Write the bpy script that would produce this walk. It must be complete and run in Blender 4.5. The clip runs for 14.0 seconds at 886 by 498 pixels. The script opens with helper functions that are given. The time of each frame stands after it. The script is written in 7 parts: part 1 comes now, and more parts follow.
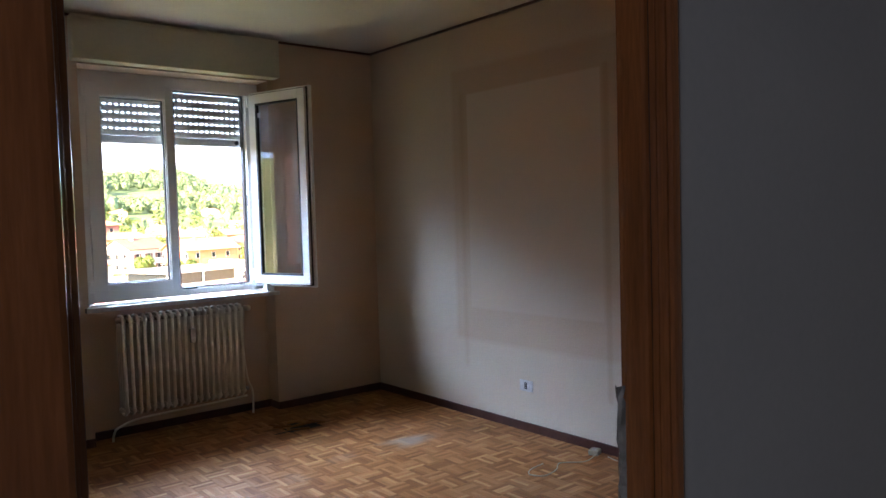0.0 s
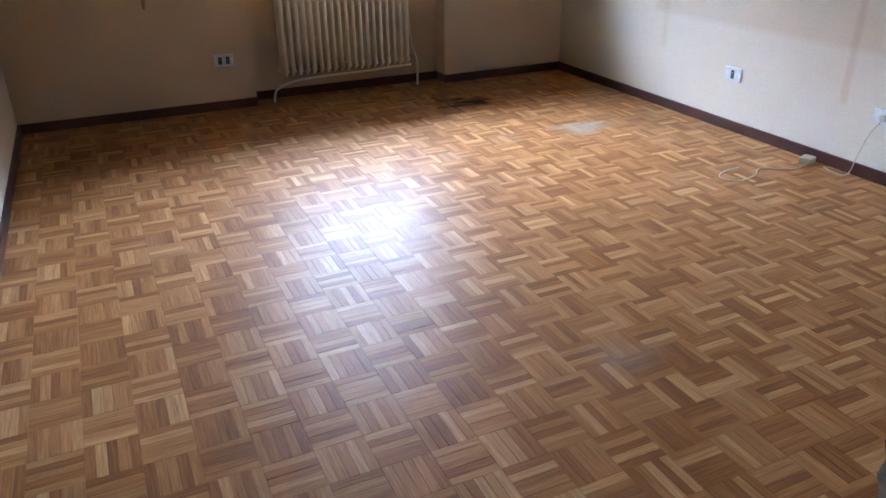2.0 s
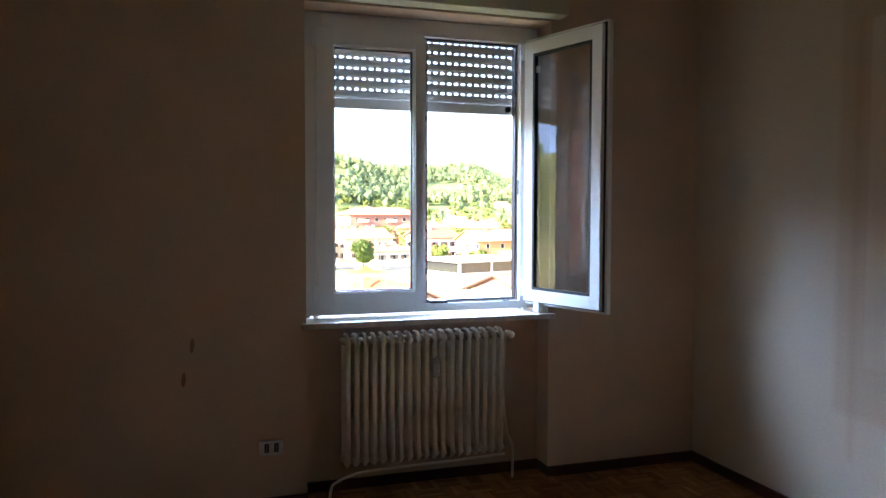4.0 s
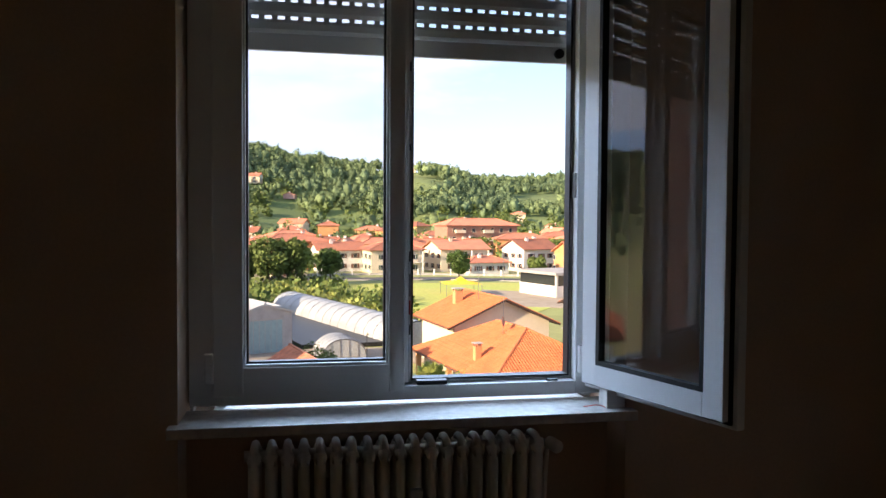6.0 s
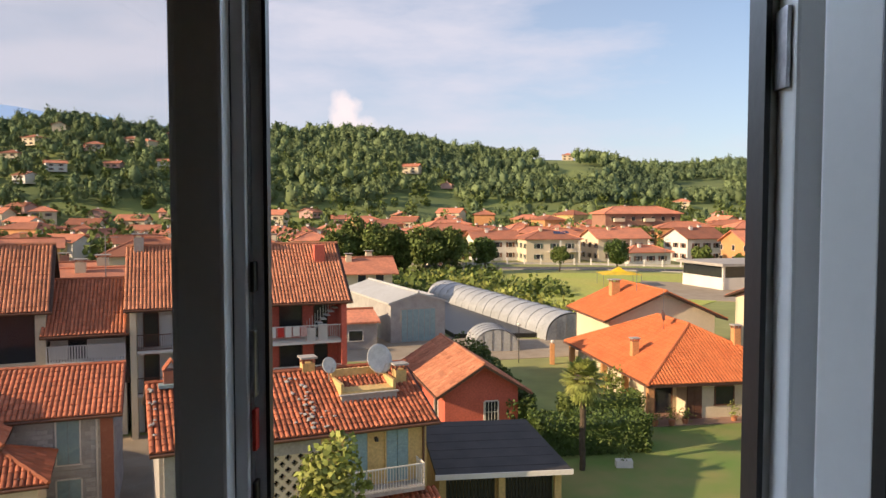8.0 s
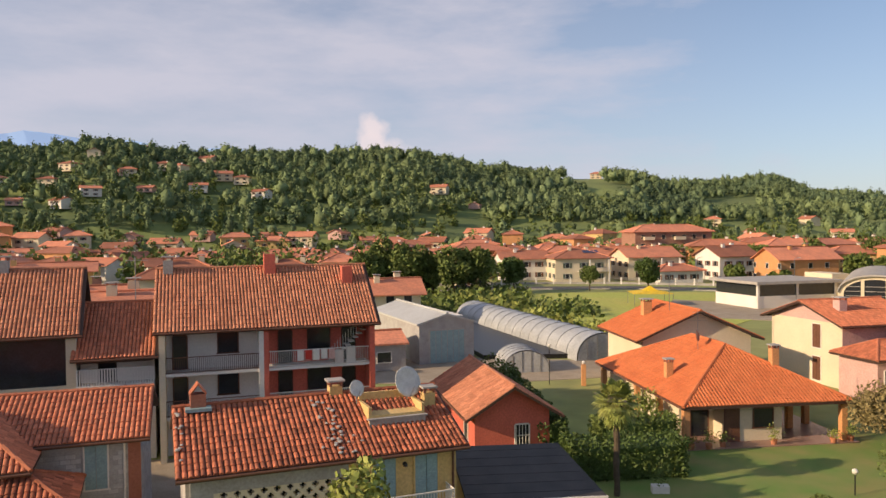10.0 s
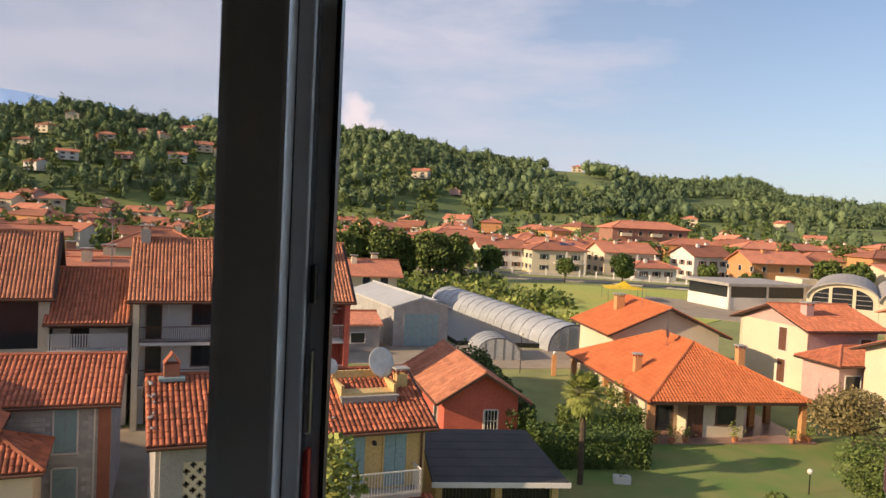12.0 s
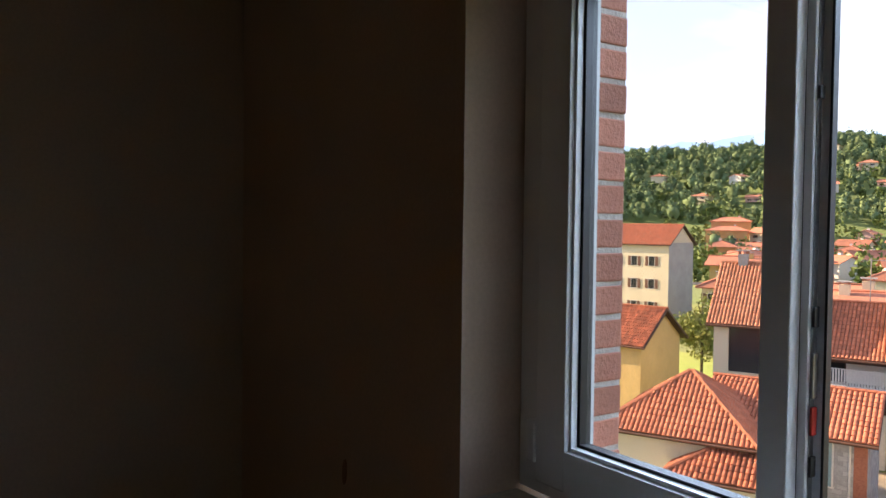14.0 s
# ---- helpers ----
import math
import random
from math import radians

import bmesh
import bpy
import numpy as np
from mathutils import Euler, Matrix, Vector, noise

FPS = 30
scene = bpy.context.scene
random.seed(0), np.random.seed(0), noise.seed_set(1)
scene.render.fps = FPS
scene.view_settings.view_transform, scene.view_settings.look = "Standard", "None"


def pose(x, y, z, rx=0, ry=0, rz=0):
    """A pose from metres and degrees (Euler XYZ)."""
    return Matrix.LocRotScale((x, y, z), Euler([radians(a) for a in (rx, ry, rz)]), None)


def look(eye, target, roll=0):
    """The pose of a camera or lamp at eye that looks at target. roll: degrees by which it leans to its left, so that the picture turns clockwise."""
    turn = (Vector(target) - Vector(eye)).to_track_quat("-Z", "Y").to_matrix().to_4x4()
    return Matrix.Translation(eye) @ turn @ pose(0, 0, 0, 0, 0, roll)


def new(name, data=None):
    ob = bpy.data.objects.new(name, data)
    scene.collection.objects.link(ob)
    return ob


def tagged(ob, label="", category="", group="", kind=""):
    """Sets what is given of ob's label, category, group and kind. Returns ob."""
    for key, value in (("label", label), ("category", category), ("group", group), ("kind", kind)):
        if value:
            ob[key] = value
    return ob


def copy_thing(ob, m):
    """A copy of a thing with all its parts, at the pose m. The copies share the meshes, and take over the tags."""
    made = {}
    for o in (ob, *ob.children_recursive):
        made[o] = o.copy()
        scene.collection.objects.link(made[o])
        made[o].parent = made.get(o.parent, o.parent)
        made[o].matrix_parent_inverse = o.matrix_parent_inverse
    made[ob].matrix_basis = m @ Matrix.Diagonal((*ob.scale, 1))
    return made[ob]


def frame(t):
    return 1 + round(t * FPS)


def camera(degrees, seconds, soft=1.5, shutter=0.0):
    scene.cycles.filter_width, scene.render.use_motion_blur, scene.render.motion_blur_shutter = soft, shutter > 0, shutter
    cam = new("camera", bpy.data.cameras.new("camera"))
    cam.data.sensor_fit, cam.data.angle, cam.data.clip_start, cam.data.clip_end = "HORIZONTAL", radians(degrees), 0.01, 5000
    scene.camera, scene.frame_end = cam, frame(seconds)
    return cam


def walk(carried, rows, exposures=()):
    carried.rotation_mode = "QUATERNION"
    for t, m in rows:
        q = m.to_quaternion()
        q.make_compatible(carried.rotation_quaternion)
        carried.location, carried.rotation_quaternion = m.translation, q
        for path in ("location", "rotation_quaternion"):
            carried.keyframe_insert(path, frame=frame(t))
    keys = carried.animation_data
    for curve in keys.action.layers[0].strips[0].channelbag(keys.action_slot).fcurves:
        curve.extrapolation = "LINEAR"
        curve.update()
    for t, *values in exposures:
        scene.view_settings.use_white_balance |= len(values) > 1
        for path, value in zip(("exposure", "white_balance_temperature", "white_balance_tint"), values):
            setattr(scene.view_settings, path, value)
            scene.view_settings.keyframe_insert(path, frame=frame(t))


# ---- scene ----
SKY_STRENGTH, SUN_STRENGTH = 0.12, 5.4
WINDOW_W, HALL_W = 1750.0, 5.5
CLOUD, HAZE = (5.0, 4.8, 5.4, 1), (4.7, 4.8, 5.8, 1)
FLOOR_ROUGH = 0.31
EXPO = [(0.0, 3.55, 5900, 12), (0.5, 3.5, 5500, 14), (1.0, 3.75, 5900, 12), (1.5, 4.65, 6300, 12), (2.0, 4.8, 5900, 10), (2.5, 4.7, 5900, 10), (3.0, 4.55, 5900, 10), (3.5, 4.5, 5800, 10),
        (4.0, 3.3, 5700, 10), (4.2, 2.8, 5600, 10), (6.5, 1.15, 6300, 10), (7.0, 0.95, 6500, 10), (7.5, 0.6, 6600, 10), (8.0, 0.4, 6600, 10), (11.0, 0.05, 6500, 11), (12.0, 0.2, 6500, 11),
        (12.5, 0.5, 6600, 10), (13.0, 1.0, 6600, 10), (13.5, 1.1, 6500, 12), (14.0, 1.4, 6500, 10)]
VEIL = (4.1, 4.0, 4.6, 1)
PUFFS = (((-0.152, 0.979, 0.135), 0.022), ((-0.159, 0.981, 0.113), 0.03), ((-0.126, 0.987, 0.098), 0.026))
cam = camera(61.0, 14.0)
PATH = [
    (0, (-3.523, -5.188, 1.454), (-2.279, -3.665, 1.360), -1.6),
    (0.5, (-3.455, -5.134, 1.383), (-2.334, -3.541, 1.105), -1.4),
    (1, (-3.374, -5.040, 1.312), (-2.364, -3.429, 0.692), -1.3),
    (1.5, (-3.311, -4.909, 1.232), (-2.429, -3.343, 0.356), -0.8),
    (2, (-3.136, -4.761, 1.243), (-2.39, -3.122, 0.372), -0.8),
    (2.5, (-3.037, -4.623, 1.308), (-2.352, -2.894, 0.571), -0.8),
    (3, (-2.993, -4.384, 1.374), (-2.308, -2.575, 0.867), -0.5),
    (3.5, (-2.918, -4.095, 1.41), (-2.256, -2.224, 1.168), -0.1),
    (4, (-2.723, -3.709, 1.451), (-2.116, -1.806, 1.353), 0.1),
    (4.2, (-2.655, -3.538, 1.46), (-2.059, -1.63, 1.404), 0.2),
    (6.5, (-1.686, -1.767, 1.472), (-1.434, 0.216, 1.392), -0.1),
    (7, (-1.527, -1.361, 1.483), (-1.38, 0.631, 1.397), -0.5),
    (7.5, (-1.452, -0.925, 1.445), (-1.403, 1.073, 1.359), -0.2),
    (8, (-1.361, -0.587, 1.428), (-1.419, 1.409, 1.327), 0.0),
    (10.3, (-1.371, -0.06, 1.399), (-1.504, 1.935, 1.355), -0.6),
    (10.5, (-1.380, -0.055, 1.392), (-1.435, 1.943, 1.345), -0.4),
    (11, (-1.514, -0.06, 1.38), (-1.383, 1.935, 1.326), 0.2),
    (11.5, (-1.531, -0.215, 1.401), (-1.294, 1.770, 1.346), 2.1),
    (12, (-1.452, -0.430, 1.42), (-1.525, 1.567, 1.334), 2.7),
    (12.5, (-1.335, -0.656, 1.424), (-1.873, 1.267, 1.320), 2.1),
    (13, (-1.188, -0.893, 1.459), (-2.207, 0.824, 1.357), 1.9),
    (13.5, (-1.056, -0.910, 1.480), (-2.463, 0.508, 1.390), 1.4),
    (14, (-0.956, -0.927, 1.490), (-2.609, 0.197, 1.431), 0.7),
]
walk(cam, [(t, look(e, g, r)) for t, e, g, r in PATH], exposures=EXPO)

GZ = -12.5                      # the ground outside, under the room's floor
SUN_EL, SUN_AZ = radians(21.5), radians(245.3)

# ---- world and sun ----
world = bpy.data.worlds.new("sky")
scene.world = world
world.use_nodes = True


def sky_nodes():
    nt = world.node_tree
    nt.nodes.clear()
    out = nt.nodes.new("ShaderNodeOutputWorld")
    bg = nt.nodes.new("ShaderNodeBackground")
    sky = nt.nodes.new("ShaderNodeTexSky")
    sky.sky_type, sky.sun_disc = "NISHITA", False
    sky.sun_elevation, sky.sun_rotation = SUN_EL, SUN_AZ
    sky.air_density, sky.dust_density, sky.ozone_density = 1.0, 0.6, 3.0
    tc = nt.nodes.new("ShaderNodeTexCoord")
    mp = nt.nodes.new("ShaderNodeMapping")
    mp.inputs["Scale"].default_value = (1.0, 1.0, 3.6)
    mp.inputs["Location"].default_value = (0.35, 0.2, 0.1)
    n1 = nt.nodes.new("ShaderNodeTexNoise")
    n1.inputs["Scale"].default_value, n1.inputs["Detail"].default_value = 1.9, 12.0
    n1.inputs["Roughness"].default_value = 0.58
    ramp = nt.nodes.new("ShaderNodeValToRGB")
    ramp.color_ramp.elements[0].position, ramp.color_ramp.elements[1].position = 0.46, 0.62
    mix = nt.nodes.new("ShaderNodeMixRGB")
    mix.inputs["Color2"].default_value = CLOUD
    scl = nt.nodes.new("ShaderNodeMath")
    scl.operation = "MULTIPLY"
    scl.inputs[1].default_value = 0.8
    nt.links.new(tc.outputs["Generated"], mp.inputs["Vector"])
    nt.links.new(mp.outputs["Vector"], n1.inputs["Vector"])
    nt.links.new(n1.outputs["Fac"], ramp.inputs["Fac"])
    nt.links.new(ramp.outputs["Color"], scl.inputs[0])
    nt.links.new(scl.outputs[0], mix.inputs["Fac"])
    # thin mauve veil over the left half of the sky
    sepv = nt.nodes.new("ShaderNodeSeparateXYZ")
    veil = nt.nodes.new("ShaderNodeMapRange")
    veil.inputs["From Min"].default_value, veil.inputs["From Max"].default_value = 0.35, -0.45
    veil.inputs["To Min"].default_value, veil.inputs["To Max"].default_value = 0.0, 0.5
    mixv = nt.nodes.new("ShaderNodeMixRGB")
    mixv.inputs["Color2"].default_value = VEIL
    nt.links.new(tc.outputs["Generated"], sepv.inputs[0])
    nt.links.new(sepv.outputs["X"], veil.inputs["Value"])
    nt.links.new(veil.outputs[0], mixv.inputs["Fac"])
    nt.links.new(sky.outputs["Color"], mixv.inputs["Color1"])
    nt.links.new(mixv.outputs[0], mix.inputs["Color1"])
    # summer haze lightens the lowest part of the sky
    sep = nt.nodes.new("ShaderNodeSeparateXYZ")
    hz = nt.nodes.new("ShaderNodeMapRange")
    hz.inputs["From Min"].default_value, hz.inputs["From Max"].default_value = 0.0, 0.45
    hz.inputs["To Min"].default_value, hz.inputs["To Max"].default_value = 0.52, 0.0
    mix2 = nt.nodes.new("ShaderNodeMixRGB")
    mix2.inputs["Color2"].default_value = HAZE
    nt.links.new(tc.outputs["Generated"], sep.inputs[0])
    nt.links.new(sep.outputs["Z"], hz.inputs["Value"])
    nt.links.new(hz.outputs[0], mix2.inputs["Fac"])
    nt.links.new(mix.outputs[0], mix2.inputs["Color1"])
    # small sunlit cumulus over the wooded ridge
    last = mix2.outputs[0]
    n3 = nt.nodes.new("ShaderNodeTexNoise")
    n3.inputs["Scale"].default_value, n3.inputs["Detail"].default_value = 26.0, 6.0
    off = nt.nodes.new("ShaderNodeVectorMath")
    off.operation = "MULTIPLY_ADD"
    off.inputs[1].default_value = (0.05, 0.05, 0.05)
    nt.links.new(tc.outputs["Generated"], n3.inputs["Vector"])
    nt.links.new(n3.outputs["Color"], off.inputs[0])
    nt.links.new(tc.outputs["Generated"], off.inputs[2])
    for c, r in PUFFS:
        ds = nt.nodes.new("ShaderNodeVectorMath")
        ds.operation = "DISTANCE"
        ds.inputs[1].default_value = [v + 0.025 for v in c]
        mr = nt.nodes.new("ShaderNodeMapRange")
        mr.inputs["From Min"].default_value, mr.inputs["From Max"].default_value = r, r * 0.45
        mr.inputs["To Max"].default_value = 0.85
        mp3 = nt.nodes.new("ShaderNodeMixRGB")
        mp3.inputs["Color2"].default_value = (6.8, 5.9, 6.0, 1)
        nt.links.new(off.outputs[0], ds.inputs[0])
        nt.links.new(ds.outputs["Value"], mr.inputs["Value"])
        nt.links.new(mr.outputs[0], mp3.inputs["Fac"])
        nt.links.new(last, mp3.inputs["Color1"])
        last = mp3.outputs[0]
    nt.links.new(last, bg.inputs["Color"])
    bg.inputs["Strength"].default_value = SKY_STRENGTH
    nt.links.new(bg.outputs[0], out.inputs["Surface"])


sky_nodes()
sun = new("sun", bpy.data.lights.new("sun", "SUN"))
sun.data.energy, sun.data.angle, sun.data.color = SUN_STRENGTH, radians(0.6), (1.0, 0.74, 0.48)
to_sun = Vector((math.sin(SUN_AZ) * math.cos(SUN_EL), math.cos(SUN_AZ) * math.cos(SUN_EL), math.sin(SUN_EL)))
sun.matrix_world = look(to_sun * 30, (0, 0, 0))


# unseen added lamps: skylight stand-in high outside the window, fill in the hall behind
def fill_lamp(name, eye, target, w, h, power, colour):
    ob = new(name, bpy.data.lights.new(name, "AREA"))
    ob.data.shape, ob.data.size, ob.data.size_y, ob.data.energy, ob.data.color = "RECTANGLE", w, h, power, colour
    ob.matrix_world = look(eye, target)


fill_lamp("window_sky_fill", (-2.3, 7.2, 6.7), (-1.5, 0.2, 1.4), 20.0, 4.8, WINDOW_W, (0.56, 0.74, 1.0))
# no window is built here; the lamp only brightens the hall
fill_lamp("hall_fill", (-6.85, -6.3, 1.5), (-3.0, -5.6, 1.2), 1.4, 1.6, HALL_W, (0.95, 0.95, 1.0))


# ---- materials ----
def surface(name, a, b=None, scale=8.0, fine=60.0, rough=0.7, bump=0.15, metal=0.0, spec=0.5, stretch=(1, 1, 1), island=0.0, obrand=0.0, dist=0.01, fv=1.0):
    """Two tones mixed by a coarse noise, a finer one over them, and relief from the fine one."""
    m = bpy.data.materials.new(name)
    m.use_nodes = True
    nt = m.node_tree
    L = nt.links.new
    p = nt.nodes["Principled BSDF"]
    b = b or tuple(v * 0.75 for v in a)
    tc = nt.nodes.new("ShaderNodeTexCoord")
    mp = nt.nodes.new("ShaderNodeMapping")
    mp.inputs["Scale"].default_value = stretch
    L(tc.outputs["Object"], mp.inputs["Vector"])
    n1 = nt.nodes.new("ShaderNodeTexNoise")
    n1.inputs["Scale"].default_value, n1.inputs["Detail"].default_value = scale, 5
    n2 = nt.nodes.new("ShaderNodeTexNoise")
    n2.inputs["Scale"].default_value, n2.inputs["Detail"].default_value = fine, 4
    L(mp.outputs[0], n1.inputs["Vector"]), L(mp.outputs[0], n2.inputs["Vector"])
    r = nt.nodes.new("ShaderNodeMapRange")
    r.inputs["From Min"].default_value, r.inputs["From Max"].default_value = 0.3, 0.7
    L(n1.outputs["Fac"], r.inputs["Value"])
    mx = nt.nodes.new("ShaderNodeMixRGB")
    mx.inputs["Color1"].default_value, mx.inputs["Color2"].default_value = (*a, 1), (*b, 1)
    L(r.outputs[0], mx.inputs["Fac"])
    r2 = nt.nodes.new("ShaderNodeMapRange")
    r2.inputs["From Min"].default_value, r2.inputs["From Max"].default_value = 0.3, 0.7
    r2.inputs["To Min"].default_value, r2.inputs["To Max"].default_value = 1 - 0.18 * fv, 1 + 0.12 * fv
    L(n2.outputs["Fac"], r2.inputs["Value"])
    val = r2.outputs[0]
    if island or obrand:
        g = nt.nodes.new("ShaderNodeNewGeometry") if island else nt.nodes.new("ShaderNodeObjectInfo")
        r3 = nt.nodes.new("ShaderNodeMapRange")
        k = island or obrand
        r3.inputs["To Min"].default_value, r3.inputs["To Max"].default_value = 1 - k, 1 + k
        L(g.outputs["Random Per Island" if island else "Random"], r3.inputs["Value"])
        mu = nt.nodes.new("ShaderNodeMath")
        mu.operation = "MULTIPLY"
        L(val, mu.inputs[0]), L(r3.outputs[0], mu.inputs[1])
        val = mu.outputs[0]
    sc = nt.nodes.new("ShaderNodeVectorMath")
    sc.operation = "SCALE"
    L(mx.outputs[0], sc.inputs[0]), L(val, sc.inputs["Scale"])
    L(sc.outputs[0], p.inputs["Base Color"])
    p.inputs["Roughness"].default_value, p.inputs["Metallic"].default_value = rough, metal
    p.inputs["Specular IOR Level"].default_value = spec
    if bump:
        bp = nt.nodes.new("ShaderNodeBump")
        bp.inputs["Strength"].default_value, bp.inputs["Distance"].default_value = bump, dist
        L(n2.outputs["Fac"], bp.inputs["Height"]), L(bp.outputs[0], p.inputs["Normal"])
    return m


def glass_mat(name, rough=0.0, tint=(1, 1, 1)):
    m = bpy.data.materials.new(name)
    m.use_nodes = True
    nt = m.node_tree
    nt.nodes.clear()
    out = nt.nodes.new("ShaderNodeOutputMaterial")
    tr = nt.nodes.new("ShaderNodeBsdfTransparent")
    tr.inputs["Color"].default_value = (*tint, 1)
    gl = nt.nodes.new("ShaderNodeBsdfGlossy")
    gl.inputs["Roughness"].default_value = rough
    lw = nt.nodes.new("ShaderNodeLayerWeight")
    lw.inputs["Blend"].default_value = 0.5
    pw = nt.nodes.new("ShaderNodeMath")
    pw.operation, pw.inputs[1].default_value = "POWER", 4.0
    nt.links.new(lw.outputs["Facing"], pw.inputs[0])
    mx = nt.nodes.new("ShaderNodeMixShader")
    mu = nt.nodes.new("ShaderNodeMath")
    mu.operation, mu.inputs[1].default_value, mu.inputs[2].default_value = "MULTIPLY_ADD", 0.85, 0.055
    nt.links.new(pw.outputs[0], mu.inputs[0])
    nt.links.new(mu.outputs[0], mx.inputs["Fac"])
    nt.links.new(tr.outputs[0], mx.inputs[1]), nt.links.new(gl.outputs[0], mx.inputs[2])
    nt.links.new(mx.outputs[0], out.inputs["Surface"])
    return m


M = {}
M["plaster"] = surface("aged_plaster", (0.62, 0.47, 0.35), (0.54, 0.395, 0.285), 1.6, 90, 0.8, 0.04, fv=0.3)
M["ceiling"] = surface("ceiling_paint", (0.66, 0.62, 0.54), (0.60, 0.56, 0.48), 1.2, 50, 0.55, 0.04, fv=0.2)
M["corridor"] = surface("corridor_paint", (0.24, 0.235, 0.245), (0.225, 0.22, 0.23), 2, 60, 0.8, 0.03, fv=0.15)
M["casing"] = surface("varnished_wood", (0.165, 0.06, 0.019), (0.09, 0.03, 0.010), 3, 40, 0.22, 0.05, stretch=(6, 6, 0.5))
M["baseboard"] = surface("dark_red_baseboard", (0.085, 0.028, 0.02), (0.05, 0.017, 0.014), 5, 60, 0.35, 0.08)
M["pvc"] = surface("white_plastic_frame", (0.80, 0.80, 0.79), (0.78, 0.78, 0.77), 4, 80, 0.32, 0.0, fv=0.08)
M["gasket"] = surface("black_rubber", (0.012, 0.012, 0.012), None, 10, 60, 0.5, 0.05)
M["glass"] = glass_mat("window_glass")
M["marble"] = surface("marble_sill", (0.68, 0.66, 0.62), (0.52, 0.50, 0.46), 5, 40, 0.25, 0.02)
M["radiator"] = surface("radiator_enamel", (0.84, 0.78, 0.68), (0.80, 0.74, 0.64), 8, 60, 0.4, 0.02, fv=0.2)
M["steel"] = surface("steel_fitting", (0.45, 0.45, 0.46), (0.3, 0.3, 0.31), 20, 120, 0.3, 0.05, metal=0.9)
M["black"] = surface("black_plastic", (0.015, 0.015, 0.016), None, 10, 60, 0.4, 0.05)
M["redplastic"] = surface("red_plastic", (0.6, 0.04, 0.03), None, 10, 60, 0.35, 0.02)
M["socket"] = surface("pale_socket_plastic", (0.66, 0.68, 0.70), None, 10, 60, 0.3, 0.02)
M["shutter"] = surface("shutter_plastic", (0.60, 0.58, 0.54), (0.57, 0.55, 0.51), 3, 60, 0.4, 0.0, fv=0.15)
M["shutterbox"] = surface("shutter_box_paint", (0.56, 0.53, 0.42), (0.53, 0.50, 0.39), 2, 60, 0.45, 0.03, fv=0.2)
M["brick"] = surface("wall_brick", (0.40, 0.16, 0.10), (0.30, 0.11, 0.07), 12, 90, 0.85, 0.4, obrand=0.2)
M["mortar"] = surface("mortar", (0.45, 0.40, 0.35), None, 12, 90, 0.9, 0.4)
M["cable"] = surface("ivory_cable", (0.6, 0.56, 0.46), None, 12, 90, 0.5, 0.0)
M["film"] = surface("torn_plastic_film", (0.18, 0.17, 0.16), (0.05, 0.045, 0.04), 30, 120, 0.25, 0.5)
M["bitumen"] = surface("black_subfloor", (0.02, 0.016, 0.012), None, 30, 120, 0.7, 0.3)
M["cream"] = surface("cream_render", (0.70, 0.61, 0.44), (0.63, 0.54, 0.385), 0.35, 9, 0.85, 0.1, fv=0.35)
M["yellow"] = surface("yellow_render", (0.66, 0.47, 0.20), (0.56, 0.39, 0.16), 0.6, 9, 0.85, 0.2)
M["white"] = surface("white_render", (0.74, 0.71, 0.66), (0.65, 0.62, 0.57), 0.4, 9, 0.85, 0.1, fv=0.4)
M["grey"] = surface("grey_render", (0.42, 0.40, 0.37), (0.33, 0.31, 0.29), 0.7, 9, 0.9, 0.3)
M["pink"] = surface("pink_render", (0.62, 0.40, 0.36), (0.54, 0.34, 0.30), 0.6, 9, 0.85, 0.2)
M["red"] = surface("coral_render", (0.62, 0.15, 0.10), (0.52, 0.12, 0.08), 0.6, 9, 0.85, 0.2)
M["orange"] = surface("orange_render", (0.62, 0.31, 0.13), (0.54, 0.26, 0.11), 0.6, 9, 0.85, 0.2)
M["brown"] = surface("brown_render", (0.36, 0.20, 0.14), (0.30, 0.16, 0.11), 0.6, 9, 0.85, 0.2)
M["stone"] = surface("concrete_block", (0.42, 0.41, 0.40), (0.32, 0.31, 0.30), 1.5, 12, 0.9, 0.4)
M["tile_old"] = surface("old_clay_tile", (0.50, 0.16, 0.075), (0.33, 0.105, 0.055), 1.3, 14, 0.85, 0.3, island=0.42)
M["tile_piece"] = surface("old_clay_tile_piece", (0.50, 0.16, 0.075), (0.33, 0.105, 0.055), 3.0, 14, 0.85, 0.3, obrand=0.42)
M["tile_new"] = surface("new_clay_tile", (0.62, 0.19, 0.065), (0.55, 0.15, 0.05), 0.8, 14, 0.8, 0.2, island=0.08)
M["tile_mid"] = surface("clay_tile", (0.56, 0.20, 0.105), (0.46, 0.15, 0.075), 1.0, 14, 0.85, 0.3, island=0.22)
M["tile_pale"] = surface("pale_clay_tile", (0.58, 0.25, 0.14), (0.42, 0.165, 0.09), 1.0, 14, 0.85, 0.3, island=0.2)
M["farroof"] = surface("far_clay_roof", (0.56, 0.215, 0.12), (0.40, 0.16, 0.10), 0.4, 3, 0.85, 0.5, obrand=0.4, dist=0.1)
M["darkwood"] = surface("dark_eaves_wood", (0.07, 0.035, 0.022), None, 2, 30, 0.7, 0.2)
M["pane"] = surface("dark_window_pane", (0.03, 0.034, 0.04), None, 2, 10, 0.12, 0.0)
M["shutgreen"] = surface("green_shutter", (0.08, 0.12, 0.09), None, 2, 10, 0.6, 0.1)
M["shutbrown"] = surface("brown_shutter", (0.16, 0.07, 0.04), None, 2, 10, 0.6, 0.1)
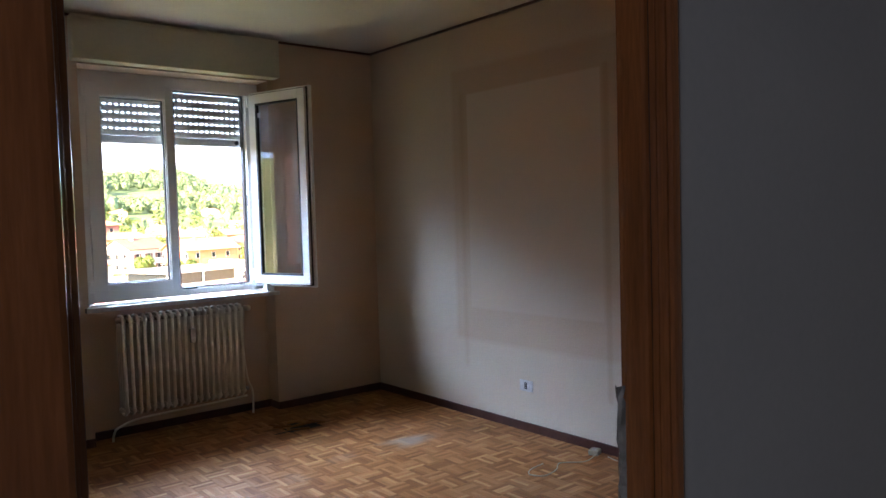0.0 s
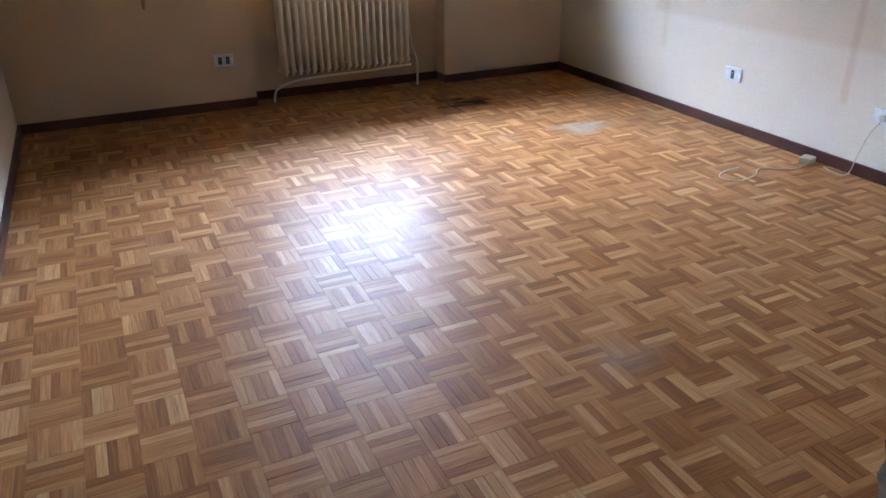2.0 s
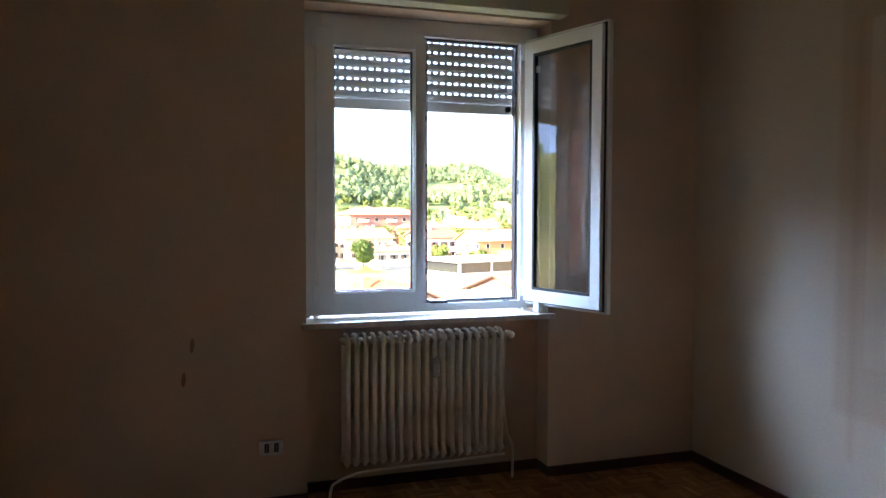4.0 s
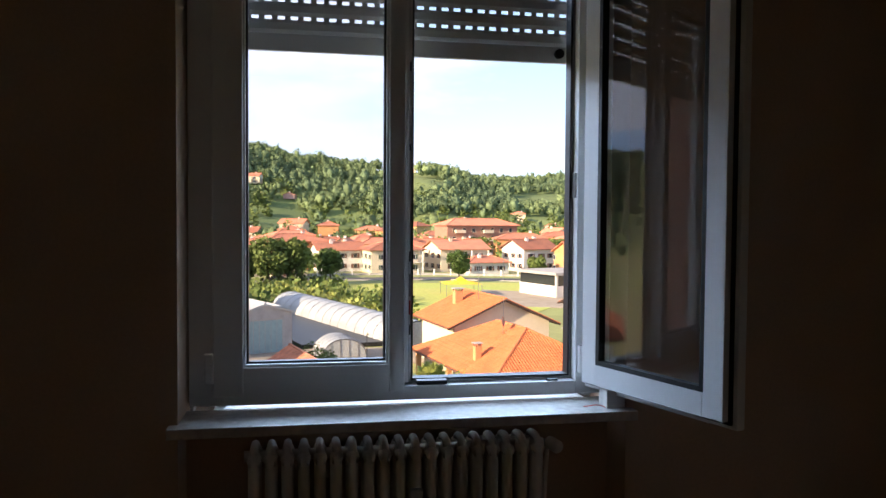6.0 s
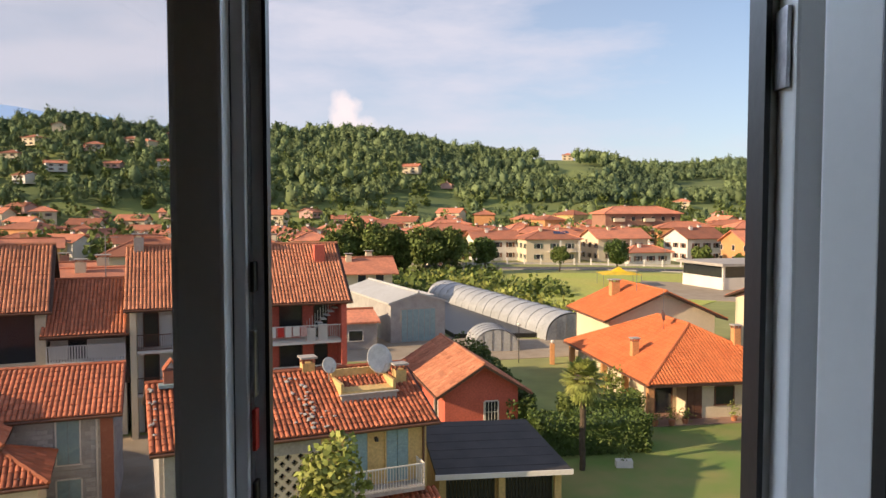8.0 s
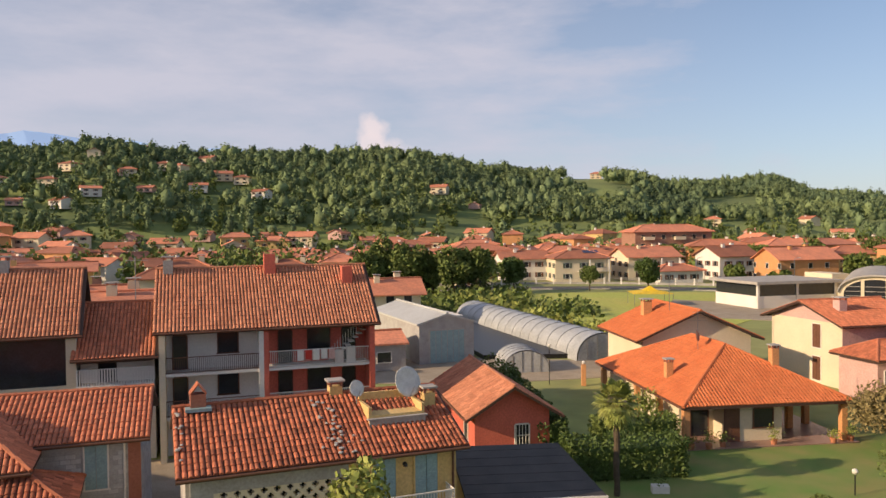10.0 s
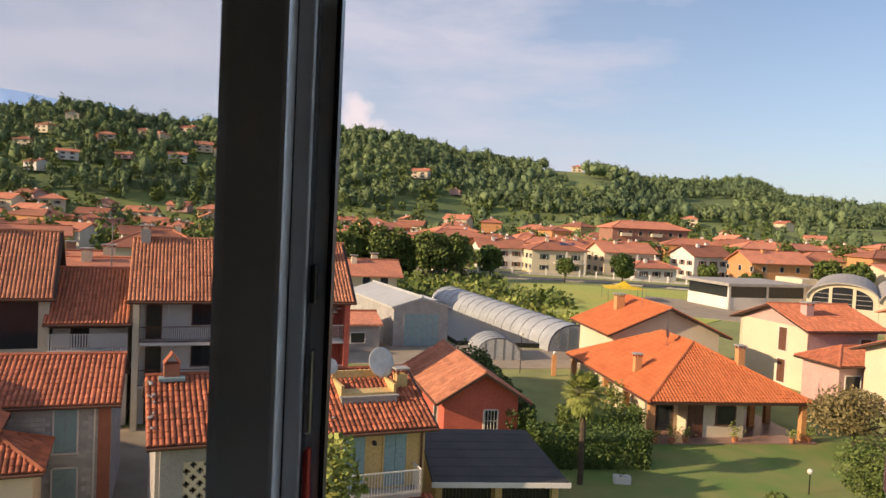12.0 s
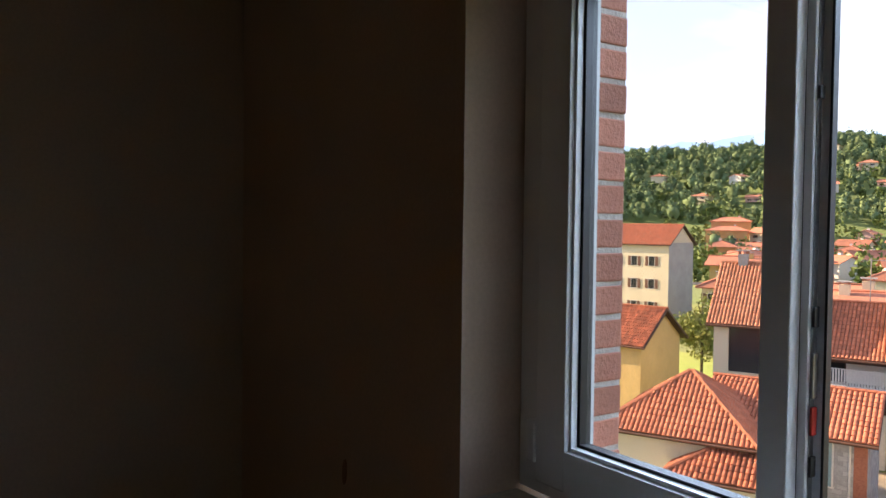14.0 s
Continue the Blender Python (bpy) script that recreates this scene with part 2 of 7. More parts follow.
M["shutblue"] = surface("blue_grey_shutter", (0.26, 0.38, 0.40), (0.22, 0.33, 0.36), 2, 10, 0.6, 0.1)
M["roofgrey"] = surface("grey_sheet_roof", (0.50, 0.52, 0.52), (0.42, 0.43, 0.42), 0.5, 8, 0.5, 0.1)
M["sheet"] = surface("polytunnel_film", (0.42, 0.44, 0.45), (0.32, 0.34, 0.35), 0.6, 4, 0.35, 0.2)
M["blackroof"] = surface("black_roofing_felt", (0.03, 0.029, 0.03), (0.055, 0.05, 0.048), 0.8, 12, 0.75, 0.3)
M["asphalt"] = surface("asphalt", (0.10, 0.095, 0.09), (0.075, 0.07, 0.068), 0.3, 8, 0.9, 0.2)
M["paving"] = surface("terrace_paving", (0.36, 0.22, 0.17), (0.28, 0.17, 0.13), 1.0, 8, 0.4, 0.1)
M["gravel"] = surface("pale_gravel", (0.36, 0.31, 0.24), (0.28, 0.23, 0.17), 0.6, 14, 0.95, 0.4)
M["lawn"] = surface("lawn", (0.13, 0.245, 0.045), (0.27, 0.25, 0.085), 0.33, 20, 0.95, 0.6, dist=0.05)
M["field"] = surface("field_grass", (0.36, 0.44, 0.08), (0.44, 0.42, 0.10), 0.06, 1.2, 0.95, 0.6, dist=0.2)
M["ground"] = surface("ground_grass", (0.21, 0.28, 0.07), (0.30, 0.27, 0.12), 0.012, 0.3, 0.95, 0.6, dist=0.3)
M["leaf"] = surface("leaves", (0.095, 0.145, 0.035), (0.14, 0.17, 0.045), 0.7, 5, 0.75, 0.0, island=0.35, spec=0.25)
M["leaf_light"] = surface("light_leaves", (0.20, 0.26, 0.055), (0.27, 0.27, 0.08), 0.7, 5, 0.7, 0.0, island=0.35, spec=0.25)
M["leaf_rust"] = surface("reddish_leaves", (0.21, 0.17, 0.075), (0.26, 0.21, 0.09), 0.7, 5, 0.75, 0.0, island=0.4, spec=0.2)
M["leaf_dark"] = surface("hedge_leaves", (0.06, 0.105, 0.025), (0.09, 0.13, 0.03), 0.7, 5, 0.65, 0.0, island=0.35, spec=0.3)
# lightened and blued a little to put distance haze into the leaf colour
M["forest"] = surface("woodland", (0.10, 0.148, 0.085), (0.185, 0.24, 0.105), 0.014, 0.12, 0.9, 0.0, island=0.35, spec=0.1)
M["bark"] = surface("bark", (0.10, 0.075, 0.05), (0.06, 0.045, 0.03), 4, 30, 0.95, 0.6)
# bluish haze is put into the mountain's colour and it glows to stay light
M["mountain"] = surface("hazed_mountain", (0.16, 0.24, 0.36), (0.13, 0.20, 0.32), 0.002, 0.01, 1.0, 0.0, spec=0.0)
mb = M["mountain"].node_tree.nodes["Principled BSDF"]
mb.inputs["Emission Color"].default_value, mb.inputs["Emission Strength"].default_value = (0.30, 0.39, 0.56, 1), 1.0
M["carpaint"] = surface("car_paint", (0.03, 0.035, 0.05), None, 2, 10, 0.25, 0.0)
M["canopy"] = surface("yellow_canopy", (0.80, 0.55, 0.02), None, 1, 10, 0.7, 0.0)
M["dish"] = surface("satellite_dish_paint", (0.66, 0.66, 0.64), None, 3, 30, 0.5, 0.0)
M["awning"] = surface("striped_awning", (0.5, 0.55, 0.48), (0.3, 0.36, 0.3), 3, 6, 0.8, 0.0)
M["solar"] = surface("solar_panel", (0.02, 0.03, 0.09), None, 3, 30, 0.15, 0.0)
M["terracotta"] = surface("terracotta_pot", (0.5, 0.2, 0.1), None, 3, 30, 0.8, 0.1)
M["globe"] = surface("opal_globe", (0.8, 0.78, 0.7), None, 3, 30, 0.3, 0.0)


def ground_cover():
    """Darker scrub under the woods on the hill, grass on the plain."""
    nt = M["ground"].node_tree
    L = nt.links.new
    p = nt.nodes["Principled BSDF"]
    base = p.inputs["Base Color"].links[0].from_socket
    geo = nt.nodes.new("ShaderNodeNewGeometry")
    ln = nt.nodes.new("ShaderNodeVectorMath")
    ln.operation = "LENGTH"
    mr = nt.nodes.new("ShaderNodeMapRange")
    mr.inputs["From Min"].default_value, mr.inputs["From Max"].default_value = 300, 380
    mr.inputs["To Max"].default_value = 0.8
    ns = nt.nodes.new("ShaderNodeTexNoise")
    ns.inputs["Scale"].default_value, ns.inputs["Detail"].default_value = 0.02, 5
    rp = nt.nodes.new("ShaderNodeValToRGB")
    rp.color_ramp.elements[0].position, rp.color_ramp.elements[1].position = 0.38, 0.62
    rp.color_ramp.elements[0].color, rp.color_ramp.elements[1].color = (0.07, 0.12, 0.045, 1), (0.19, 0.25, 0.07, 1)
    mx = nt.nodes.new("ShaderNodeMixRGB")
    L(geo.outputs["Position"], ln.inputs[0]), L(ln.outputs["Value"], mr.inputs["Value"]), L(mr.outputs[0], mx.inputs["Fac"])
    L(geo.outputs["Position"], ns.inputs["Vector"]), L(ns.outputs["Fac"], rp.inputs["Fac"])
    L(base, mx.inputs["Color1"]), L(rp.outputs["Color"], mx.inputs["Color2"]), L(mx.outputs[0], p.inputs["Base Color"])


ground_cover()


# ---- mesh helpers ----
def quad_box(bm, x0, x1, y0, y1, z0, z1, bevel=0.0):
    v = [bm.verts.new((x, y, z)) for x in (x0, x1) for y in (y0, y1) for z in (z0, z1)]
    fs = [bm.faces.new([v[i] for i in q]) for q in ((0, 1, 3, 2), (4, 6, 7, 5), (0, 4, 5, 1), (2, 3, 7, 6), (0, 2, 6, 4), (1, 5, 7, 3))]
    if bevel:
        bmesh.ops.bevel(bm, geom=list({e for f in fs for e in f.edges}), offset=bevel, segments=2, affect="EDGES", profile=0.6)
    return v


def to_mesh(name, bm, material, smooth=False):
    me = bpy.data.meshes.new(name)
    bmesh.ops.recalc_face_normals(bm, faces=bm.faces)
    bm.to_mesh(me)
    bm.free()
    me.materials.append(material)
    if smooth:
        me.shade_smooth()
    return me


def part(name, bm, material, parent=None, label="", at=None, smooth=False, kind=""):
    ob = new(name, to_mesh(name, bm, material, smooth))
    ob.parent = parent
    if at is not None:
        ob.matrix_basis = at
    return tagged(ob, label=label, kind=kind)


def boxpart(name, x0, x1, y0, y1, z0, z1, material, parent=None, label="", bevel=0.0, kind=""):
    bm = bmesh.new()
    quad_box(bm, x0, x1, y0, y1, z0, z1, bevel)
    return part(name, bm, material, parent, label, kind=kind)


def thing(name, m, label, category, group=""):
    ob = new(name)
    ob.matrix_basis = m
    return tagged(ob, label=label, category=category, group=group)


def structure(name, x0, x1, y0, y1, z0, z1, material, bevel=0.0):
    return boxpart(name, x0, x1, y0, y1, z0, z1, material, kind="structure", bevel=bevel)


def tube(bm, points, radius, sides=8, radii=None):
    """A round tube along points."""
    pts = [Vector(p) for p in points]
    rings = []
    for i, p in enumerate(pts):
        d = (pts[min(i + 1, len(pts) - 1)] - pts[max(i - 1, 0)]).normalized()
        a = d.orthogonal().normalized()
        if rings and abs(d.dot(ref)) < 0.95:
            a = (ref - d * ref.dot(d)).normalized()
        ref = a
        b = d.cross(a)
        r = radii[i] if radii else radius
        rings.append([bm.verts.new(p + a * math.cos(k * math.tau / sides) * r + b * math.sin(k * math.tau / sides) * r) for k in range(sides)])
    for r0, r1 in zip(rings, rings[1:]):
        for k in range(sides):
            bm.faces.new((r0[k], r0[(k + 1) % sides], r1[(k + 1) % sides], r1[k]))
    bm.faces.new(rings[0][::-1]), bm.faces.new(rings[-1])


def smooth_path(points, steps=6):
    """Catmull-Rom through the points."""
    p = [Vector(q) for q in points]
    p = [p[0] * 2 - p[1]] + p + [p[-1] * 2 - p[-2]]
    out = []
    for i in range(1, len(p) - 2):
        for k in range(steps):
            t = k / steps
            out.append(0.5 * (2 * p[i] + (p[i + 1] - p[i - 1]) * t + (2 * p[i - 1] - 5 * p[i] + 4 * p[i + 1] - p[i + 2]) * t * t + (3 * p[i] - p[i - 1] - 3 * p[i + 1] + p[i + 2]) * t ** 3))
    return out + [p[-2]]


def raw(name, verts, faces, material, parent=None, kind="", label="", smooth=False):
    me = bpy.data.meshes.new(name)
    me.from_pydata([tuple(v) for v in verts], [], faces) if not isinstance(verts, np.ndarray) else mesh_arrays(me, verts, faces)
    me.materials.append(material)
    if smooth:
        me.shade_smooth()
    ob = new(name, me)
    ob.parent = parent
    return tagged(ob, kind=kind, label=label)


def mesh_arrays(me, verts, quads):
    n, f = len(verts), len(quads)
    me.vertices.add(n)
    me.vertices.foreach_set("co", verts.astype(np.float32).ravel())
    me.loops.add(f * 4)
    me.loops.foreach_set("vertex_index", quads.astype(np.int32).ravel())
    me.polygons.add(f)
    me.polygons.foreach_set("loop_start", np.arange(0, f * 4, 4, dtype=np.int32))
    me.update(calc_edges=True)
    me.validate()


def leaf_quads(centres, size, rng, flat=0.0):
    """One bent-looking leaf clump (a quad at a random tilt) at each centre."""
    n = len(centres)
    a = rng.normal(size=(n, 3))
    a[:, 2] *= 1 - flat
    a /= np.linalg.norm(a, axis=1)[:, None] + 1e-9
    b = np.cross(a, rng.normal(size=(n, 3)))
    b /= np.linalg.norm(b, axis=1)[:, None] + 1e-9
    s = (size * rng.uniform(0.6, 1.4, n))[:, None] * 0.5
    v = np.stack([centres - a * s, centres - b * s * 0.7, centres + a * s, centres + b * s * 0.7], axis=1).reshape(-1, 3)
    return v, np.arange(n * 4).reshape(n, 4)


# ---- the room ----
RX0, RY0, CEIL = -3.60, -4.49, 2.775
structure("floor_slab", -7.0, 0.25, -8.0, 0.45, -0.25, -0.012, M["bitumen"])
structure("ceiling", -7.0, 0.25, -8.0, 0.42, CEIL, CEIL + 0.2, M["ceiling"])


def aged_wall_material():
    """Old wall paint with the pale outline that a cupboard left and its darker rim; multiplied browner towards the
    ceiling.
    """
    m = surface("aged_wall_paint", (0.62, 0.56, 0.47), (0.58, 0.51, 0.41), 1.1, 90, 0.75, 0.04, fv=0.3)
    nt = m.node_tree
    L = nt.links.new
    p = nt.nodes["Principled BSDF"]
    base = p.inputs["Base Color"].links[0].from_socket
    tc = nt.nodes.new("ShaderNodeTexCoord")
    sep = nt.nodes.new("ShaderNodeSeparateXYZ")
    L(tc.outputs["Object"], sep.inputs[0])

    def band(sock, lo, hi, soft):
        a = nt.nodes.new("ShaderNodeMapRange")
        a.inputs["From Min"].default_value, a.inputs["From Max"].default_value = lo - soft, lo + soft
        b = nt.nodes.new("ShaderNodeMapRange")
        b.inputs["From Min"].default_value, b.inputs["From Max"].default_value = hi + soft, hi - soft
        L(sock, a.inputs["Value"]), L(sock, b.inputs["Value"])
        mu = nt.nodes.new("ShaderNodeMath")
        mu.operation = "MULTIPLY"
        L(a.outputs[0], mu.inputs[0]), L(b.outputs[0], mu.inputs[1])
        return mu.outputs[0]

    def rect(y0, y1, z0, z1, soft):
        mu = nt.nodes.new("ShaderNodeMath")
        mu.operation = "MULTIPLY"
        L(band(sep.outputs["Y"], y0, y1, soft), mu.inputs[0]), L(band(sep.outputs["Z"], z0, z1, soft), mu.inputs[1])
        return mu.outputs[0]

    def tint(src, mask, colour, amount):
        am = nt.nodes.new("ShaderNodeMath")
        am.operation, am.inputs[1].default_value = "MULTIPLY", amount
        L(mask, am.inputs[0])
        mx = nt.nodes.new("ShaderNodeMixRGB")
        mx.blend_type = "MULTIPLY"
        mx.inputs["Color2"].default_value = (*colour, 1)
        L(am.outputs[0], mx.inputs["Fac"]), L(src, mx.inputs["Color1"])
        return mx.outputs[0]

    # multiplies the colour darker and browner from 0.9 m up to 2.7 m
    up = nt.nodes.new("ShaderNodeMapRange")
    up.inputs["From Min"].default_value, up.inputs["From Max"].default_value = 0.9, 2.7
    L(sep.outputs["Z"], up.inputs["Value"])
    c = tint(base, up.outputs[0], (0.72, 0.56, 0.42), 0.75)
    c = tint(c, rect(-2.62, -1.02, 0.55, 2.46, 0.02), (0.84, 0.74, 0.64), 0.6)
    inner = nt.nodes.new("ShaderNodeMixRGB")
    inner.inputs["Color2"].default_value = (0.60, 0.53, 0.44, 1)
    im = nt.nodes.new("ShaderNodeMath")
    im.operation, im.inputs[1].default_value = "MULTIPLY", 0.55
    L(rect(-2.36, -1.18, 0.78, 2.28, 0.008), im.inputs[0])
    L(im.outputs[0], inner.inputs["Fac"]), L(c, inner.inputs["Color1"])
    c = tint(inner.outputs[0], rect(-2.42, -2.38, 0.3, 2.3, 0.01), (0.82, 0.74, 0.66), 0.6)
    c = tint(c, rect(-1.14, -1.10, 0.35, 2.3, 0.02), (0.84, 0.76, 0.68), 0.5)
    L(c, p.inputs["Base Color"])
    return m


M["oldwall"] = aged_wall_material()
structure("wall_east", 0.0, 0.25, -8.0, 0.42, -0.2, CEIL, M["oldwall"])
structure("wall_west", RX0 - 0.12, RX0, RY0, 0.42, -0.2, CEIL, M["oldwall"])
# wall of the window: a niche under it for the radiator, an outer brick leaf behind
NL, NR = -2.245, -0.935
structure("wall_north", RX0, NL, 0.0, 0.30, -0.2, CEIL, M["plaster"])
structure("wall_north", NR, 0.0, 0.0, 0.30, -0.2, CEIL, M["plaster"])
structure("wall_north", NL, NR, 0.145, 0.30, -0.2, 0.86, M["plaster"])
structure("wall_north", NL, NR, 0.0, 0.25, 2.47, CEIL, M["plaster"])
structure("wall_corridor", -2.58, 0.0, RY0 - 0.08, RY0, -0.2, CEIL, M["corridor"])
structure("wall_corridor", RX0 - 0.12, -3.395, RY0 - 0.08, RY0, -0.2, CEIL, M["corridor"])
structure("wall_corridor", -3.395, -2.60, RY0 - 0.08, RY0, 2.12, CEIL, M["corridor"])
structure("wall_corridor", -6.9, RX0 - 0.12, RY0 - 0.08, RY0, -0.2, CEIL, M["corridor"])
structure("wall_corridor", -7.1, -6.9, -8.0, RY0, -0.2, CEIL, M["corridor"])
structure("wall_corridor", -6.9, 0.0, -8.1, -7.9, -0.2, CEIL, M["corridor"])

# ceiling cove line
for a in ((RX0, 0.0, -0.014, 0.0), (-0.014, 0.0, RY0, -0.014), (RX0, RX0 + 0.014, RY0, -0.014)):
    structure("trim", a[0], a[1], a[2], a[3], CEIL - 0.016, CEIL, M["baseboard"])

# baseboards
BH = 0.055
for x0, x1, y0, y1 in ((RX0 + 0.014, NL - 0.012, -0.014, 0), (NR + 0.012, -0.014, -0.014, 0), (-0.014, 0, RY0, 0), (RX0, RX0 + 0.014, RY0, 0),
                       (NL - 0.012, NL + 0.002, -0.014, 0.131), (NR - 0.002, NR + 0.012, -0.014, 0.131), (NL, NR, 0.131, 0.145), (-2.52, -0.014, RY0, RY0 + 0.014)):
    structure("baseboard", x0, x1, y0, y1, -0.01, BH, M["baseboard"], 0.003)


# door frame: jambs, stops and casings in varnished wood, no leaf in it
def door_frame():
    door = thing("door_1", pose(0, 0, 0), "", "")
    tagged(door, kind="structure")
    for s, xj in ((1, -3.411), (-1, -2.58)):
        def bx(n, a, b, y0, y1, z1=2.12, bev=0.006):
            x = sorted((xj + s * a, xj + s * b))
            boxpart(n, x[0], x[1], y0, y1, -0.01, z1, M["casing"], door, bevel=bev)
        bx("jamb", 0.0, 0.022, RY0 - 0.085, RY0 + 0.005)
        bx("door_stop", 0.022, 0.036 if s < 0 else 0.042, RY0 - 0.05, RY0 - 0.005, 2.10)
        bx("bead", 0.0225, 0.029, RY0 - 0.078, RY0 - 0.068, bev=0.002)
        bx("bead", 0.0225, 0.026, RY0 - 0.060, RY0 - 0.057, bev=0.001)
        if s > 0:
            bx("casing", -0.092, 0.012, RY0 - 0.145, RY0 - 0.0855)
            bx("casing_bead", -0.088, -0.076, RY0 - 0.113, RY0 - 0.1052, bev=0.003)
        bx("casing", -0.056, 0.012, RY0 + 0.0055, RY0 + 0.02)
    boxpart("head", -3.39, -2.602, RY0 - 0.085, RY0 + 0.005, 2.098, 2.12, M["casing"], door, bevel=0.004)
    for y0, y1 in ((RY0 - 0.145, RY0 - 0.0855), (RY0 + 0.0055, RY0 + 0.02)):
        boxpart("casing", -3.487, -2.524, y0, y1, 2.121, 2.2, M["casing"], door, bevel=0.004)
    return door


door_frame()


def torn_film():
    """Crumpled film and bare putty along the room edge of the jamb."""
    rng = random.Random(5)
    bm = bmesh.new()
    rows = []
    for i in range(46):
        z = 0.42 + i * 0.017
        wid = 0.012 + 0.035 * max(0, math.sin((i - 4) / 40 * 3.1)) * rng.uniform(0.5, 1.2)
        rows.append([bm.verts.new((-2.6035 - abs(rng.gauss(0, 0.003)) - 0.006 * math.sin(k * 1.2), RY0 + 0.016 - wid * k / 4 + rng.gauss(0, 0.002), z)) for k in range(5)])
    for a, b in zip(rows, rows[1:]):
        for k in range(4):
            bm.faces.new((a[k], a[k + 1], b[k + 1], b[k]))
    ob = part("plastic_film", bm, M["film"], None, "crumpled torn plastic film stuck along the wooden door jamb")
    tagged(ob, category="plastic film")


torn_film()


# ---- window ----
FX0, FX1, FZ0, FZ1 = -2.24, -0.94, 0.915, 2.465
win = tagged(thing("window_1", pose(0, 0, 0), "", ""), kind="structure")


def ring(name, x0, x1, z0, z1, wl, wr, wb, wt, y0, y1, mat, parent, bevel=0.004, label=""):
    """A mitred rectangular frame."""
    bm = bmesh.new()
    quad_box(bm, x0, x0 + wl, y0, y1, z0, z1, bevel)
    quad_box(bm, x1 - wr, x1, y0, y1, z0, z1, bevel)
    quad_box(bm, x0 + wl, x1 - wr, y0 + 0.0004, y1, z0, z0 + wb, 0)
    quad_box(bm, x0 + wl, x1 - wr, y0 + 0.0004, y1, z1 - wt, z1, 0)
    return part(name, bm, mat, parent, label)


ring("window_frame", FX0, FX1, FZ0, FZ1, 0.10, 0.10, 0.042, 0.085, 0.160, 0.205, M["pvc"], win)
ring("window_frame", FX0 + 0.02, FX1 - 0.02, FZ0 + 0.0, FZ1, 0.105, 0.09, 0.05, 0.085, 0.2052, 0.245, M["pvc"], win)
ring("gasket", -2.112, -1.048, 0.967, 2.378, 0.006, 0.006, 0.006, 0.006, 0.200, 0.2455, M["gasket"], win, 0)


def sash(name, pivot, wide=0.598, wr=0.085):
    """A sash in closed position with the hinge side at local x = 0, reaching to x = -0.6; room side at local -y."""
    s = thing(name, pivot, "", "")
    s.parent = win
    z0, z1 = 0.944, 2.392
    ring("stile_frame", -wide, 0.0, z0, z1, 0.088, wr, 0.085, 0.088, 0.0, 0.028, M["pvc"], s, 0.004)
    ring("stile_frame", -wide + 0.023, -0.02 if wr > 0.06 else -0.002, z0 + 0.02, z1 - 0.02, 0.068, wr - 0.019 if wr > 0.06 else wr, 0.068, 0.07, 0.0282, 0.056, M["pvc"], s, 0.003)
    ring("glazing_bead", -wide + 0.085, 0.002 - wr, z0 + 0.083, z1 - 0.086, 0.010, 0.010, 0.010, 0.010, 0.012, 0.030, M["pvc"], s, 0.002)
    ring("gasket", -wide + 0.087, -wr, z0 + 0.085, z1 - 0.088, 0.014, 0.014, 0.014, 0.014, 0.031, 0.0565, M["gasket"], s, 0)
    ring("gasket", -wide + 0.014, -0.012 if wr > 0.06 else -0.001, z0 + 0.012, z1 - 0.012, 0.009, 0.009, 0.009, 0.009, 0.0284, 0.036, M["gasket"], s, 0)
    g = boxpart("pane", -wide + 0.098, -wr - 0.010, 0.040, 0.044, z0 + 0.094, z1 - 0.098, M["glass"], s)
    g.visible_shadow = False
    return s


left_sash = sash("sash", pose(-1.598, 0.146, 0), 0.572, 0.050)
boxpart("meeting_rail", 0.0004, 0.014, 0.026, 0.0498, 0.967, 2.37, M["pvc"], left_sash, bevel=0.002)
boxpart("meeting_rail", 0.0004, 0.0265, 0.050, 0.060, 0.967, 2.37, M["pvc"], left_sash, bevel=0.003)
boxpart("gasket", 0.0268, 0.031, 0.048, 0.062, 0.967, 2.37, M["gasket"], left_sash)
open_sash = sash("sash", pose(-0.990, 0.148, 0, 0, 0, 108.5))
# hardware on the meeting edge of the closed sash
for z0, z1, mt in ((0.967, 2.36, "steel"),):
    boxpart("lock_rail", 0.0142, 0.016, 0.033, 0.044, z0, z1, M[mt], left_sash)
for zc, hh, mt in ((1.13, 0.016, "black"), (1.20, 0.022, "redplastic"), (1.27, 0.035, "steel"), (1.36, 0.016, "black"), (1.70, 0.010, "black"), (1.95, 0.014, "black"), (2.2, 0.012, "black")):
    boxpart("latch", 0.0161, 0.021, 0.031, 0.045, zc - hh, zc + hh, M[mt], left_sash, "small black metal latch" if mt == "black" else "red plastic lever", 0.002)
for zc in (1.03, 2.33):
    boxpart("hinge", -2.194, -2.168, 0.138, 0.159, zc - 0.045, zc + 0.045, M["pvc"], win, bevel=0.005)
    boxpart("hinge", -1.035, -1.012, 0.135, 0.159, zc - 0.045, zc + 0.045, M["pvc"], win, bevel=0.005)
boxpart("strike_plate", -1.0455, -1.0405, 0.17, 0.20, 1.55, 1.63, M["steel"], win, bevel=0.001)
boxpart("strike_plate", -1.556, -1.46, 0.17, 0.20, 0.9575, 0.971, M["black"], win, bevel=0.003)
boxpart("strike_plate", -1.13, -1.095, 0.17, 0.19, 0.9575, 0.963, M["black"], win)
boxpart("label", -0.54, -0.50, 0.0441, 0.0445, 2.2, 2.235, M["pvc"], open_sash, "small white paper sticker").matrix_basis = pose(0.41, 0, 0)
boxpart("window_sill", NL - 0.025, NR + 0.02, -0.045, 0.16, 0.875, 0.905, M["marble"], win, bevel=0.004)
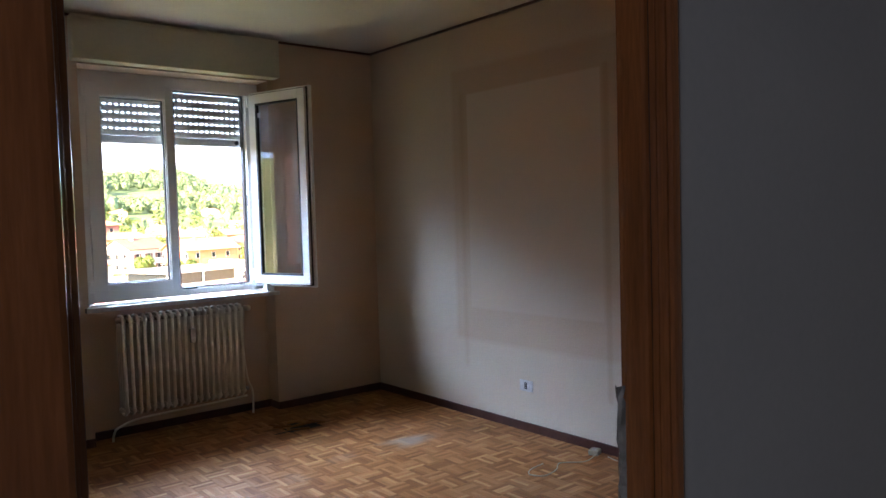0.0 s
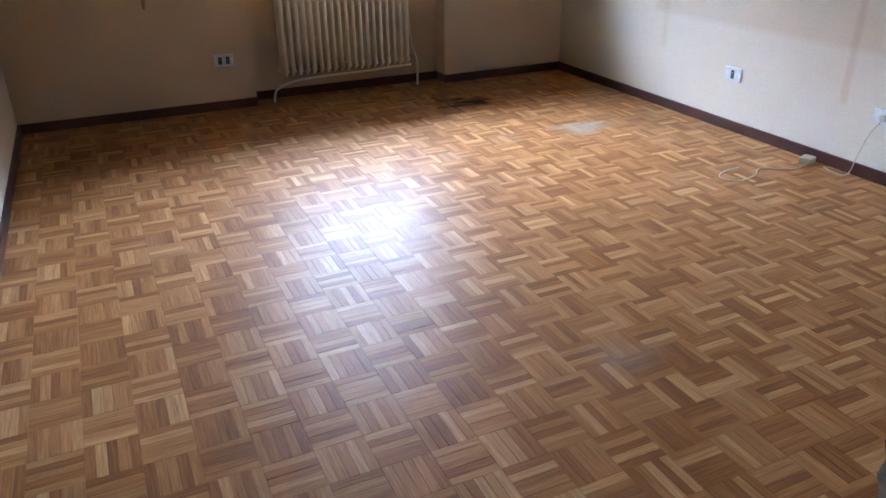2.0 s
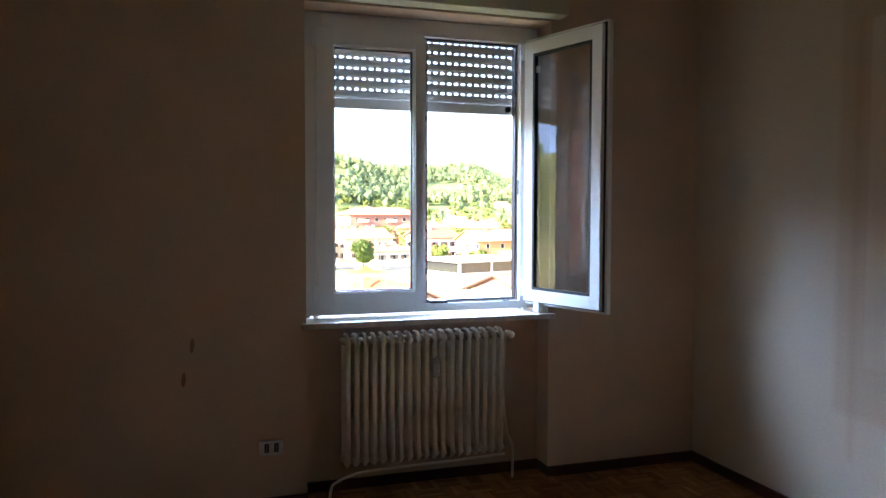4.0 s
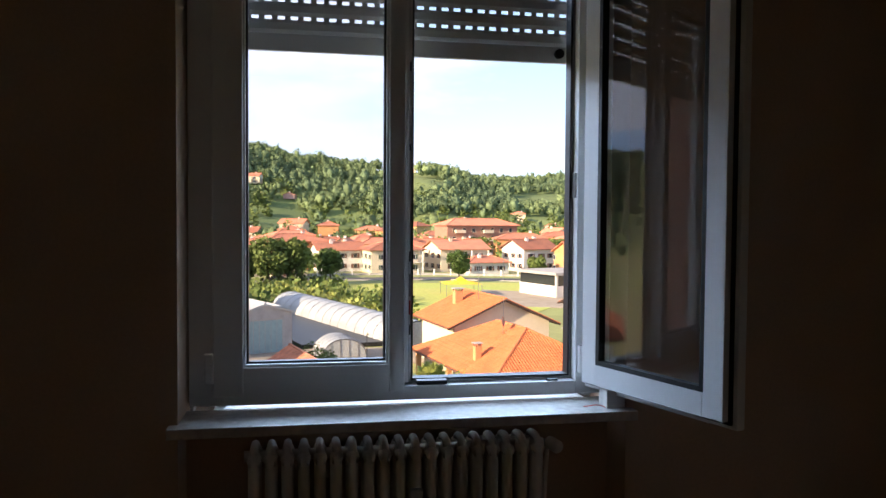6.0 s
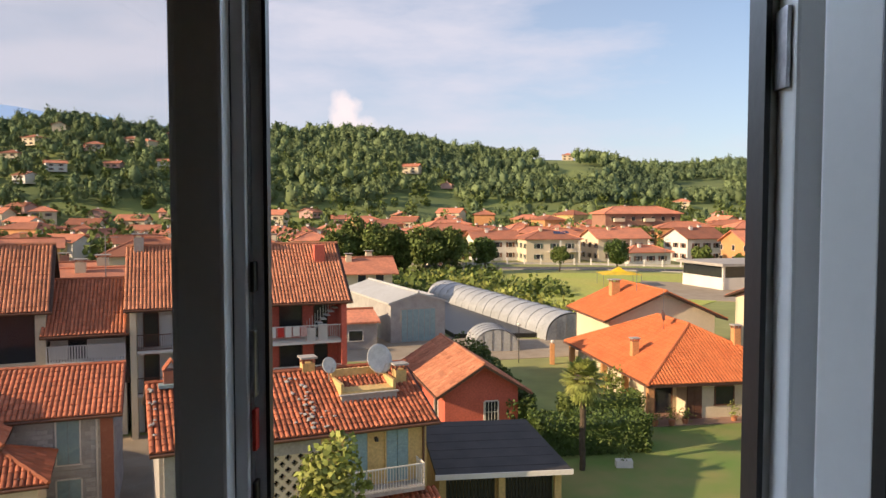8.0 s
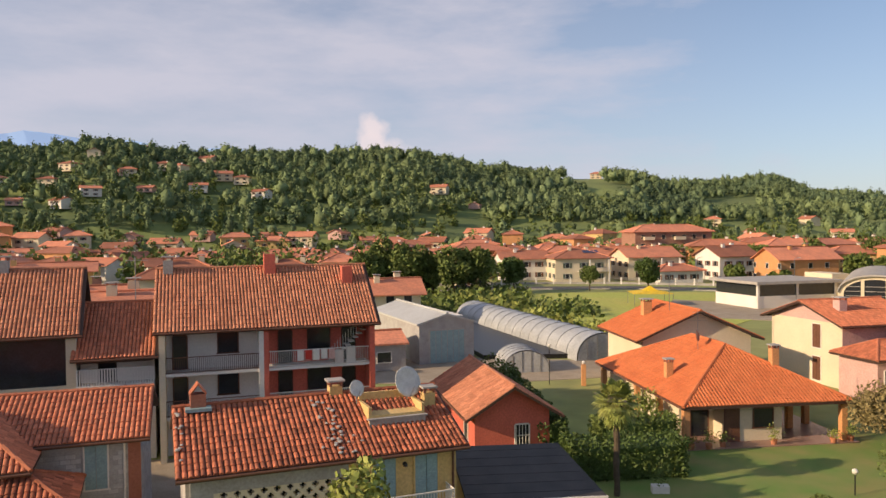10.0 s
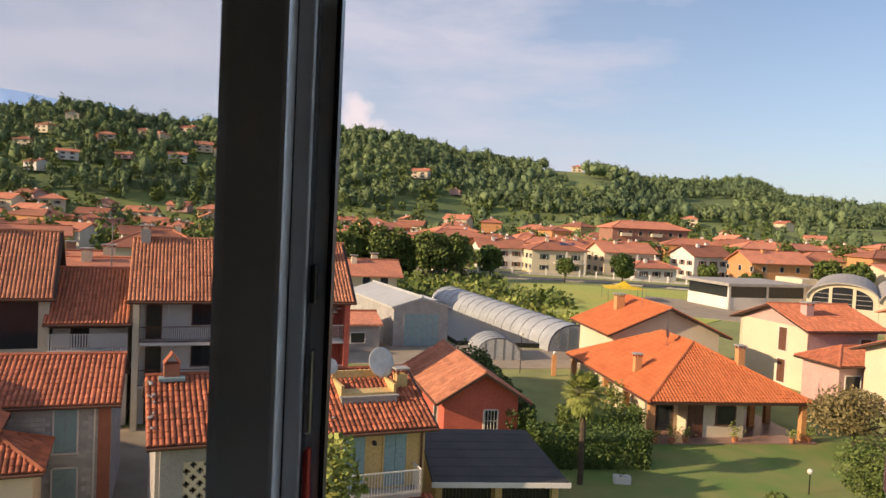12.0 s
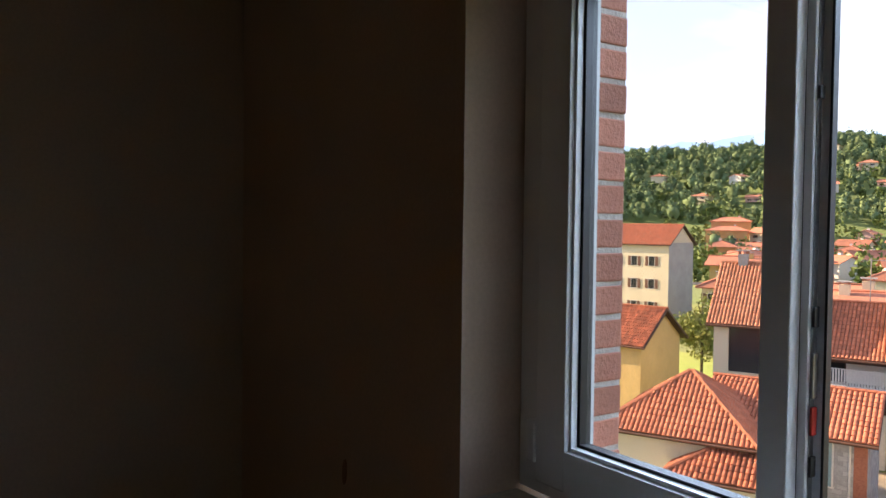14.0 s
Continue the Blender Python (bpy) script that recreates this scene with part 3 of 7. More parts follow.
boxpart("window_sill", -2.18, -0.98, 0.246, 0.45, 0.855, 0.884, M["marble"], win, bevel=0.003)
boxpart("sill_block", -1.0, -0.94, -0.005, 0.06, 0.9055, 0.96, M["marble"], win, "offcut of pale marble beside the frame", 0.004)
box_top = boxpart("shutter_box", -2.29, -0.885, -0.105, -0.0005, 2.48, CEIL - 0.018, M["shutterbox"], None, bevel=0.006)
tagged(box_top, "dull cream painted roller shutter box above the window", "shutter box")
ring("rim", -2.29, -0.885, 2.482, CEIL - 0.02, 0.03, 0.03, 0.03, 0.02, -0.112, -0.1055, M["shutterbox"], box_top, 0.002)


def roller_shutter():
    s = thing("roller_shutter", pose(0, 0, 0), "partly lowered grey roller shutter with slits between slats", "roller shutter")
    me = None
    for i in range(10):
        z = 2.055 + i * 0.055
        if me is None:
            bm = bmesh.new()
            prof = [(0.0, 0.0), (-0.008, 0.012), (-0.008, 0.032), (0.0, 0.044), (0.004, 0.022)]
            a = [bm.verts.new((-2.124, y, zz)) for y, zz in prof]
            b = [bm.verts.new((-0.986, y, zz)) for y, zz in prof]
            for k in range(5):
                bm.faces.new((a[k], a[(k + 1) % 5], b[(k + 1) % 5], b[k]))
            bm.faces.new(a), bm.faces.new(b[::-1])
            x = -2.124
            while x < -1.0:
                quad_box(bm, x, min(x + 0.018, -1.0), -0.002, 0.002, 0.043, 0.0555)
                x += 0.040
            me = to_mesh("slat", bm, M["shutter"])
        ob = new("slat", me)
        ob.parent, ob.location = s, (0, 0.285, z)
    boxpart("end_slat", -2.124, -0.986, 0.277, 0.291, 2.0, 2.054, M["shutter"], s, bevel=0.003)
    for x in (-2.09, -1.07):
        bm = bmesh.new()
        tube(bm, [(x, 0.262, 2.03), (x, 0.277, 2.03)], 0.016, 12)
        part("stopper", bm, M["black"], s)
    for x0, x1 in ((-2.172, -2.146), (-0.970, -0.944)):
        boxpart("guide_rail", x0, x1, 0.27, 0.295, 0.884, 2.47, M["roofgrey"], s)


roller_shutter()

# outer leaf of brick round the opening
structure("wall_outer", -9.0, -2.30, 0.3005, 0.42, -14.0, 6.0, M["mortar"])
structure("wall_outer", -0.85, 6.0, 0.3005, 0.42, -14.0, 6.0, M["mortar"])
structure("wall_outer", -2.30, -0.85, 0.3005, 0.42, -14.0, 0.885, M["mortar"])
structure("wall_outer", -2.30, -0.85, 0.3005, 0.42, 2.47, 6.0, M["mortar"])
structure("wall_lining", -2.30, -2.235, 0.2205, 0.40, 0.885, 2.47, M["mortar"])
structure("wall_lining", -0.925, -0.85, 0.2205, 0.40, 0.885, 2.47, M["mortar"])
wall_bricks = tagged(new("wall_bricks"), kind="structure")


# ---- radiator ----
def radiator():
    x0, x1, y, z0, z1, n = -2.042, -1.215, 0.045, 0.165, 0.825, 19
    r = thing("radiator", pose(0, 0, 0), "cream enamelled column radiator in the niche below the window", "radiator")
    me = None
    step = (x1 - x0) / (n - 1)
    for i in range(n):
        if me is None:
            bm = bmesh.new()
            for yy in (-0.045, 0.0, 0.045):
                tube(bm, [(0, yy, z0 + 0.02), (0, yy, z1 - 0.02)], 0.0165, 8)
            for zz in (z0 + 0.03, z1 - 0.03):
                tube(bm, [(0, -0.058, zz), (0, 0.058, zz)], 0.019, 8)
            tube(bm, smooth_path([(0, -0.045, z1 - 0.03), (0, -0.03, z1 - 0.004), (0, 0.03, z1 - 0.004), (0, 0.045, z1 - 0.03)], 4), 0.0125, 8)
            tube(bm, smooth_path([(0, -0.045, z0 + 0.03), (0, -0.03, z0 + 0.004), (0, 0.03, z0 + 0.004), (0, 0.045, z0 + 0.03)], 4), 0.0125, 8)
            me = to_mesh("column", bm, M["radiator"], True)
        ob = new("column", me)
        ob.parent, ob.location = r, (x0 + i * step, y, 0)
    for zz in (z0 + 0.03, z1 - 0.03):
        bm = bmesh.new()
        tube(bm, [(x0 - 0.03, y, zz), (x1 + 0.03, y, zz)], 0.016, 10)
        part("header_pipe", bm, M["radiator"], r, smooth=True)
    for x in (x0 + 0.2, x1 - 0.2):
        boxpart("bracket", x - 0.01, x + 0.01, y + 0.05, 0.1445, z1 - 0.12, z1 - 0.09, M["radiator"], r)
    boxpart("heat_meter", -1.605, -1.567, -0.042, -0.016, 0.60, 0.70, M["socket"], r, "pale plastic heat meter", 0.005)
    bm = bmesh.new()
    tube(bm, [(x1 + 0.02, y, z1 - 0.03), (x1 + 0.05, y, z1 - 0.03)], 0.012, 10)
    part("valve", bm, M["steel"], r)
    bm = bmesh.new()
    tube(bm, [(x1 + 0.05, y, z1 - 0.03), (x1 + 0.055, y - 0.01, z1 - 0.03), (x1 + 0.06, y - 0.05, z1 - 0.03)], 0.02, 14)
    part("valve_knob", bm, M["radiator"], r, smooth=True)
    bm = bmesh.new()
    tube(bm, [(x1 + 0.03, y, z0 + 0.03), (x1 + 0.06, y, z0 + 0.03)], 0.016, 8)
    part("valve", bm, M["steel"], r)
    for pts in (((x1 + 0.045, y, z1 - 0.03), (x1 + 0.04, y + 0.02, 0.5), (x1 + 0.055, y, 0.27), (x1 + 0.085, y - 0.01, 0.17), (x1 + 0.09, y, 0.0)),
                ((x1 + 0.02, y - 0.06, z0 - 0.01), (-1.5, y - 0.06, z0 - 0.02), (-1.95, y - 0.06, z0 - 0.03), (-2.10, y - 0.055, 0.095), (-2.125, y - 0.03, 0.05), (-2.13, y - 0.02, 0.0))):
        bm = bmesh.new()
        tube(bm, smooth_path(pts, 8), 0.0075, 8)
        part("pipe", bm, M["radiator"], r, smooth=True)


radiator()


# ---- wall sockets ----
def socket(m, holes, label):
    s = thing("wall_socket", m, label, "wall socket", "sockets along the walls")
    boxpart("plate", -0.058, 0.058, -0.008, 0.0, -0.037, 0.037, M["socket"], s, bevel=0.003)
    for x in holes:
        boxpart("module", x - 0.011, x + 0.011, -0.0105, -0.0082, -0.022, 0.022, M["black"], s, bevel=0.001)
        for dz in (-0.011, 0, 0.011):
            bm = bmesh.new()
            tube(bm, [(x, -0.0112, dz), (x, -0.0102, dz)], 0.0025, 6)
            part("contact_hole", bm, M["socket"], s)
    return s


socket(pose(-2.42, -0.0005, 0.30), (-0.022, 0.024), "pale three-module wall socket with two dark outlets")
socket(pose(-0.0005, -1.71, 0.30, 0, 0, -90), (0.0,), "pale wall socket with one dark outlet")
s3 = socket(pose(-0.0005, -2.63, 0.29, 0, 0, -90), (), "pale wall socket with a thin cable plugged in")
boxpart("plug", -0.012, 0.012, -0.03, -0.009, -0.012, 0.012, M["cable"], s3, "ivory plug", 0.003)


def loose_cable(pts, label, r=0.003, mat="cable"):
    bm = bmesh.new()
    tube(bm, smooth_path(pts, 7), r, 6)
    tagged(part("cable", bm, M[mat], None, label, smooth=True), category="cable")


loose_cable([(-0.03, -2.63, 0.28), (-0.06, -2.61, 0.22), (-0.05, -2.57, 0.10), (-0.06, -2.55, 0.01), (-0.08, -2.50, 0.004), (-0.06, -2.42, 0.004)], "thin ivory cable hanging from the wall socket to floor")
loose_cable([(-0.09, -2.36, 0.012), (-0.22, -2.38, 0.004), (-0.34, -2.30, 0.004), (-0.44, -2.36, 0.004), (-0.56, -2.38, 0.004), (-0.60, -2.31, 0.004), (-0.54, -2.26, 0.004), (-0.42, -2.24, 0.004)], "thin ivory cable lying in a loop on the parquet")


def adapter():
    a = thing("extension_block", pose(-0.07, -2.33, 0.0, 0, 0, 20), "small ivory multiple socket block lying on the parquet", "extension block")
    boxpart("body", -0.035, 0.035, -0.03, 0.03, 0.0, 0.03, M["cable"], a, bevel=0.006)
    for i in (-1, 0, 1):
        boxpart("outlet", i * 0.02 - 0.006, i * 0.02 + 0.006, -0.015, 0.015, 0.0302, 0.033, M["socket"], a, bevel=0.002)


adapter()
loose_cable([(-1.06, 0.03, 0.906), (-1.05, 0.02, 0.909), (-1.02, 0.025, 0.910), (-1.005, 0.01, 0.909), (-1.0, 0.0, 0.908)], "short twist of thin red wire on the marble sill", 0.0015, "redplastic")


# brown stain smears on the wall left of the window, drawn as raised discs
for i, (x, z) in enumerate(((-2.78, 0.82), (-2.82, 0.66))):
    bm = bmesh.new()
    tube(bm, [(x, 0.0, z), (x, -0.004, z)], 0.011, 9)
    for q in bm.verts:
        q.co.z = z + (q.co.z - z) * 3.2 + (q.co.x - x) * 0.8
    tagged(part("wall_smear", bm, M["brown"], None, "brown elongated smear on the stained plaster"), category="wall plug", group="wall plugs")


# loose and missing blocks of parquet
def loose_blocks():
    rng = random.Random(3)
    for i in range(11):
        x, y = rng.uniform(-1.22, -0.86), rng.uniform(-0.66, -0.40)
        bm = bmesh.new()
        quad_box(bm, -0.063, 0.063, -0.0125, 0.0125, 0.0, 0.008, 0.001)
        ob = part("parquet_block", bm, M["finger"], None, "loose oak parquet strip lying crooked on the floor", at=pose(x, y, 0.001 + 0.002 * i, 0, 0, rng.uniform(0, 180)))
        tagged(ob, category="parquet strip", group="loose parquet strips")
    for x0, x1, y0, y1 in ((-1.12, -0.98, -0.47, -0.43), (-1.05, -0.93, -0.56, -0.535), (-1.27, -1.16, -0.60, -0.585), (-0.98, -0.86, -0.545, -0.53)):
        structure("floor_gap", x0, x1, y0, y1, -0.002, 0.0012, M["bitumen"])


def finger_material():
    m = bpy.data.materials.new("oak_parquet")
    m.use_nodes = True
    nt = m.node_tree
    L = nt.links.new
    p = nt.nodes["Principled BSDF"]
    info, geo = nt.nodes.new("ShaderNodeObjectInfo"), nt.nodes.new("ShaderNodeNewGeometry")
    add = nt.nodes.new("ShaderNodeMath")
    add.operation = "ADD"
    L(info.outputs["Random"], add.inputs[0]), L(geo.outputs["Random Per Island"], add.inputs[1])
    fr = nt.nodes.new("ShaderNodeMath")
    fr.operation = "FRACT"
    L(add.outputs[0], fr.inputs[0])
    ramp = nt.nodes.new("ShaderNodeValToRGB")
    e = ramp.color_ramp.elements
    e[0].color, e[1].color = (0.23, 0.095, 0.034, 1), (0.52, 0.28, 0.12, 1)
    for pos, c in ((0.25, (0.29, 0.12, 0.042, 1)), (0.6, (0.37, 0.165, 0.062, 1)), (0.85, (0.42, 0.20, 0.08, 1))):
        n = e.new(pos)
        n.color = c
    L(fr.outputs[0], ramp.inputs["Fac"])
    uv = nt.nodes.new("ShaderNodeUVMap")
    mp = nt.nodes.new("ShaderNodeMapping")
    mp.inputs["Scale"].default_value = (10, 160, 1)
    off = nt.nodes.new("ShaderNodeCombineXYZ")
    big = nt.nodes.new("ShaderNodeMath")
    big.operation, big.inputs[1].default_value = "MULTIPLY", 37.0
    L(fr.outputs[0], big.inputs[0]), L(big.outputs[0], off.inputs["Z"]), L(off.outputs[0], mp.inputs["Location"])
    L(uv.outputs[0], mp.inputs["Vector"])
    gr = nt.nodes.new("ShaderNodeTexNoise")
    gr.inputs["Scale"].default_value, gr.inputs["Detail"].default_value = 1.0, 4
    L(mp.outputs[0], gr.inputs["Vector"])
    r = nt.nodes.new("ShaderNodeMapRange")
    r.inputs["From Min"].default_value, r.inputs["From Max"].default_value = 0.3, 0.7
    r.inputs["To Min"].default_value, r.inputs["To Max"].default_value = 0.72, 1.18
    L(gr.outputs["Fac"], r.inputs["Value"])
    sc = nt.nodes.new("ShaderNodeVectorMath")
    sc.operation = "SCALE"
    L(ramp.outputs[0], sc.inputs[0]), L(r.outputs[0], sc.inputs["Scale"])
    # worn grey patches where the varnish has gone
    wn = nt.nodes.new("ShaderNodeTexNoise")
    wn.inputs["Scale"].default_value, wn.inputs["Detail"].default_value = 1.7, 6
    L(geo.outputs["Position"], wn.inputs["Vector"])
    wr = nt.nodes.new("ShaderNodeMapRange")
    wr.inputs["From Min"].default_value, wr.inputs["From Max"].default_value = 0.64, 0.78
    wr.inputs["To Max"].default_value = 0.3
    L(wn.outputs["Fac"], wr.inputs["Value"])
    # one long scuffed strip
    d = nt.nodes.new("ShaderNodeVectorMath")
    d.operation = "SUBTRACT"
    d.inputs[1].default_value = (-0.85, -1.34, 0)
    L(geo.outputs["Position"], d.inputs[0])
    md = nt.nodes.new("ShaderNodeMapping")
    md.inputs["Rotation"].default_value = (0, 0, radians(22))
    md.inputs["Scale"].default_value = (2.2, 9.0, 0)
    L(d.outputs[0], md.inputs["Vector"])
    ln = nt.nodes.new("ShaderNodeVectorMath")
    ln.operation = "LENGTH"
    L(md.outputs[0], ln.inputs[0])
    lr = nt.nodes.new("ShaderNodeMapRange")
    lr.inputs["From Min"].default_value, lr.inputs["From Max"].default_value = 1.1, 0.5
    lr.inputs["To Max"].default_value = 0.75
    L(ln.outputs["Value"], lr.inputs["Value"])
    mul = nt.nodes.new("ShaderNodeMath")
    mul.operation = "MULTIPLY"
    n3 = nt.nodes.new("ShaderNodeMapRange")
    n3.inputs["From Min"].default_value, n3.inputs["From Max"].default_value = 0.42, 0.56
    L(wn.outputs["Fac"], n3.inputs["Value"]), L(lr.outputs[0], mul.inputs[0]), L(n3.outputs[0], mul.inputs[1])
    mxx = nt.nodes.new("ShaderNodeMath")
    mxx.operation = "MAXIMUM"
    L(wr.outputs[0], mxx.inputs[0]), L(mul.outputs[0], mxx.inputs[1])
    mix = nt.nodes.new("ShaderNodeMixRGB")
    mix.inputs["Color2"].default_value = (0.33, 0.29, 0.26, 1)
    L(mxx.outputs[0], mix.inputs["Fac"]), L(sc.outputs[0], mix.inputs["Color1"])
    L(mix.outputs[0], p.inputs["Base Color"])
    rr = nt.nodes.new("ShaderNodeMapRange")
    rr.inputs["To Min"].default_value, rr.inputs["To Max"].default_value = FLOOR_ROUGH, FLOOR_ROUGH + 0.22
    L(wn.outputs["Fac"], rr.inputs["Value"]), L(rr.outputs[0], p.inputs["Roughness"])
    p.inputs["Specular IOR Level"].default_value = 0.045
    wave = nt.nodes.new("ShaderNodeTexNoise")
    wave.inputs["Scale"].default_value, wave.inputs["Detail"].default_value = 14.0, 3
    L(geo.outputs["Position"], wave.inputs["Vector"])
    bp = nt.nodes.new("ShaderNodeBump")
    bp.inputs["Strength"].default_value, bp.inputs["Distance"].default_value = 0.2, 0.003
    L(wave.outputs["Fac"], bp.inputs["Height"]), L(bp.outputs[0], p.inputs["Normal"])
    return m


M["finger"] = finger_material()
loose_blocks()


# ---- the land outside ----
def sky_line(a):
    """Height angle (degrees) of the wooded skyline at a heading in degrees, to the right of straight out."""
    t = [(-180, 1.0), (-100, 3.0), (-60, 5.2), (-32, 6.0), (-28, 6.7), (-22, 6.0), (-16, 6.1), (-10, 6.2), (-6, 6.2), (-1, 5.0), (4, 4.5), (8, 4.35), (10, 4.3),
         (13, 3.4), (16, 3.4), (20, 3.6), (22, 2.6), (26, 2.1), (30, 1.7), (36, 1.3), (45, 1.2), (70, 1.0), (180, 1.0)]
    for (a0, e0), (a1, e1) in zip(t, t[1:]):
        if a <= a1:
            return e0 + (e1 - e0) * (a - a0) / (a1 - a0)
    return 1.0


def ridge_at(a):
    return 640 + 60 * math.sin(radians(a * 4 + 20)) + max(0, a - 8) * 9


def land(x, y):
    """Height of the ground at a place."""
    r = math.hypot(x, y)
    if r < 250 or y < -50:
        return GZ
    a = math.degrees(math.atan2(x, y))
    R = ridge_at(a)
    top = R * math.tan(radians(sky_line(a) + 0.2)) - 9
    foot = 330.0
    t = min(max((r - foot) / (R - foot), 0), 1)
    s = t * t * (3 - 2 * t)
    h = GZ + (top - GZ) * s + 5 * noise.noise(Vector((x * 0.008, y * 0.008, 0))) * s * (1 - s) * 4
    if r > R:
        h -= (r - R) * 0.12
    return max(h, GZ)


def ground_sheet():
    radii = [0.0] + [6 * 1.075 ** i for i in range(70)]
    radii = [r for r in radii if r < 1400] + [1400, 2500, 4500]
    n = 200
    verts, faces = [(0, 0, GZ)], []
    for r in radii[1:]:
        for k in range(n):
            a = k * math.tau / n
            x, y = r * math.sin(a), r * math.cos(a)
            verts.append((x, y, land(x, y) if r < 1400 else GZ))
    for k in range(n):
        faces.append((0, 1 + (k + 1) % n, 1 + k))
    for i in range(len(radii) - 2):
        b0, b1 = 1 + i * n, 1 + (i + 1) * n
        for k in range(n):
            k1 = (k + 1) % n
            faces.append((b0 + k, b0 + k1, b1 + k1, b1 + k))
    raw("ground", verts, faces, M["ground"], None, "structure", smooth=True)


ground_sheet()


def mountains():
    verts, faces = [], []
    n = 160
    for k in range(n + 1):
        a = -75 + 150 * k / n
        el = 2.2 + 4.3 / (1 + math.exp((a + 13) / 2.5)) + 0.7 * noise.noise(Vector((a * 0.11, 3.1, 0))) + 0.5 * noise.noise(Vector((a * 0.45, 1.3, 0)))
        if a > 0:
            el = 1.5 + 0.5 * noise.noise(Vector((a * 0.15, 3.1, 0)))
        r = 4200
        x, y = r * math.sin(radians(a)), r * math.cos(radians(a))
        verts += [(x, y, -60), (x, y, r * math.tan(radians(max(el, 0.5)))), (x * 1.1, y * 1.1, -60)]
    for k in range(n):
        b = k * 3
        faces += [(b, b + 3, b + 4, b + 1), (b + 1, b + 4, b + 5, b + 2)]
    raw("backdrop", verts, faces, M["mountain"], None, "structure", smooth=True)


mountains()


def clearing(a, e):
    """True where a slope stands open: vineyards, meadows, mown fields. Heading and height angle in degrees."""
    for ac, ec, wa, we in ((8.6, 3.0, 1.9, 0.8), (6.5, 3.9, 1.8, 0.4), (-3.4, 0.95, 3.2, 0.75), (-20.6, 3.3, 2.4, 0.42), (17.5, 2.0, 2.4, 0.5), (2.8, 0.7, 3.0, 0.4), (11, 0.7, 2.0, 0.3), (-21.5, 2.3, 1.6, 0.22), (-26.5, 2.6, 1.4, 0.2)):
        if ((a - ac) / wa) ** 2 + ((e - ec) / we) ** 2 < 1:
            return True
    return False


HILL_SITES = [((q + 24 * math.sin(a * 7)) * math.sin(radians(a)), (q + 24 * math.sin(a * 7)) * math.cos(radians(a))) for a, q in (
    (7.6, 655), (-25.4, 590), (-33.5, 470), (-31.5, 486), (-30.2, 478), (-29.0, 470), (-28.6, 500), (-27.0, 492), (-25.4, 478), (-24.2, 498), (-23.2, 484), (-21.9, 478), (-20.2, 490), (-18.8, 476),
    (-21.2, 520), (-26.6, 462), (-30.8, 458), (-34.5, 492), (-37, 478), (-40, 490), (-17.5, 458), (-4.2, 470), (15.8, 500), (22, 540), (24, 500), (11.5, 460), (18.5, 470), (-1.5, 455))]


def forest():
    rng = np.random.default_rng(7)
    vs, fs, base = [], [], 0
    trees = 0
    for _ in range(48000):
        a = rng.uniform(-62, 62)
        r = math.sqrt(rng.uniform(320 ** 2, 1150 ** 2))
        R = ridge_at(a)
        if r > R + 25:
            continue
        x, y = r * math.sin(radians(a)), r * math.cos(radians(a))
        h = land(x, y)
        e = math.degrees(math.atan2(h + 4 - 1.4, r))
        if any((x - q[0]) ** 2 + (y - q[1]) ** 2 < 70 or (abs(x / y - q[0] / q[1]) * r < 7 and 0 < math.hypot(*q) - r < 17) for q in HILL_SITES):
            continue
        if clearing(a, e) or (e < 0.9 and rng.random() > 0.12) or (a < -14 and e < 3.2 and rng.random() > 0.88):
            continue
        trees += 1
        t = rng.uniform(4.5, 9.5) * (1.45 if rng.random() < 0.12 else 1)
        w = t * rng.uniform(0.22, 0.42)
        mid = np.array([x, y, h + t * 0.52])
        lob = rng.uniform(0, 6.28, 3)
        el, az = np.meshgrid(np.radians([-62, -28, 8, 44, 78]), np.arange(8) * math.tau / 8, indexing="ij")
        bulge = 0.66 + 0.22 * np.sin(3 * az + lob[0]) * np.cos(2 * el + lob[1]) + rng.uniform(-0.2, 0.2, az.shape)
        core = np.stack([np.cos(el) * np.sin(az), np.cos(el) * np.cos(az), np.sin(el)], -1) * bulge[..., None] * np.array([w, w, t * 0.45])
        core = core.reshape(-1, 3) + mid
        i, j = np.meshgrid(np.arange(4), np.arange(8), indexing="ij")
        j1 = (j + 1) % 8
        q = np.stack([i * 8 + j, i * 8 + j1, (i + 1) * 8 + j1, (i + 1) * 8 + j], -1).reshape(-1, 4)
        q = q[:, ::-1]
        vs.append(core), fs.append(q + base)
        base += 40
        n = 46
        d = rng.normal(size=(n, 3))
        d /= np.linalg.norm(d, axis=1)[:, None]
        d[:, 2] = np.abs(d[:, 2]) * 1.25 - 0.25
        c = mid + d * np.array([w, w, t * 0.46]) * rng.uniform(0.7, 1.15, (n, 1))
        v, f = leaf_quads(c, 1.3, rng)
        vs.append(v), fs.append(f + base)
        base += len(v)
        if trees > 12500:
            break
    raw("woodland", np.concatenate(vs), np.concatenate(fs), M["forest"], None, "stuff")


forest()


def flat_patch(name, pts, z, mat, thick=0.05):
    bm = bmesh.new()
    lo = [bm.verts.new((x, y, z - thick)) for x, y in pts]
    hi = [bm.verts.new((x, y, z)) for x, y in pts]
    bm.faces.new(hi), bm.faces.new(lo[::-1])
    for i in range(len(pts)):
        j = (i + 1) % len(pts)
        bm.faces.new((lo[i], lo[j], hi[j], hi[i]))
    return part(name, bm, mat, None, kind="structure")


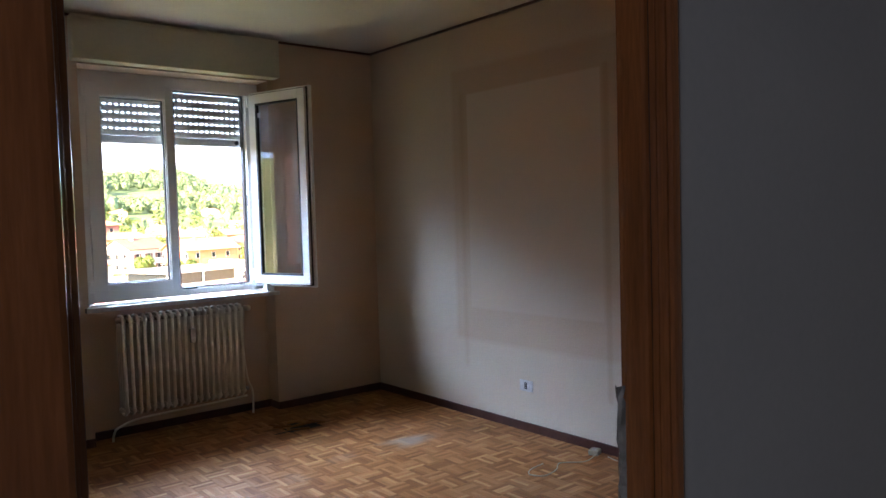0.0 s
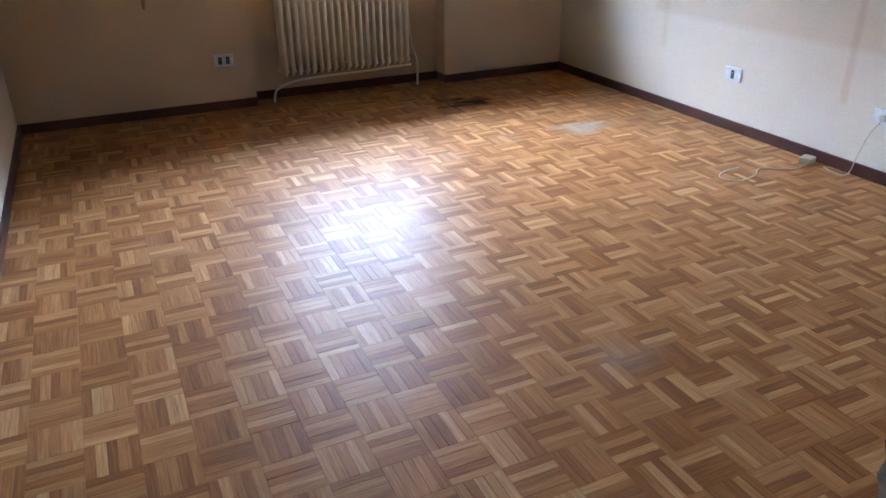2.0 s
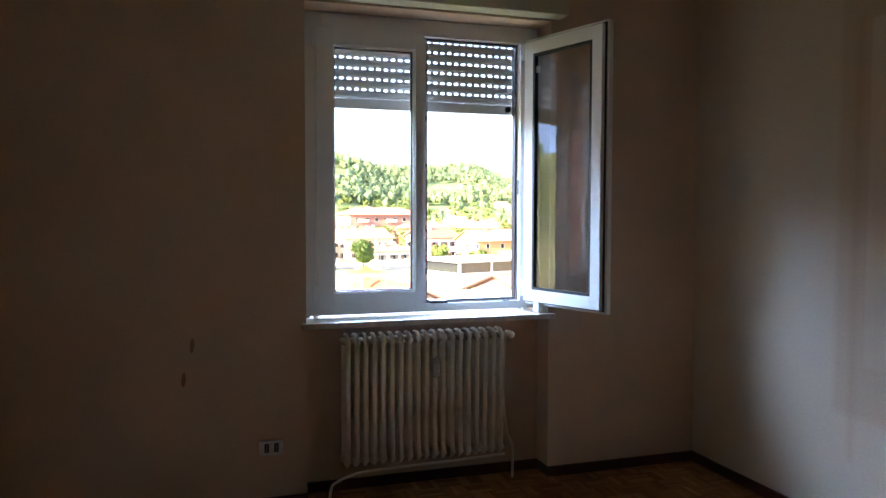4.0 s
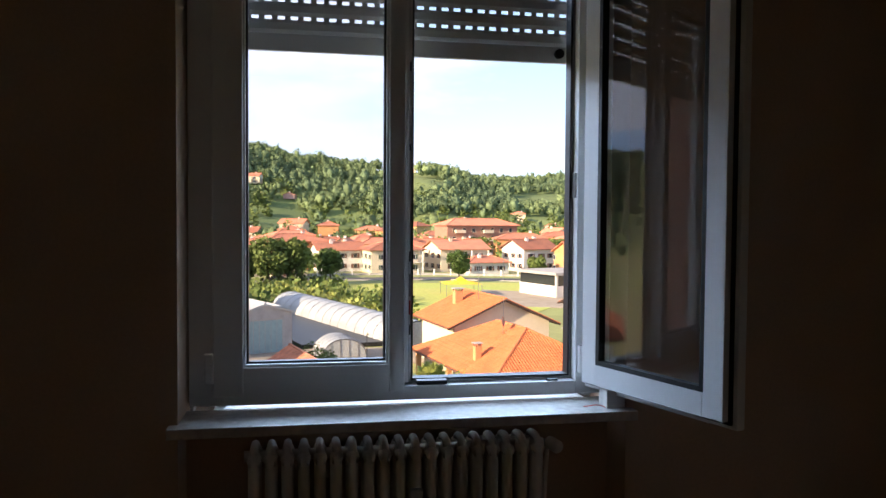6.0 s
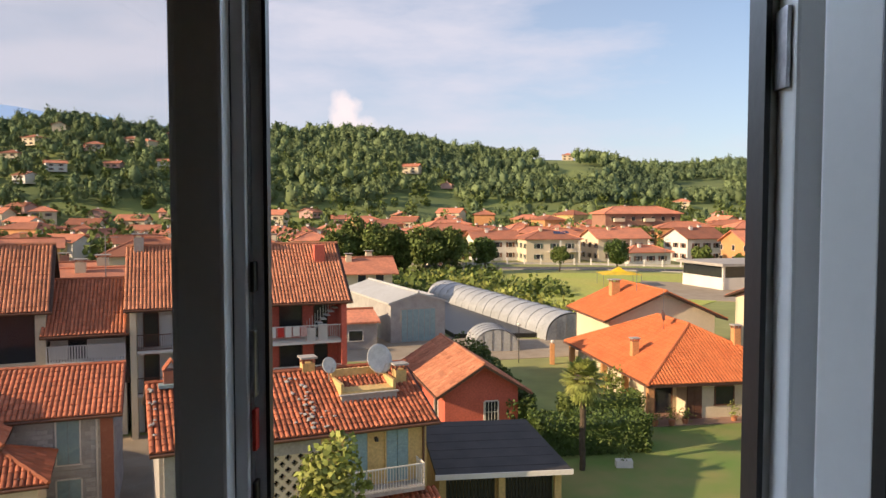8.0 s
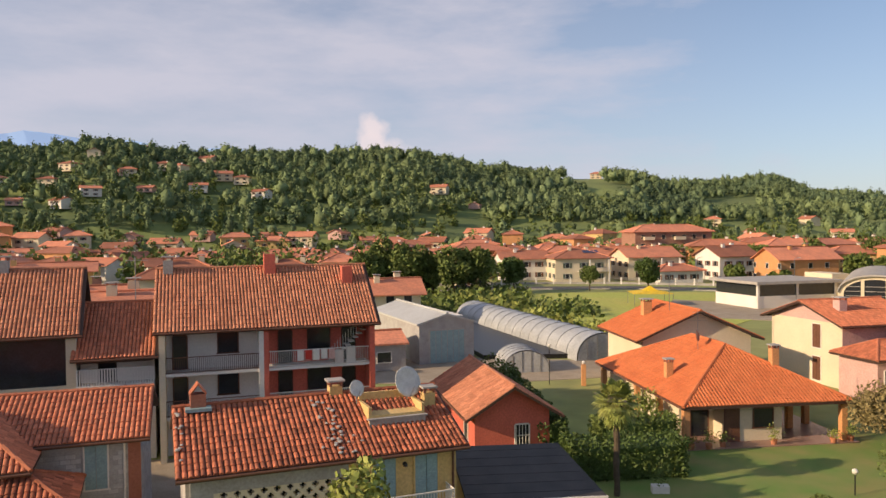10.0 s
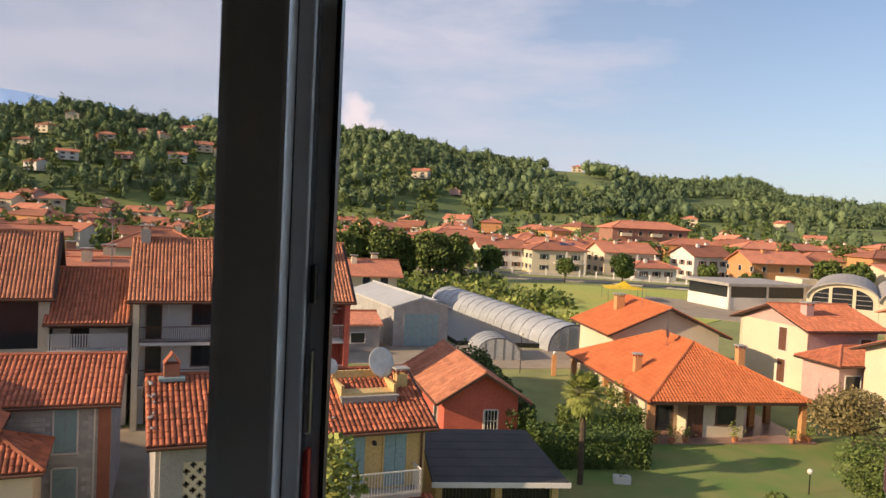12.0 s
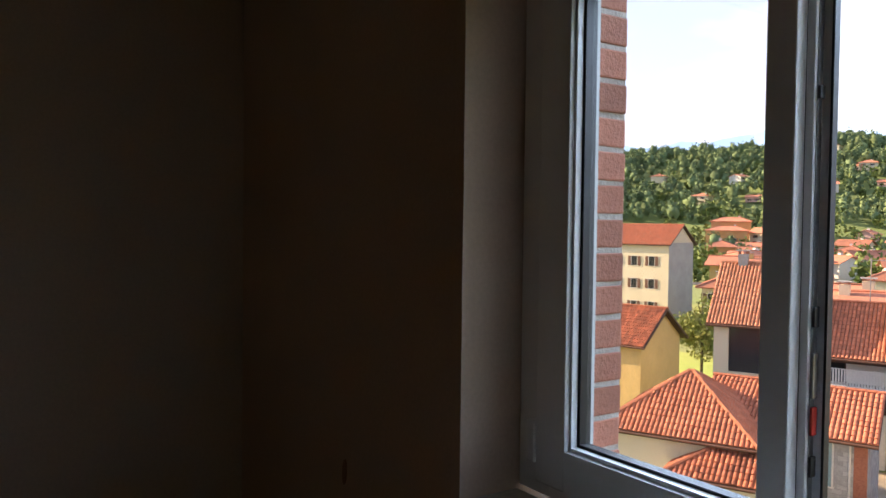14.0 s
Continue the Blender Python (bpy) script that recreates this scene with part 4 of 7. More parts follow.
flat_patch("lawn", [(0.5, 33), (40, 30), (42, 48), (24, 52), (9.8, 47.5), (9.5, 43.5), (1.8, 42)], GZ + 0.05, M["lawn"], 0.2)
flat_patch("field", [(12, 84), (33, 110), (62, 150), (72, 158), (40, 168), (2, 168), (-4, 150), (4, 118)], GZ + 0.06, M["field"], 0.2)
flat_patch("lawn", [(-56, 47), (-36, 44), (-33, 58), (-40, 68), (-58, 70)], GZ + 0.05, M["field"], 0.2)
flat_patch("yard", [(-16, 68), (-3, 68), (12, 72), (12, 80), (-2, 82), (-18, 80)], GZ + 0.05, M["gravel"], 0.2)
flat_patch("pavement", [(-26, 24), (-12, 24), (-16, 46), (-34, 42)], GZ + 0.05, M["gravel"], 0.2)
flat_patch("pavement", [(24, 122), (58, 108), (66, 128), (34, 150)], GZ + 0.10, M["gravel"], 0.2)
flat_patch("road", [(-140, 158), (-33, 171), (10, 178), (30, 178), (60, 166), (130, 140), (134, 147), (62, 174), (32, 186), (8, 186), (-34, 179), (-142, 166)], GZ + 0.10, M["asphalt"], 0.2)
flat_patch("kerb", [(-34, 170.4), (10, 177.4), (30, 177.4), (60, 165.4), (60.2, 165.9), (30, 178), (10, 178), (-34, 171)], GZ + 0.28, M["grey"], 0.3)


# ---- roofs, walls, windows ----
PIECE = {}


def tile_slope(bm, p0, u, v, lu, lv, clip, pitch=0.22, row=0.38, amp=0.055, owner=None, single=lambda s, t: False):
    """Courses of barrel tiles on a slope from the eave corner p0; u along the eave, v up the slope; clip(s, t) tells whether the slope covers that place."""
    n = u.cross(v).normalized()
    if n.z < 0:
        n = -n
    rows = int(lv / row) + 1
    for j in range(rows):
        t0, t1 = j * row, min((j + 1) * row + 0.04, lv + 0.02)
        for i in range(int(lu / pitch)):
            s = i * pitch
            if not clip(s + pitch / 2, (j + 0.5) * row):
                continue
            if owner and single(s, j * row):
                if "one" not in PIECE:
                    tb = bmesh.new()
                    pr = [(tb.verts.new((ds * pitch, 0, hh * amp + 0.035)), tb.verts.new((ds * pitch, row + 0.04, hh * amp + 0.002))) for ds, hh in ((0, -0.5), (0.12, 0.45), (0.34, 1.15), (0.6, 1.15), (0.82, 0.45), (0.93, -0.5))]
                    for a, b in zip(pr, pr[1:]):
                        tb.faces.new((a[0], b[0], b[1], a[1]))
                    tb.faces.new([a[0] for a in pr])
                    PIECE["one"] = to_mesh("roof_tile", tb, M["tile_piece"])
                ob = new("roof_tile", PIECE["one"])
                m = Matrix((u, v, n)).transposed().to_4x4()
                m.translation = p0 + u * (s + random.uniform(-0.01, 0.01)) + v * t0 + n * random.uniform(0, 0.015)
                ob.parent, ob.matrix_basis = owner, m @ pose(0, 0, 0, 0, 0, random.uniform(-2, 2))
                continue
            pts = []
            jit = random.uniform(-0.012, 0.012)
            for k, (ds, hh) in enumerate(((0, -0.5), (0.12, 0.45), (0.34, 1.15), (0.6, 1.15), (0.82, 0.45), (0.93, -0.5))):
                q = p0 + u * (s + ds * pitch) + n * (hh * amp)
                pts.append((bm.verts.new(q + v * t0 + n * (0.035 + jit)), bm.verts.new(q + v * t1 + n * 0.002)))
            for a, b in zip(pts, pts[1:]):
                bm.faces.new((a[0], b[0], b[1], a[1]))
            bm.faces.new([a[0] for a in pts])


def make_roof(house, kind, w, d, eave, rise, ov, mat, tiles=False, name="roof", pitch=0.22, row=0.38, single=None):
    """A gable roof with its ridge along local x, or a hip roof. eave: height of the eaves' edge above the base."""
    W, D = w + 2 * ov, d + 2 * ov
    hip = D / 2 if kind == "hip" else 0.0
    hip = min(hip, W / 2)
    top = eave + rise
    bm = bmesh.new()
    e = [Vector((-W / 2, -D / 2, eave)), Vector((W / 2, -D / 2, eave)), Vector((W / 2, D / 2, eave)), Vector((-W / 2, D / 2, eave))]
    r = [Vector((-W / 2 + hip, 0, top)), Vector((W / 2 - hip, 0, top))]
    low = [bm.verts.new(p - Vector((0, 0, 0.18))) for p in e] + [bm.verts.new(p - Vector((0, 0, 0.18))) for p in r]
    up = [bm.verts.new(p) for p in e] + [bm.verts.new(p) for p in r]
    for s in (low, up):
        bm.faces.new((s[0], s[1], s[5], s[4])), bm.faces.new((s[2], s[3], s[4], s[5]))
        if hip:
            bm.faces.new((s[1], s[2], s[5])), bm.faces.new((s[3], s[0], s[4]))
    for i in range(4):
        j = (i + 1) % 4
        if hip or i in (0, 2):
            bm.faces.new((low[i], low[j], up[j], up[i]))
    if not hip:
        for a, b, c in ((1, 2, 5), (3, 0, 4)):
            bm.faces.new((low[a], low[c], up[c], up[a])), bm.faces.new((low[c], low[b], up[b], up[c]))
    slab = part(name, bm, mat if not tiles else M["darkwood"], house)
    if tiles:
        sl = math.hypot(D / 2, rise)
        bm = bmesh.new()
        for sgn in (-1, 1):
            p0 = e[0] if sgn < 0 else e[2]
            u = Vector((1, 0, 0)) * (1 if sgn < 0 else -1)
            v = Vector((0, D / 2 * (1 if sgn < 0 else -1), rise)) / sl
            tile_slope(bm, p0, u, v, W, sl, lambda s, t: hip * t / sl <= s <= W - hip * t / sl, pitch, row, owner=house if single and sgn < 0 else None, single=single or (lambda s, t: False))
        if hip:
            sh = math.hypot(hip, rise)
            for sgn in (-1, 1):
                p0 = e[1] if sgn > 0 else e[3]
                u = Vector((0, 1, 0)) * (1 if sgn > 0 else -1)
                v = Vector((-hip if sgn > 0 else hip, 0, rise)) / sh
                tile_slope(bm, p0, u, v, D, sh, lambda s, t: (D / 2) * t / sh <= s <= D - (D / 2) * t / sh, pitch, row)
        part("tiles", bm, mat, house, kind="stuff")
    bm = bmesh.new()
    lines = [(r[0], r[1])] if (r[1] - r[0]).length > 0.2 else []
    if hip:
        lines += [(e[0], r[0]), (e[3], r[0]), (e[1], r[1]), (e[2], r[1])]
    for a, b in lines:
        n = max(1, int((b - a).length / 0.42)) if tiles else 1
        for k in range(n):
            p, q = a.lerp(b, k / n), a.lerp(b, min(1, (k + 1.12) / n))
            if tiles:
                tb = bmesh.new()
                tube(tb, [p + Vector((0, 0, 0.03)), q + Vector((0, 0, 0.05))], 0.11, 6)
                part("ridge_tile", tb, mat, house)
            else:
                tube(bm, [p + Vector((0, 0, 0.03)), q + Vector((0, 0, 0.05))], 0.14, 6)
    if not tiles and lines:
        part("ridge", bm, mat, house)
    if tiles:
        for yy in (-D / 2 - 0.06, D / 2 + 0.06):
            bm = bmesh.new()
            tube(bm, [(-W / 2, yy, eave - 0.08), (W / 2, yy, eave - 0.08)], 0.065, 6)
            part("gutter", bm, M["shutbrown"], house)
    return slab


def window_part(house, x, y, z, face, wd=0.9, ht=1.3, shut=None, frame="white", door=False):
    """A window on a wall: frame, dark pane set back, and shutters folded beside it. face: heading of the wall's outward normal, degrees from -y."""
    m = pose(x, y, z, 0, 0, face)
    w = new("door" if door else "window")
    w.parent, w.matrix_basis = house, m
    bm = bmesh.new()
    for a, b, c, d in ((-wd / 2 - 0.07, -wd / 2, 0, ht), (wd / 2, wd / 2 + 0.07, 0, ht), (-wd / 2, wd / 2, ht - 0.001, ht + 0.07), (-wd / 2 - 0.12, wd / 2 + 0.12, -0.07, 0)):
        quad_box(bm, a, b, -0.06, 0.05, c, d)
    part("frame", bm, M[frame], w)
    if shut and shut.startswith("closed_"):
        for a, b in ((-wd / 2, -0.012), (0.012, wd / 2)):
            bm = bmesh.new()
            quad_box(bm, a, b, -0.035, 0.02, 0, ht)
            for k in range(int(ht / 0.16)):
                quad_box(bm, a + 0.05, b - 0.05, -0.045, -0.0355, 0.04 + k * 0.16, 0.13 + k * 0.16)
            part("shutter", bm, M[shut[7:]], w)
        return w
    bm = bmesh.new()
    quad_box(bm, -wd / 2, wd / 2, -0.012, 0.02, 0, ht)
    part("pane", bm, M["pane"], w)
    if shut:
        for a, b in ((-wd - 0.09, -wd / 2 - 0.075), (wd / 2 + 0.075, wd + 0.09)):
            bm = bmesh.new()
            quad_box(bm, a, b, -0.07, -0.02, 0, ht)
            part("shutter", bm, M[shut], w)
    return w


def chimney(house, x, y, z0, h, wd=0.6, mat="cream", cap=True):
    c = new("chimney")
    c.parent, c.matrix_basis = house, pose(x, y, z0)
    boxpart("shaft", -wd / 2, wd / 2, -wd / 2, wd / 2, -0.6, h, M[mat], c, bevel=0.01)
    if cap:
        for sx in (-1, 1):
            for sy in (-1, 1):
                boxpart("pier", sx * wd * 0.42 - 0.05, sx * wd * 0.42 + 0.05, sy * wd * 0.42 - 0.05, sy * wd * 0.42 + 0.05, h + 0.001, h + 0.2, M["brick"], c)
        boxpart("cap", -wd * 0.68, wd * 0.68, -wd * 0.68, wd * 0.68, h + 0.2005, h + 0.28, M["grey"], c, bevel=0.01)
    return c


def walls(house, w, d, h, mat, gable=0.0, name="wall", x=0.0, y=0.0, z=0.0):
    bm = bmesh.new()
    quad_box(bm, x - w / 2, x + w / 2, y - d / 2, y + d / 2, z, z + h)
    if gable:
        for s in (-1, 1):
            a = [bm.verts.new((x + s * w / 2, y - d / 2, z + h)), bm.verts.new((x + s * w / 2, y + d / 2, z + h)), bm.verts.new((x + s * w / 2, y, z + h + gable))]
            b = [bm.verts.new((p.co.x - s * 0.3, p.co.y, p.co.z)) for p in a]
            bm.faces.new(a), bm.faces.new(b[::-1])
            for i in range(3):
                bm.faces.new((a[i], a[(i + 1) % 3], b[(i + 1) % 3], b[i]))
    return part(name, bm, M[mat] if isinstance(mat, str) else mat, house)


def rail(house, x0, x1, y, z, h=1.0, mat="white", step=0.14, solid=False, name="railing"):
    bm = bmesh.new()
    quad_box(bm, x0, x1, y - 0.025, y + 0.025, z + h - 0.05, z + h)
    quad_box(bm, x0, x1, y - 0.02, y + 0.02, z + 0.05, z + 0.09)
    n = int((x1 - x0) / step)
    for i in range(n + 1):
        x = x0 + (x1 - x0) * i / n
        t = 0.012 if not solid else 0.04
        quad_box(bm, x - t, x + t, y - 0.012, y + 0.012, z, z + h - 0.05)
    return part(name, bm, M[mat], house)


def house(name, x, y, yaw, w, d, eave, rise, kind="gable", wall="cream", roof="tile_mid", ov=0.6, tiles=True, label="", z=GZ, windows=(), chimneys=(), gable_h=None):
    """A house: base centre x, y; w along its ridge; eave and rise in metres above the base. windows: (face, along, height, width, tall, shutter)."""
    hs = thing(name, pose(x, y, z, 0, 0, yaw), label, "house")
    slope = rise / (d / 2 + ov)
    walls(hs, w, d, eave + slope * ov - 0.2, wall, slope * d / 2 if kind == "gable" else 0)
    make_roof(hs, kind, w, d, eave, rise, ov, M[roof], tiles)
    for f, s, zz, wd, ht, sh in windows:
        px, py = {0: (s, -d / 2 - 0.02), 90: (w / 2 + 0.02, s), 180: (-s, d / 2 + 0.02), 270: (-w / 2 - 0.02, -s)}[f]
        window_part(hs, px, py, zz, f, wd, ht, sh)
    for cx, cy, hh, wd, mt in chimneys:
        zz = eave + rise - abs(cy) * slope if kind == "gable" else eave + rise - max(abs(cy), abs(cx) - (w / 2 - d / 2)) * slope
        chimney(hs, cx, cy, zz, hh, wd, mt)
    return hs


def tree(name, x, y, h, rad, n=2600, leaf="leaf", size=0.28, label="", low=0.3, trunk=0.14, z=GZ, seed=1, stretch=1.0):
    rng = np.random.default_rng(seed)
    t = thing(name, pose(x, y, z), label, "tree")
    bm = bmesh.new()
    tube(bm, smooth_path([(0, 0, -0.1), (0.05, 0.03, h * 0.3), (-0.04, 0.05, h * 0.55), (0, 0, h * 0.85)], 3), trunk, 7, radii=[trunk * (1.15 - 0.95 * i / 9) for i in range(10)])
    for k in range(6):
        a, z0 = k * 2.4 + seed, h * (0.3 + 0.08 * k)
        tube(bm, [(0, 0, z0), (math.cos(a) * rad * 0.4, math.sin(a) * rad * 0.4, z0 + h * 0.12), (math.cos(a) * rad * 0.75, math.sin(a) * rad * 0.75, z0 + h * 0.2)], 0, 5, radii=[trunk * 0.5, trunk * 0.3, trunk * 0.1])
    part("trunk", bm, M["bark"], t)
    lobes = 16
    lc = rng.normal(size=(lobes, 3))
    lc /= np.linalg.norm(lc, axis=1)[:, None]
    hh = h * (1 - low) / 2
    lc = lc * np.array([rad * 0.62, rad * 0.62, hh * 0.62]) * rng.uniform(0.7, 1.05, (lobes, 1))
    idx = rng.integers(0, lobes, n)
    d = rng.normal(size=(n, 3))
    d /= np.linalg.norm(d, axis=1)[:, None]
    rr = rng.uniform(0.65, 1.05, (n, 1)) * rng.uniform(0.8, 1.2, (lobes, 1))[idx]
    c = np.array([0, 0, h * low + hh]) + lc[idx] + d * np.array([rad * 0.42, rad * 0.42, hh * 0.40 * stretch]) * rr
    v, f = leaf_quads(c, size, rng)
    raw("crown", v, f, M[leaf], t)
    return t


def hedge(x0, y0, x1, y1, wd, h, n, leaf="leaf_dark", size=0.16, seed=1, label="dense dark green clipped laurel hedge beside the lawn"):
    rng = np.random.default_rng(seed)
    L = math.hypot(x1 - x0, y1 - y0)
    hd = thing("hedge", pose((x0 + x1) / 2, (y0 + y1) / 2, GZ, 0, 0, math.degrees(math.atan2(y1 - y0, x1 - x0))), label, "hedge")
    boxpart("core", -L / 2 + 0.2, L / 2 - 0.2, -wd / 2 + 0.25, wd / 2 - 0.25, 0, h - 0.3, M["leaf_dark"], hd, bevel=0.1)
    c = rng.uniform(-1, 1, (n, 3))
    k = rng.integers(0, 3, n)
    for i, s in ((0, 0), (1, 1), (2, 2)):
        c[k == i, i] = np.sign(c[k == i, i]) * rng.uniform(0.85, 1.03, (k == i).sum())
    c = c * np.array([L / 2, wd / 2, h / 2]) + np.array([0, 0, h / 2])
    c[:, 2] = np.abs(c[:, 2]) + 0.12 * np.sin(c[:, 0] * 1.7 + seed)
    v, f = leaf_quads(c, size, rng)
    raw("leaves", v, f, M[leaf], hd)
    return hd


# ---- near houses ----
def farm_row():
    """The old row with open galleries: a cream part and a red part under one tiled roof."""
    yaw, L, D = 22.0, 13.6, 9.4
    ux, uy = math.cos(radians(yaw)), math.sin(radians(yaw))
    x1, y1 = -8.94, 48.67
    cx, cy = x1 - ux * L / 2 - uy * D / 2, y1 - uy * L / 2 + ux * D / 2
    h = thing("gallery_house", pose(cx, cy, GZ, 0, 0, yaw), "old house with open galleries, half cream half red, tiled roof", "house")
    fy = -D / 2
    make_roof(h, "gable", L - 0.6, D - 1.0, 8.0, 3.6, 0.5, M["tile_pale"], True)
    xm = -L / 2 + 6.2
    for n, a, b, mt in (("wall", -L / 2 + 0.2, xm, "white"), ("wall", xm + 0.001, L / 2 - 0.2, "red")):
        boxpart(n, a, b, fy + 1.9, D / 2 - 0.4, 0, 8.05, M[mt], h)
    for xx, mt in ((-L / 2 + 0.2, "cream"), (L / 2 - 0.5, "red")):
        boxpart("side_wall", xx, xx + 0.3, fy + 0.5, fy + 1.899, 0, 7.85, M[mt], h)
    for s in (-1, 1):
        bm = bmesh.new()
        for a in (0,):
            x = s * (L / 2 - 0.35)
            v = [bm.verts.new((x + k, yy, zz)) for k in (-0.14, 0.14) for yy, zz in ((fy + 0.6, 8.05), (D / 2 - 0.5, 8.05), (0, 11.2))]
            bm.faces.new(v[:3]), bm.faces.new(v[3:][::-1])
            for i in range(3):
                j = (i + 1) % 3
                bm.faces.new((v[i], v[j], v[3 + j], v[3 + i]))
        part("gable_wall", bm, M["grey"], h)
    for z in (2.75, 5.4):
        boxpart("balcony", -L / 2 + 0.5, xm - 0.02, fy + 0.35, fy + 1.898, z - 0.18, z, M["white"], h)
        boxpart("balcony", xm + 0.3, L / 2 - 0.5, fy + 0.35, fy + 1.898, z - 0.18, z, M["white"], h)
    rail(h, -L / 2 + 0.5, xm - 0.1, fy + 0.4, 5.4, 1.0, "shutbrown", 0.12)
    rail(h, xm + 0.4, L / 2 - 0.5, fy + 0.4, 5.4, 1.05, "white", 0.12)
    rail(h, -L / 2 + 0.5, xm - 0.1, fy + 0.4, 2.75, 1.0, "shutbrown", 0.12)
    rail(h, xm + 0.4, L / 2 - 0.5, fy + 0.4, 2.75, 1.05, "white", 0.12)
    for xx, wd, mt in ((-L / 2 + 0.3, 0.35, "cream"), (xm - 0.05, 0.3, "white"), (xm + 0.26, 0.3, "red"), (L / 2 - 0.35, 0.35, "red")):
        boxpart("pillar", xx - wd / 2, xx + wd / 2, fy + 0.2, fy + 0.55, 0, 7.85, M[mt], h)
    for z in (0.0, 2.75, 5.4):
        for xx, wd, ht, dz, fr in ((-5.5, 0.8, 2.1, 0, "shutbrown"), (-2.6, 1.2, 1.3, 0.9, "shutbrown"), (1.0, 0.8, 2.1, 0, "darkwood"), (3.2, 1.4, 1.4, 0.8, "darkwood"), (5.2, 0.8, 2.1, 0, "darkwood")):
            window_part(h, xx, fy + 1.88, z + dz + 0.02, 0, wd, ht, None, fr, dz == 0)
    for z in (5.4,):
        bm = bmesh.new()
        for k in range(9):
            quad_box(bm, 3.8 + k * 0.26, 4.12 + k * 0.26, fy + 0.9, fy + 1.7, z + 0.1 + k * 0.24, z + 0.16 + k * 0.24)
        for k in range(12):
            quad_box(bm, 3.9 + k * 0.18, 3.93 + k * 0.18, fy + 0.86, fy + 0.89, z + 0.2 + k * 0.17, z + 1.1 + k * 0.17)
        part("stair", bm, M["white"], h)
    for k, mt in enumerate(("white", "redplastic", "white", "white", "pink")):
        boxpart("laundry", 1.6 + k * 0.5, 2.0 + k * 0.5, fy + 0.32, fy + 0.35, 5.75 + 0.05 * (k % 2), 6.4, M[mt], h, "laundry hung on the rail")
    for k in range(2):
        boxpart("box", 4.0 + k * 0.8, 4.6 + k * 0.8, fy + 0.5, fy + 0.8, 5.4, 6.25 + 0.2 * k, M["white"], h, "white cabinet on the balcony", 0.02)
    chimney(h, -6.2, -0.2, 11.3, 0.9, 0.6, "grey")
    chimney(h, 0.3, -0.3, 11.0, 1.5, 0.75, "red", False)
    chimney(h, 5.4, -1.3, 10.6, 1.0, 0.7, "red", False)
    return h


farm_row()


def link_house():
    yaw = 22.0
    ux, uy = math.cos(radians(yaw)), math.sin(radians(yaw))
    cx, cy = -21.6 - ux * 2.2 - uy * 4.6, 43.45 - uy * 2.2 + ux * 4.6
    h = thing("gallery_house", pose(cx, cy, GZ, 0, 0, yaw), "narrow low house with brown tiled roof and slatted balcony", "house")
    make_roof(h, "gable", 4.1, 8.4, 6.65, 2.9, 0.35, M["tile_mid"], True)
    boxpart("wall", -2.1, 2.1, -2.7, 4.4, 0, 6.9, M["white"], h)
    boxpart("balcony", -2.1, 2.1, -4.3, -2.701, 4.75, 4.95, M["white"], h)
    rail(h, -2.1, 2.1, -4.2, 4.95, 1.05, "white", 0.15, True)
    boxpart("beam", -2.1, 2.1, -4.3, -4.1, 6.35, 6.55, M["darkwood"], h)
    window_part(h, -0.6, -2.72, 5.0, 0, 0.9, 1.9, None, "darkwood", True)
    window_part(h, 0.9, -2.72, 1.0, 0, 0.9, 1.3, None, "darkwood")
    bm = bmesh.new()
    tube(bm, [(0.8, 1.2, 8.5), (0.8, 1.2, 12.4)], 0.035, 6)
    tube(bm, [(0.2, 1.2, 12.2), (1.6, 1.2, 12.2)], 0.02, 5)
    part("antenna", bm, M["steel"], h)
    return h


link_house()


def barn():
    yaw = 25.0
    ux, uy = math.cos(radians(yaw)), math.sin(radians(yaw))
    w, d = 5.7, 9.0
    cx, cy = -25.5 - ux * w / 2 - uy * d / 2, 42.1 - uy * w / 2 + ux * d / 2
    h = thing("barn", pose(cx, cy, GZ, 0, 0, yaw), "tall hayloft barn with pale tiled roof and a dark open loft", "barn")
    make_roof(h, "gable", w - 0.6, d - 1.0, 8.1, 3.7, 0.5, M["tile_pale"], True)
    # inner box is black to put in the shade of the open loft
    boxpart("wall", -w / 2 + 0.25, w / 2 - 0.25, -d / 2 + 1.6, d / 2 - 0.5, 0, 8.3, M["black"], h)
    for a, b, z0, z1 in ((-w / 2 + 0.2, -w / 2 + 1.1, 0, 8.2), (w / 2 - 0.75, w / 2 - 0.2, 0, 8.2), (-w / 2 + 1.101, w / 2 - 0.751, 4.6, 5.1), (-w / 2 + 1.101, w / 2 - 0.751, 0, 3.4)):
        boxpart("front_wall", a, b, -d / 2 + 0.5, -d / 2 + 0.85, z0, z1, M["cream"], h)
    for s in (-1, 1):
        boxpart("side_wall", s * (w / 2 - 0.35) - 0.15, s * (w / 2 - 0.35) + 0.15, -d / 2 + 0.851, d / 2 - 0.6, 0, 8.1, M["grey"], h)
    boxpart("loft_net", -w / 2 + 1.1, w / 2 - 0.75, -d / 2 + 0.65, -d / 2 + 0.67, 5.1, 8.1, M["pane"], h, "dark net over the loft opening")
    for s in (-1, 1):
        bm = bmesh.new()
        x = s * (w / 2 - 0.35)
        v = [bm.verts.new((x + k, yy, zz)) for k in (-0.14, 0.14) for yy, zz in ((-d / 2 + 0.6, 8.1), (d / 2 - 0.6, 8.1), (0, 11.5))]
        bm.faces.new(v[:3]), bm.faces.new(v[3:][::-1])
        for i in range(3):
            j = (i + 1) % 3
            bm.faces.new((v[i], v[j], v[3 + j], v[3 + i]))
        part("gable_wall", bm, M["grey"], h)
    chimney(h, -1.6, 0, 11.6, 0.8, 0.6, "grey")


barn()


